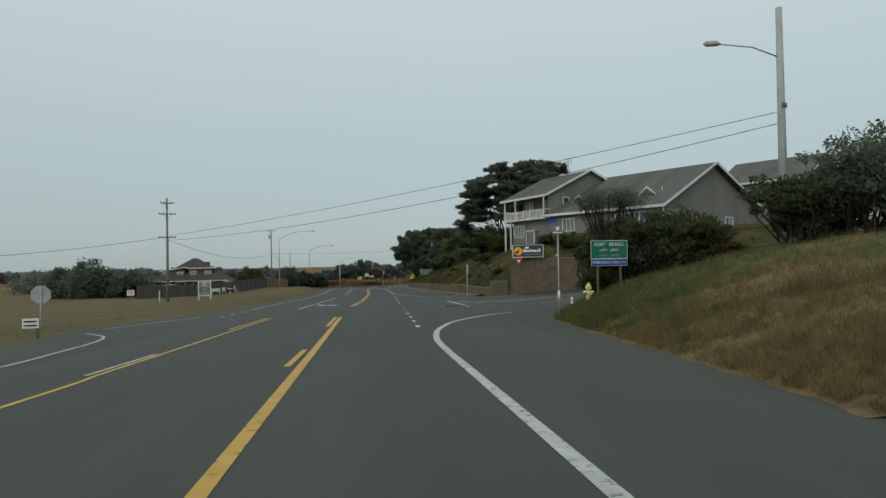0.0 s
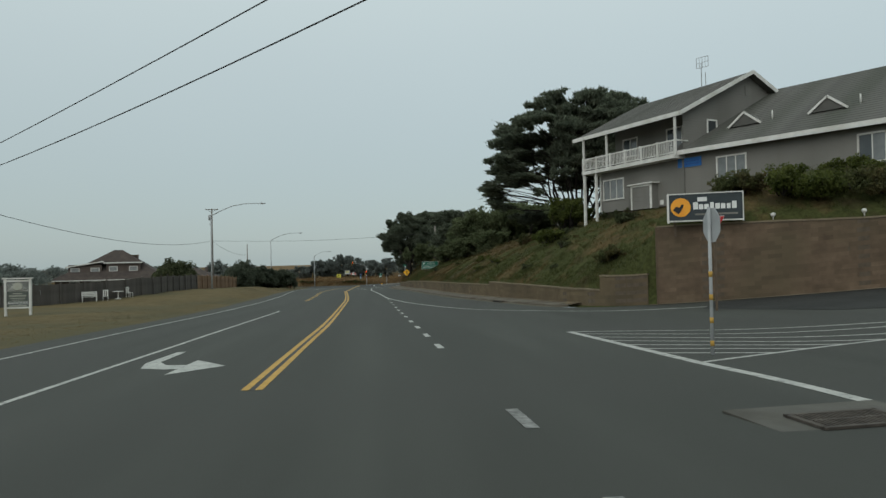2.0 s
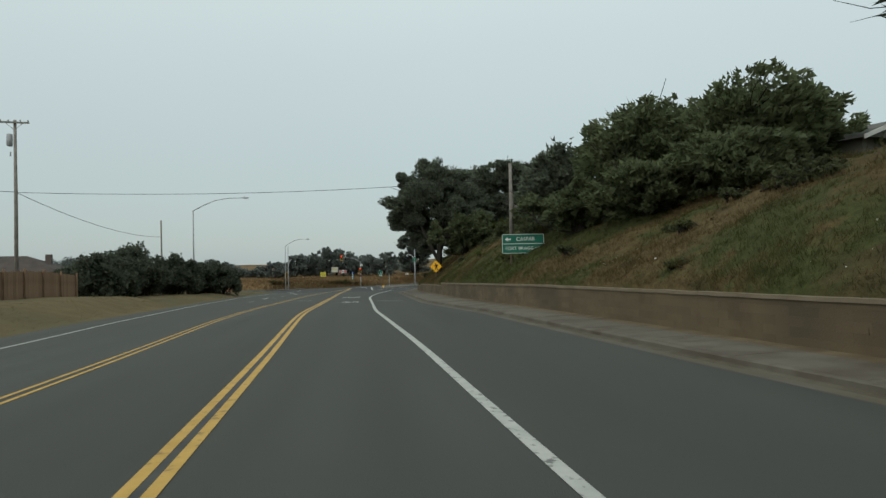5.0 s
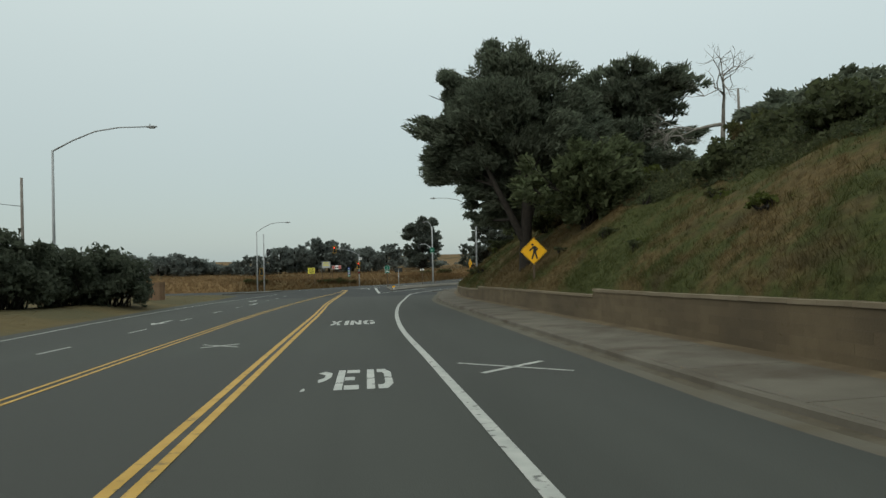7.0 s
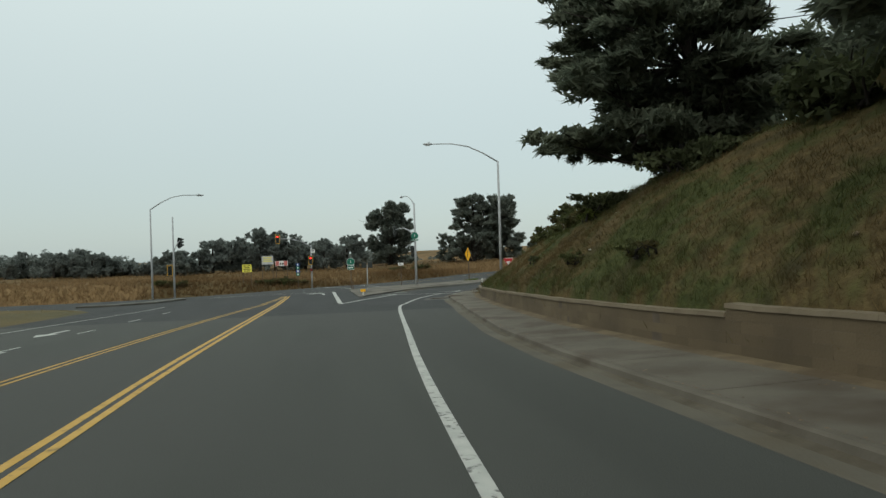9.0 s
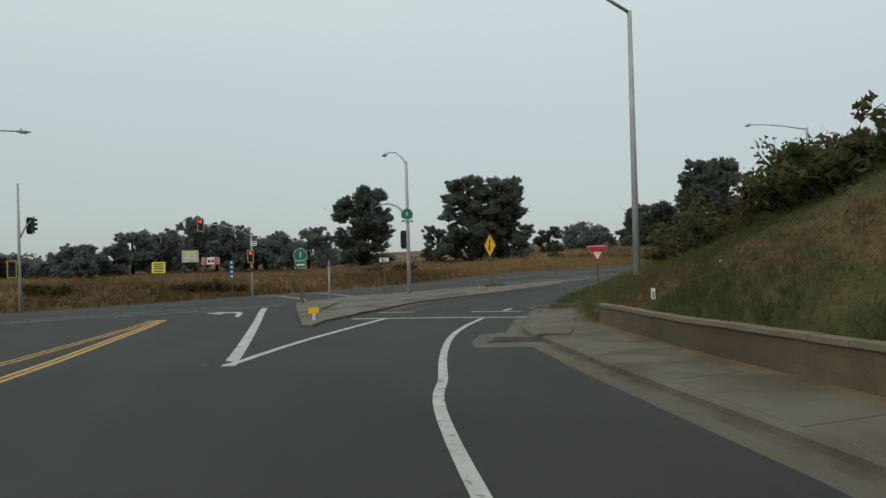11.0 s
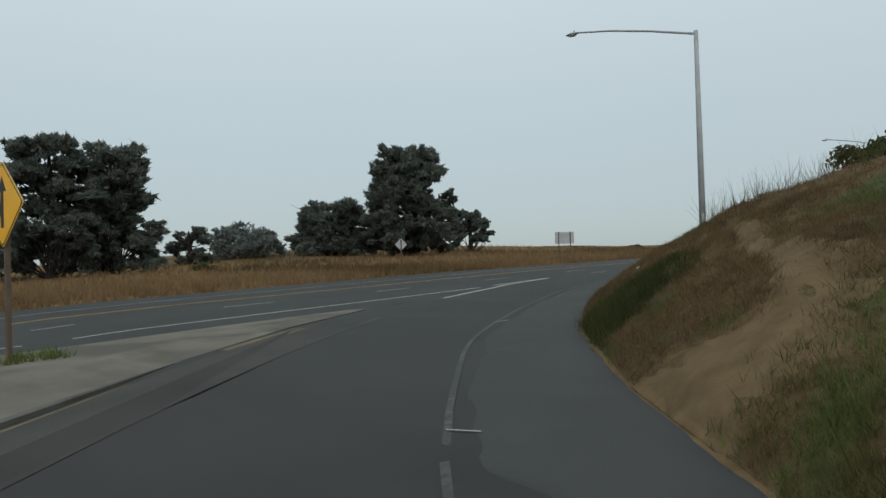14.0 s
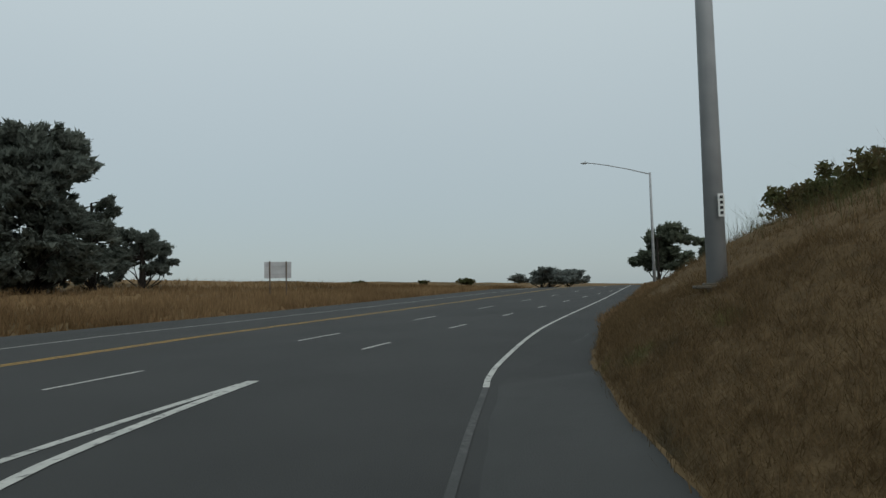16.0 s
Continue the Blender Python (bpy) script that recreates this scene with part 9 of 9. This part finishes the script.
def dormer_house(x, y, z, yaw):
    """A wide low house under one tall hip roof, with a shed dormer to each side of its ridge."""
    root = thing("brown_house", pose(x, y, z, 0, 0, yaw), "wide brown house with a tall hip roof and white dormer trim", "house")
    w, d, wall, peak = 18.5, 13.0, 2.8, 8.2
    part("wall", boxes((0, 0, wall / 2, w, d, wall)), siding_brown, root)
    bm = bmesh.new()
    rows = []
    for k, zz in ((1.0, wall - 0.25), (0.62, wall + 1.9), (0.07, peak)):
        rows.append([bm.verts.new((sx * (w / 2 + 0.9) * k + (1 - k) * 0.8, sy * (d / 2 + 0.9) * k, zz)) for sx, sy in ((-1, -1), (1, -1), (1, 1), (-1, 1))])
    for lo, hi in zip(rows[:-1], rows[1:]):
        for k in range(4):
            bm.faces.new([lo[k], lo[(k + 1) % 4], hi[(k + 1) % 4], hi[k]])
    bm.faces.new(rows[-1])
    bm.faces.new(rows[0][::-1])
    part("roof", bm, roof_brown, root)
    part("fascia", boxes((0, -d / 2 - 0.9, wall - 0.3, w + 1.8, 0.08, 0.16)), trim_white, root)
    for x0, x1, z0, lean in ((-7.2, -1.6, wall + 0.8, -9), (-0.8, 5.0, wall + 1.0, 0)):
        mid, wide = (x0 + x1) / 2, x1 - x0
        dm = part("dormer", boxes((mid, -3.2, z0 + 0.85, wide, 4.2, 1.9)), siding_brown, root, "brown boarded dormer")
        part("dormer_roof", boxes((mid, -2.9, z0 + 1.9, wide + 0.9, 5.6, 0.16)), roof_brown, dm, "", Matrix.Translation((mid, -2.9, z0 + 1.9)) @ Matrix.Rotation(radians(lean), 4, "Y") @ Matrix.Translation((-mid, 2.9, -z0 - 1.9)))
        part("dormer_fascia", boxes((mid, -5.72, z0 + 1.88, wide + 0.95, 0.06, 0.22)), trim_white, dm, "white fascia board", Matrix.Translation((mid, -2.9, z0 + 1.9)) @ Matrix.Rotation(radians(lean), 4, "Y") @ Matrix.Translation((-mid, 2.9, -z0 - 1.9)))
        for k in (-0.3, 0.3):
            part("window", boxes((mid + k * wide, -5.34, z0 + 0.75, 1.5, 0.1, 0.95)), trim_white, dm, "white window")
            part("pane", boxes((mid + k * wide, -5.4, z0 + 0.75, 1.25, 0.02, 0.72)), window_pale, dm)
    for k in range(4):
        win = part("window", boxes((-6.0 + 3.6 * k, -d / 2 - 0.04, 1.75, 1.7, 0.1, 1.2)), trim_white, root, "white framed window")
        part("pane", boxes((-6.0 + 3.6 * k, -d / 2 - 0.1, 1.75, 1.45, 0.02, 0.95)), glass_dark, win)
    part("chimney", boxes((3.6, 0.6, peak - 2.0, 1.3, 0.8, 1.8)), siding_brown, root, "brown chimney with pale cap")
    part("chimney_cap", boxes((3.6, 0.6, peak - 1.05, 1.6, 1.0, 0.14)), cap_stone, root)
    return root


dormer_house(-52.9, 179, gz(-52, 179) + 0.1, 14)
hip_house("brown_house", -35.5, 167, gz(-35.5, 167) - 0.3, 10.5, 8, 2.4, 1.9, 10, "low brown house with hip roof behind the fence", siding_brown, roof_brown)
# old white furniture set out before the fence
gb = thing("garden_bench", pose(-27.9, 106.2, gz(-27.9, 106.2), 0, 0, 25), "old white slatted garden bench before the fence", "bench")
for k in range(4):
    part("slat", boxes((0, -0.2 + 0.13 * k, 0.44, 1.3, 0.1, 0.03)), trim_white, gb)
for k in range(3):
    part("back_slat", boxes((0, 0.28, 0.58 + 0.14 * k, 1.3, 0.03, 0.1)), trim_white, gb)
for a in (-0.58, 0.58):
    part("leg", boxes((a, -0.2, 0.2, 0.06, 0.06, 0.5)), trim_white, gb)
    part("leg", boxes((a, 0.26, 0.45, 0.06, 0.06, 1.0)), trim_white, gb)
    part("armrest", boxes((a, 0.02, 0.64, 0.07, 0.5, 0.04)), trim_white, gb)
gt = thing("garden_table", pose(-26.5, 109.3, gz(-26.5, 109.3), 0, 0, 30), "old white round garden table before the fence", "table")
part("tabletop", tube([(0, 0, 0.70), (0, 0, 0.74)], 0.5, 14), trim_white, gt)
part("pedestal", tube([(0, 0, 0.03), (0, 0, 0.2), (0, 0, 0.7)], [0.12, 0.05, 0.05], 8), trim_white, gt)
part("foot", tube([(0, 0, -0.05), (0, 0, 0.05)], [0.3, 0.24], 10), trim_white, gt)
chair = thing("garden_chair", pose(-27.1, 107.8, gz(-27.1, 107.8), 0, 0, 20), "old white garden chair before the fence", "chair", "garden chairs")
part("seat", boxes((0, 0, 0.43, 0.48, 0.46, 0.04), bevel=0.01), trim_white, chair)
for a in (-0.15, 0.0, 0.15):
    part("back_slat", boxes((a, 0.23, 0.72, 0.09, 0.025, 0.5)), trim_white, chair)
part("top_rail", boxes((0, 0.23, 0.98, 0.48, 0.035, 0.08)), trim_white, chair)
for a in (-0.21, 0.21):
    part("leg", boxes((a, -0.2, 0.2, 0.045, 0.045, 0.5)), trim_white, chair)
    part("leg", boxes((a, 0.23, 0.45, 0.045, 0.045, 1.0)), trim_white, chair)
copy_thing(chair, pose(-25.9, 110.6, gz(-25.9, 110.6), 0, 0, 75))
sc = thing("wooden_screen", pose(-21.8, 197.5, gz(-21.8, 197.5), 0, 0, 10), "brown board screen round a bin behind the bush", "screen")
for k in range(14):
    a = math.pi * (k + 0.5) / 14
    part("board", boxes((0, 0, 0.72, 0.21, 0.03, 1.5)), fence_wood, sc, m=pose(-0.95 * math.cos(a), -0.6 * math.sin(a), 0, 0, 0, math.degrees(math.atan2(-0.6 * math.cos(a), 0.95 * math.sin(a)))))
hy_x, hy_y = 8.65, 29.8
hd = thing("fire_hydrant", pose(hy_x, hy_y, gz(hy_x, hy_y) - 0.1), "pale yellow fire hydrant in the bank grass", "fire hydrant")
hyd = make("pale yellow hydrant paint", (0.55, 0.47, 0.19), (0.62, 0.54, 0.24), 4.0, 0.5)
part("barrel", tube([(0, 0, 0), (0, 0, 0.06), (0, 0, 0.07), (0, 0, 0.62), (0, 0, 0.66), (0, 0, 0.72)], [0.16, 0.16, 0.11, 0.11, 0.15, 0.15], 12), hyd, hd)
part("bonnet", tube([(0, 0, 0.72), (0, 0, 0.8), (0, 0, 0.86), (0, 0, 0.92)], [0.14, 0.12, 0.05, 0.04], 10), hyd, hd)
for s0 in (-1, 1):
    part("nozzle", tube([(s0 * 0.08, 0, 0.5), (s0 * 0.24, 0, 0.5)], 0.065, 8), hyd, hd)
part("nozzle", tube([(0, -0.08, 0.46), (0, -0.27, 0.46)], 0.085, 8), hyd, hd)
# litter and stones at the kerb and on the bank
rl = random.Random(4)
for k in range(26):
    y = rl.uniform(84, 244)
    x = float(toe_n(y)) + rl.uniform(1.0, 5.0)
    st = thing("pale_stone", pose(x, y, gz(x, y) + 0.02, rl.uniform(0, 40), rl.uniform(0, 40), rl.uniform(0, 180)), "small pale stone lying in the bank grass", "stone", "bank stones")
    bm = bmesh.new()
    bmesh.ops.create_icosphere(bm, subdivisions=1, radius=rl.uniform(0.03, 0.08))
    for v in bm.verts:
        v.co *= rl.uniform(0.75, 1.2)
        v.co.z *= 0.6
    part("stone", bm, cap_stone if k % 3 else trim_white, st)


def parked_car(x, y, yaw, paint, label):
    root = thing("car", pose(x, y, gz(x, y), 0, 0, yaw), label, "car")
    part("body", plate([(-2.2, 0.35), (-2.2, 0.85), (-1.9, 0.95), (1.0, 0.98), (2.0, 0.85), (2.2, 0.6), (2.2, 0.35)], 1.75, y0=-0.875), paint, root)
    cab = part("cabin", plate([(-1.9, 0.94), (-1.5, 1.45), (0.2, 1.48), (1.0, 0.97)], 1.55, y0=-0.775), paint, root)
    part("window", plate([(-1.65, 1.0), (-1.4, 1.38), (0.15, 1.4), (0.75, 1.0)], 1.57, y0=-0.785), glass_dark, cab)
    part("windscreen", boxes((-1.72, 0, 1.2, 0.02, 1.3, 0.36)), glass_dark, cab, "", Matrix.Translation((-1.72, 0, 1.2)) @ Matrix.Rotation(radians(38), 4, "Y") @ Matrix.Translation((1.72, 0, -1.2)))
    for wx in (-1.35, 1.35):
        for wy in (-0.8, 0.8):
            wh = part("wheel", tube([(wx, wy - 0.1, 0.33), (wx, wy + 0.1, 0.33)], 0.33, 14), tyre, root)
            part("rim", tube([(wx, wy - 0.11, 0.33), (wx, wy + 0.11, 0.33)], 0.19, 10), galv, wh)
    for wy in (-0.65, 0.65):
        part("tail_light", boxes((-2.2, wy, 0.75, 0.03, 0.3, 0.14)), sign_red, root)


parked_car(158, 256.2, 4, car_white, "white car far along the coast road")
parked_car(-36, 112, 20, car_white, "white car standing behind the old fence")
# ---- retaining walls, laid last ----
retaining_wall("wall_block", 74.65, 218.2, 0.8, 0.2, block_wall, block_far, "low brown split-face block retaining wall with pale coping", (152, 180))
retaining_wall("wall_brick", 57, 74.65, 0.6, 0.2, brick_brown, brick_far, "tall brown brick retaining wall at the street corner", (70.5, 74.5))
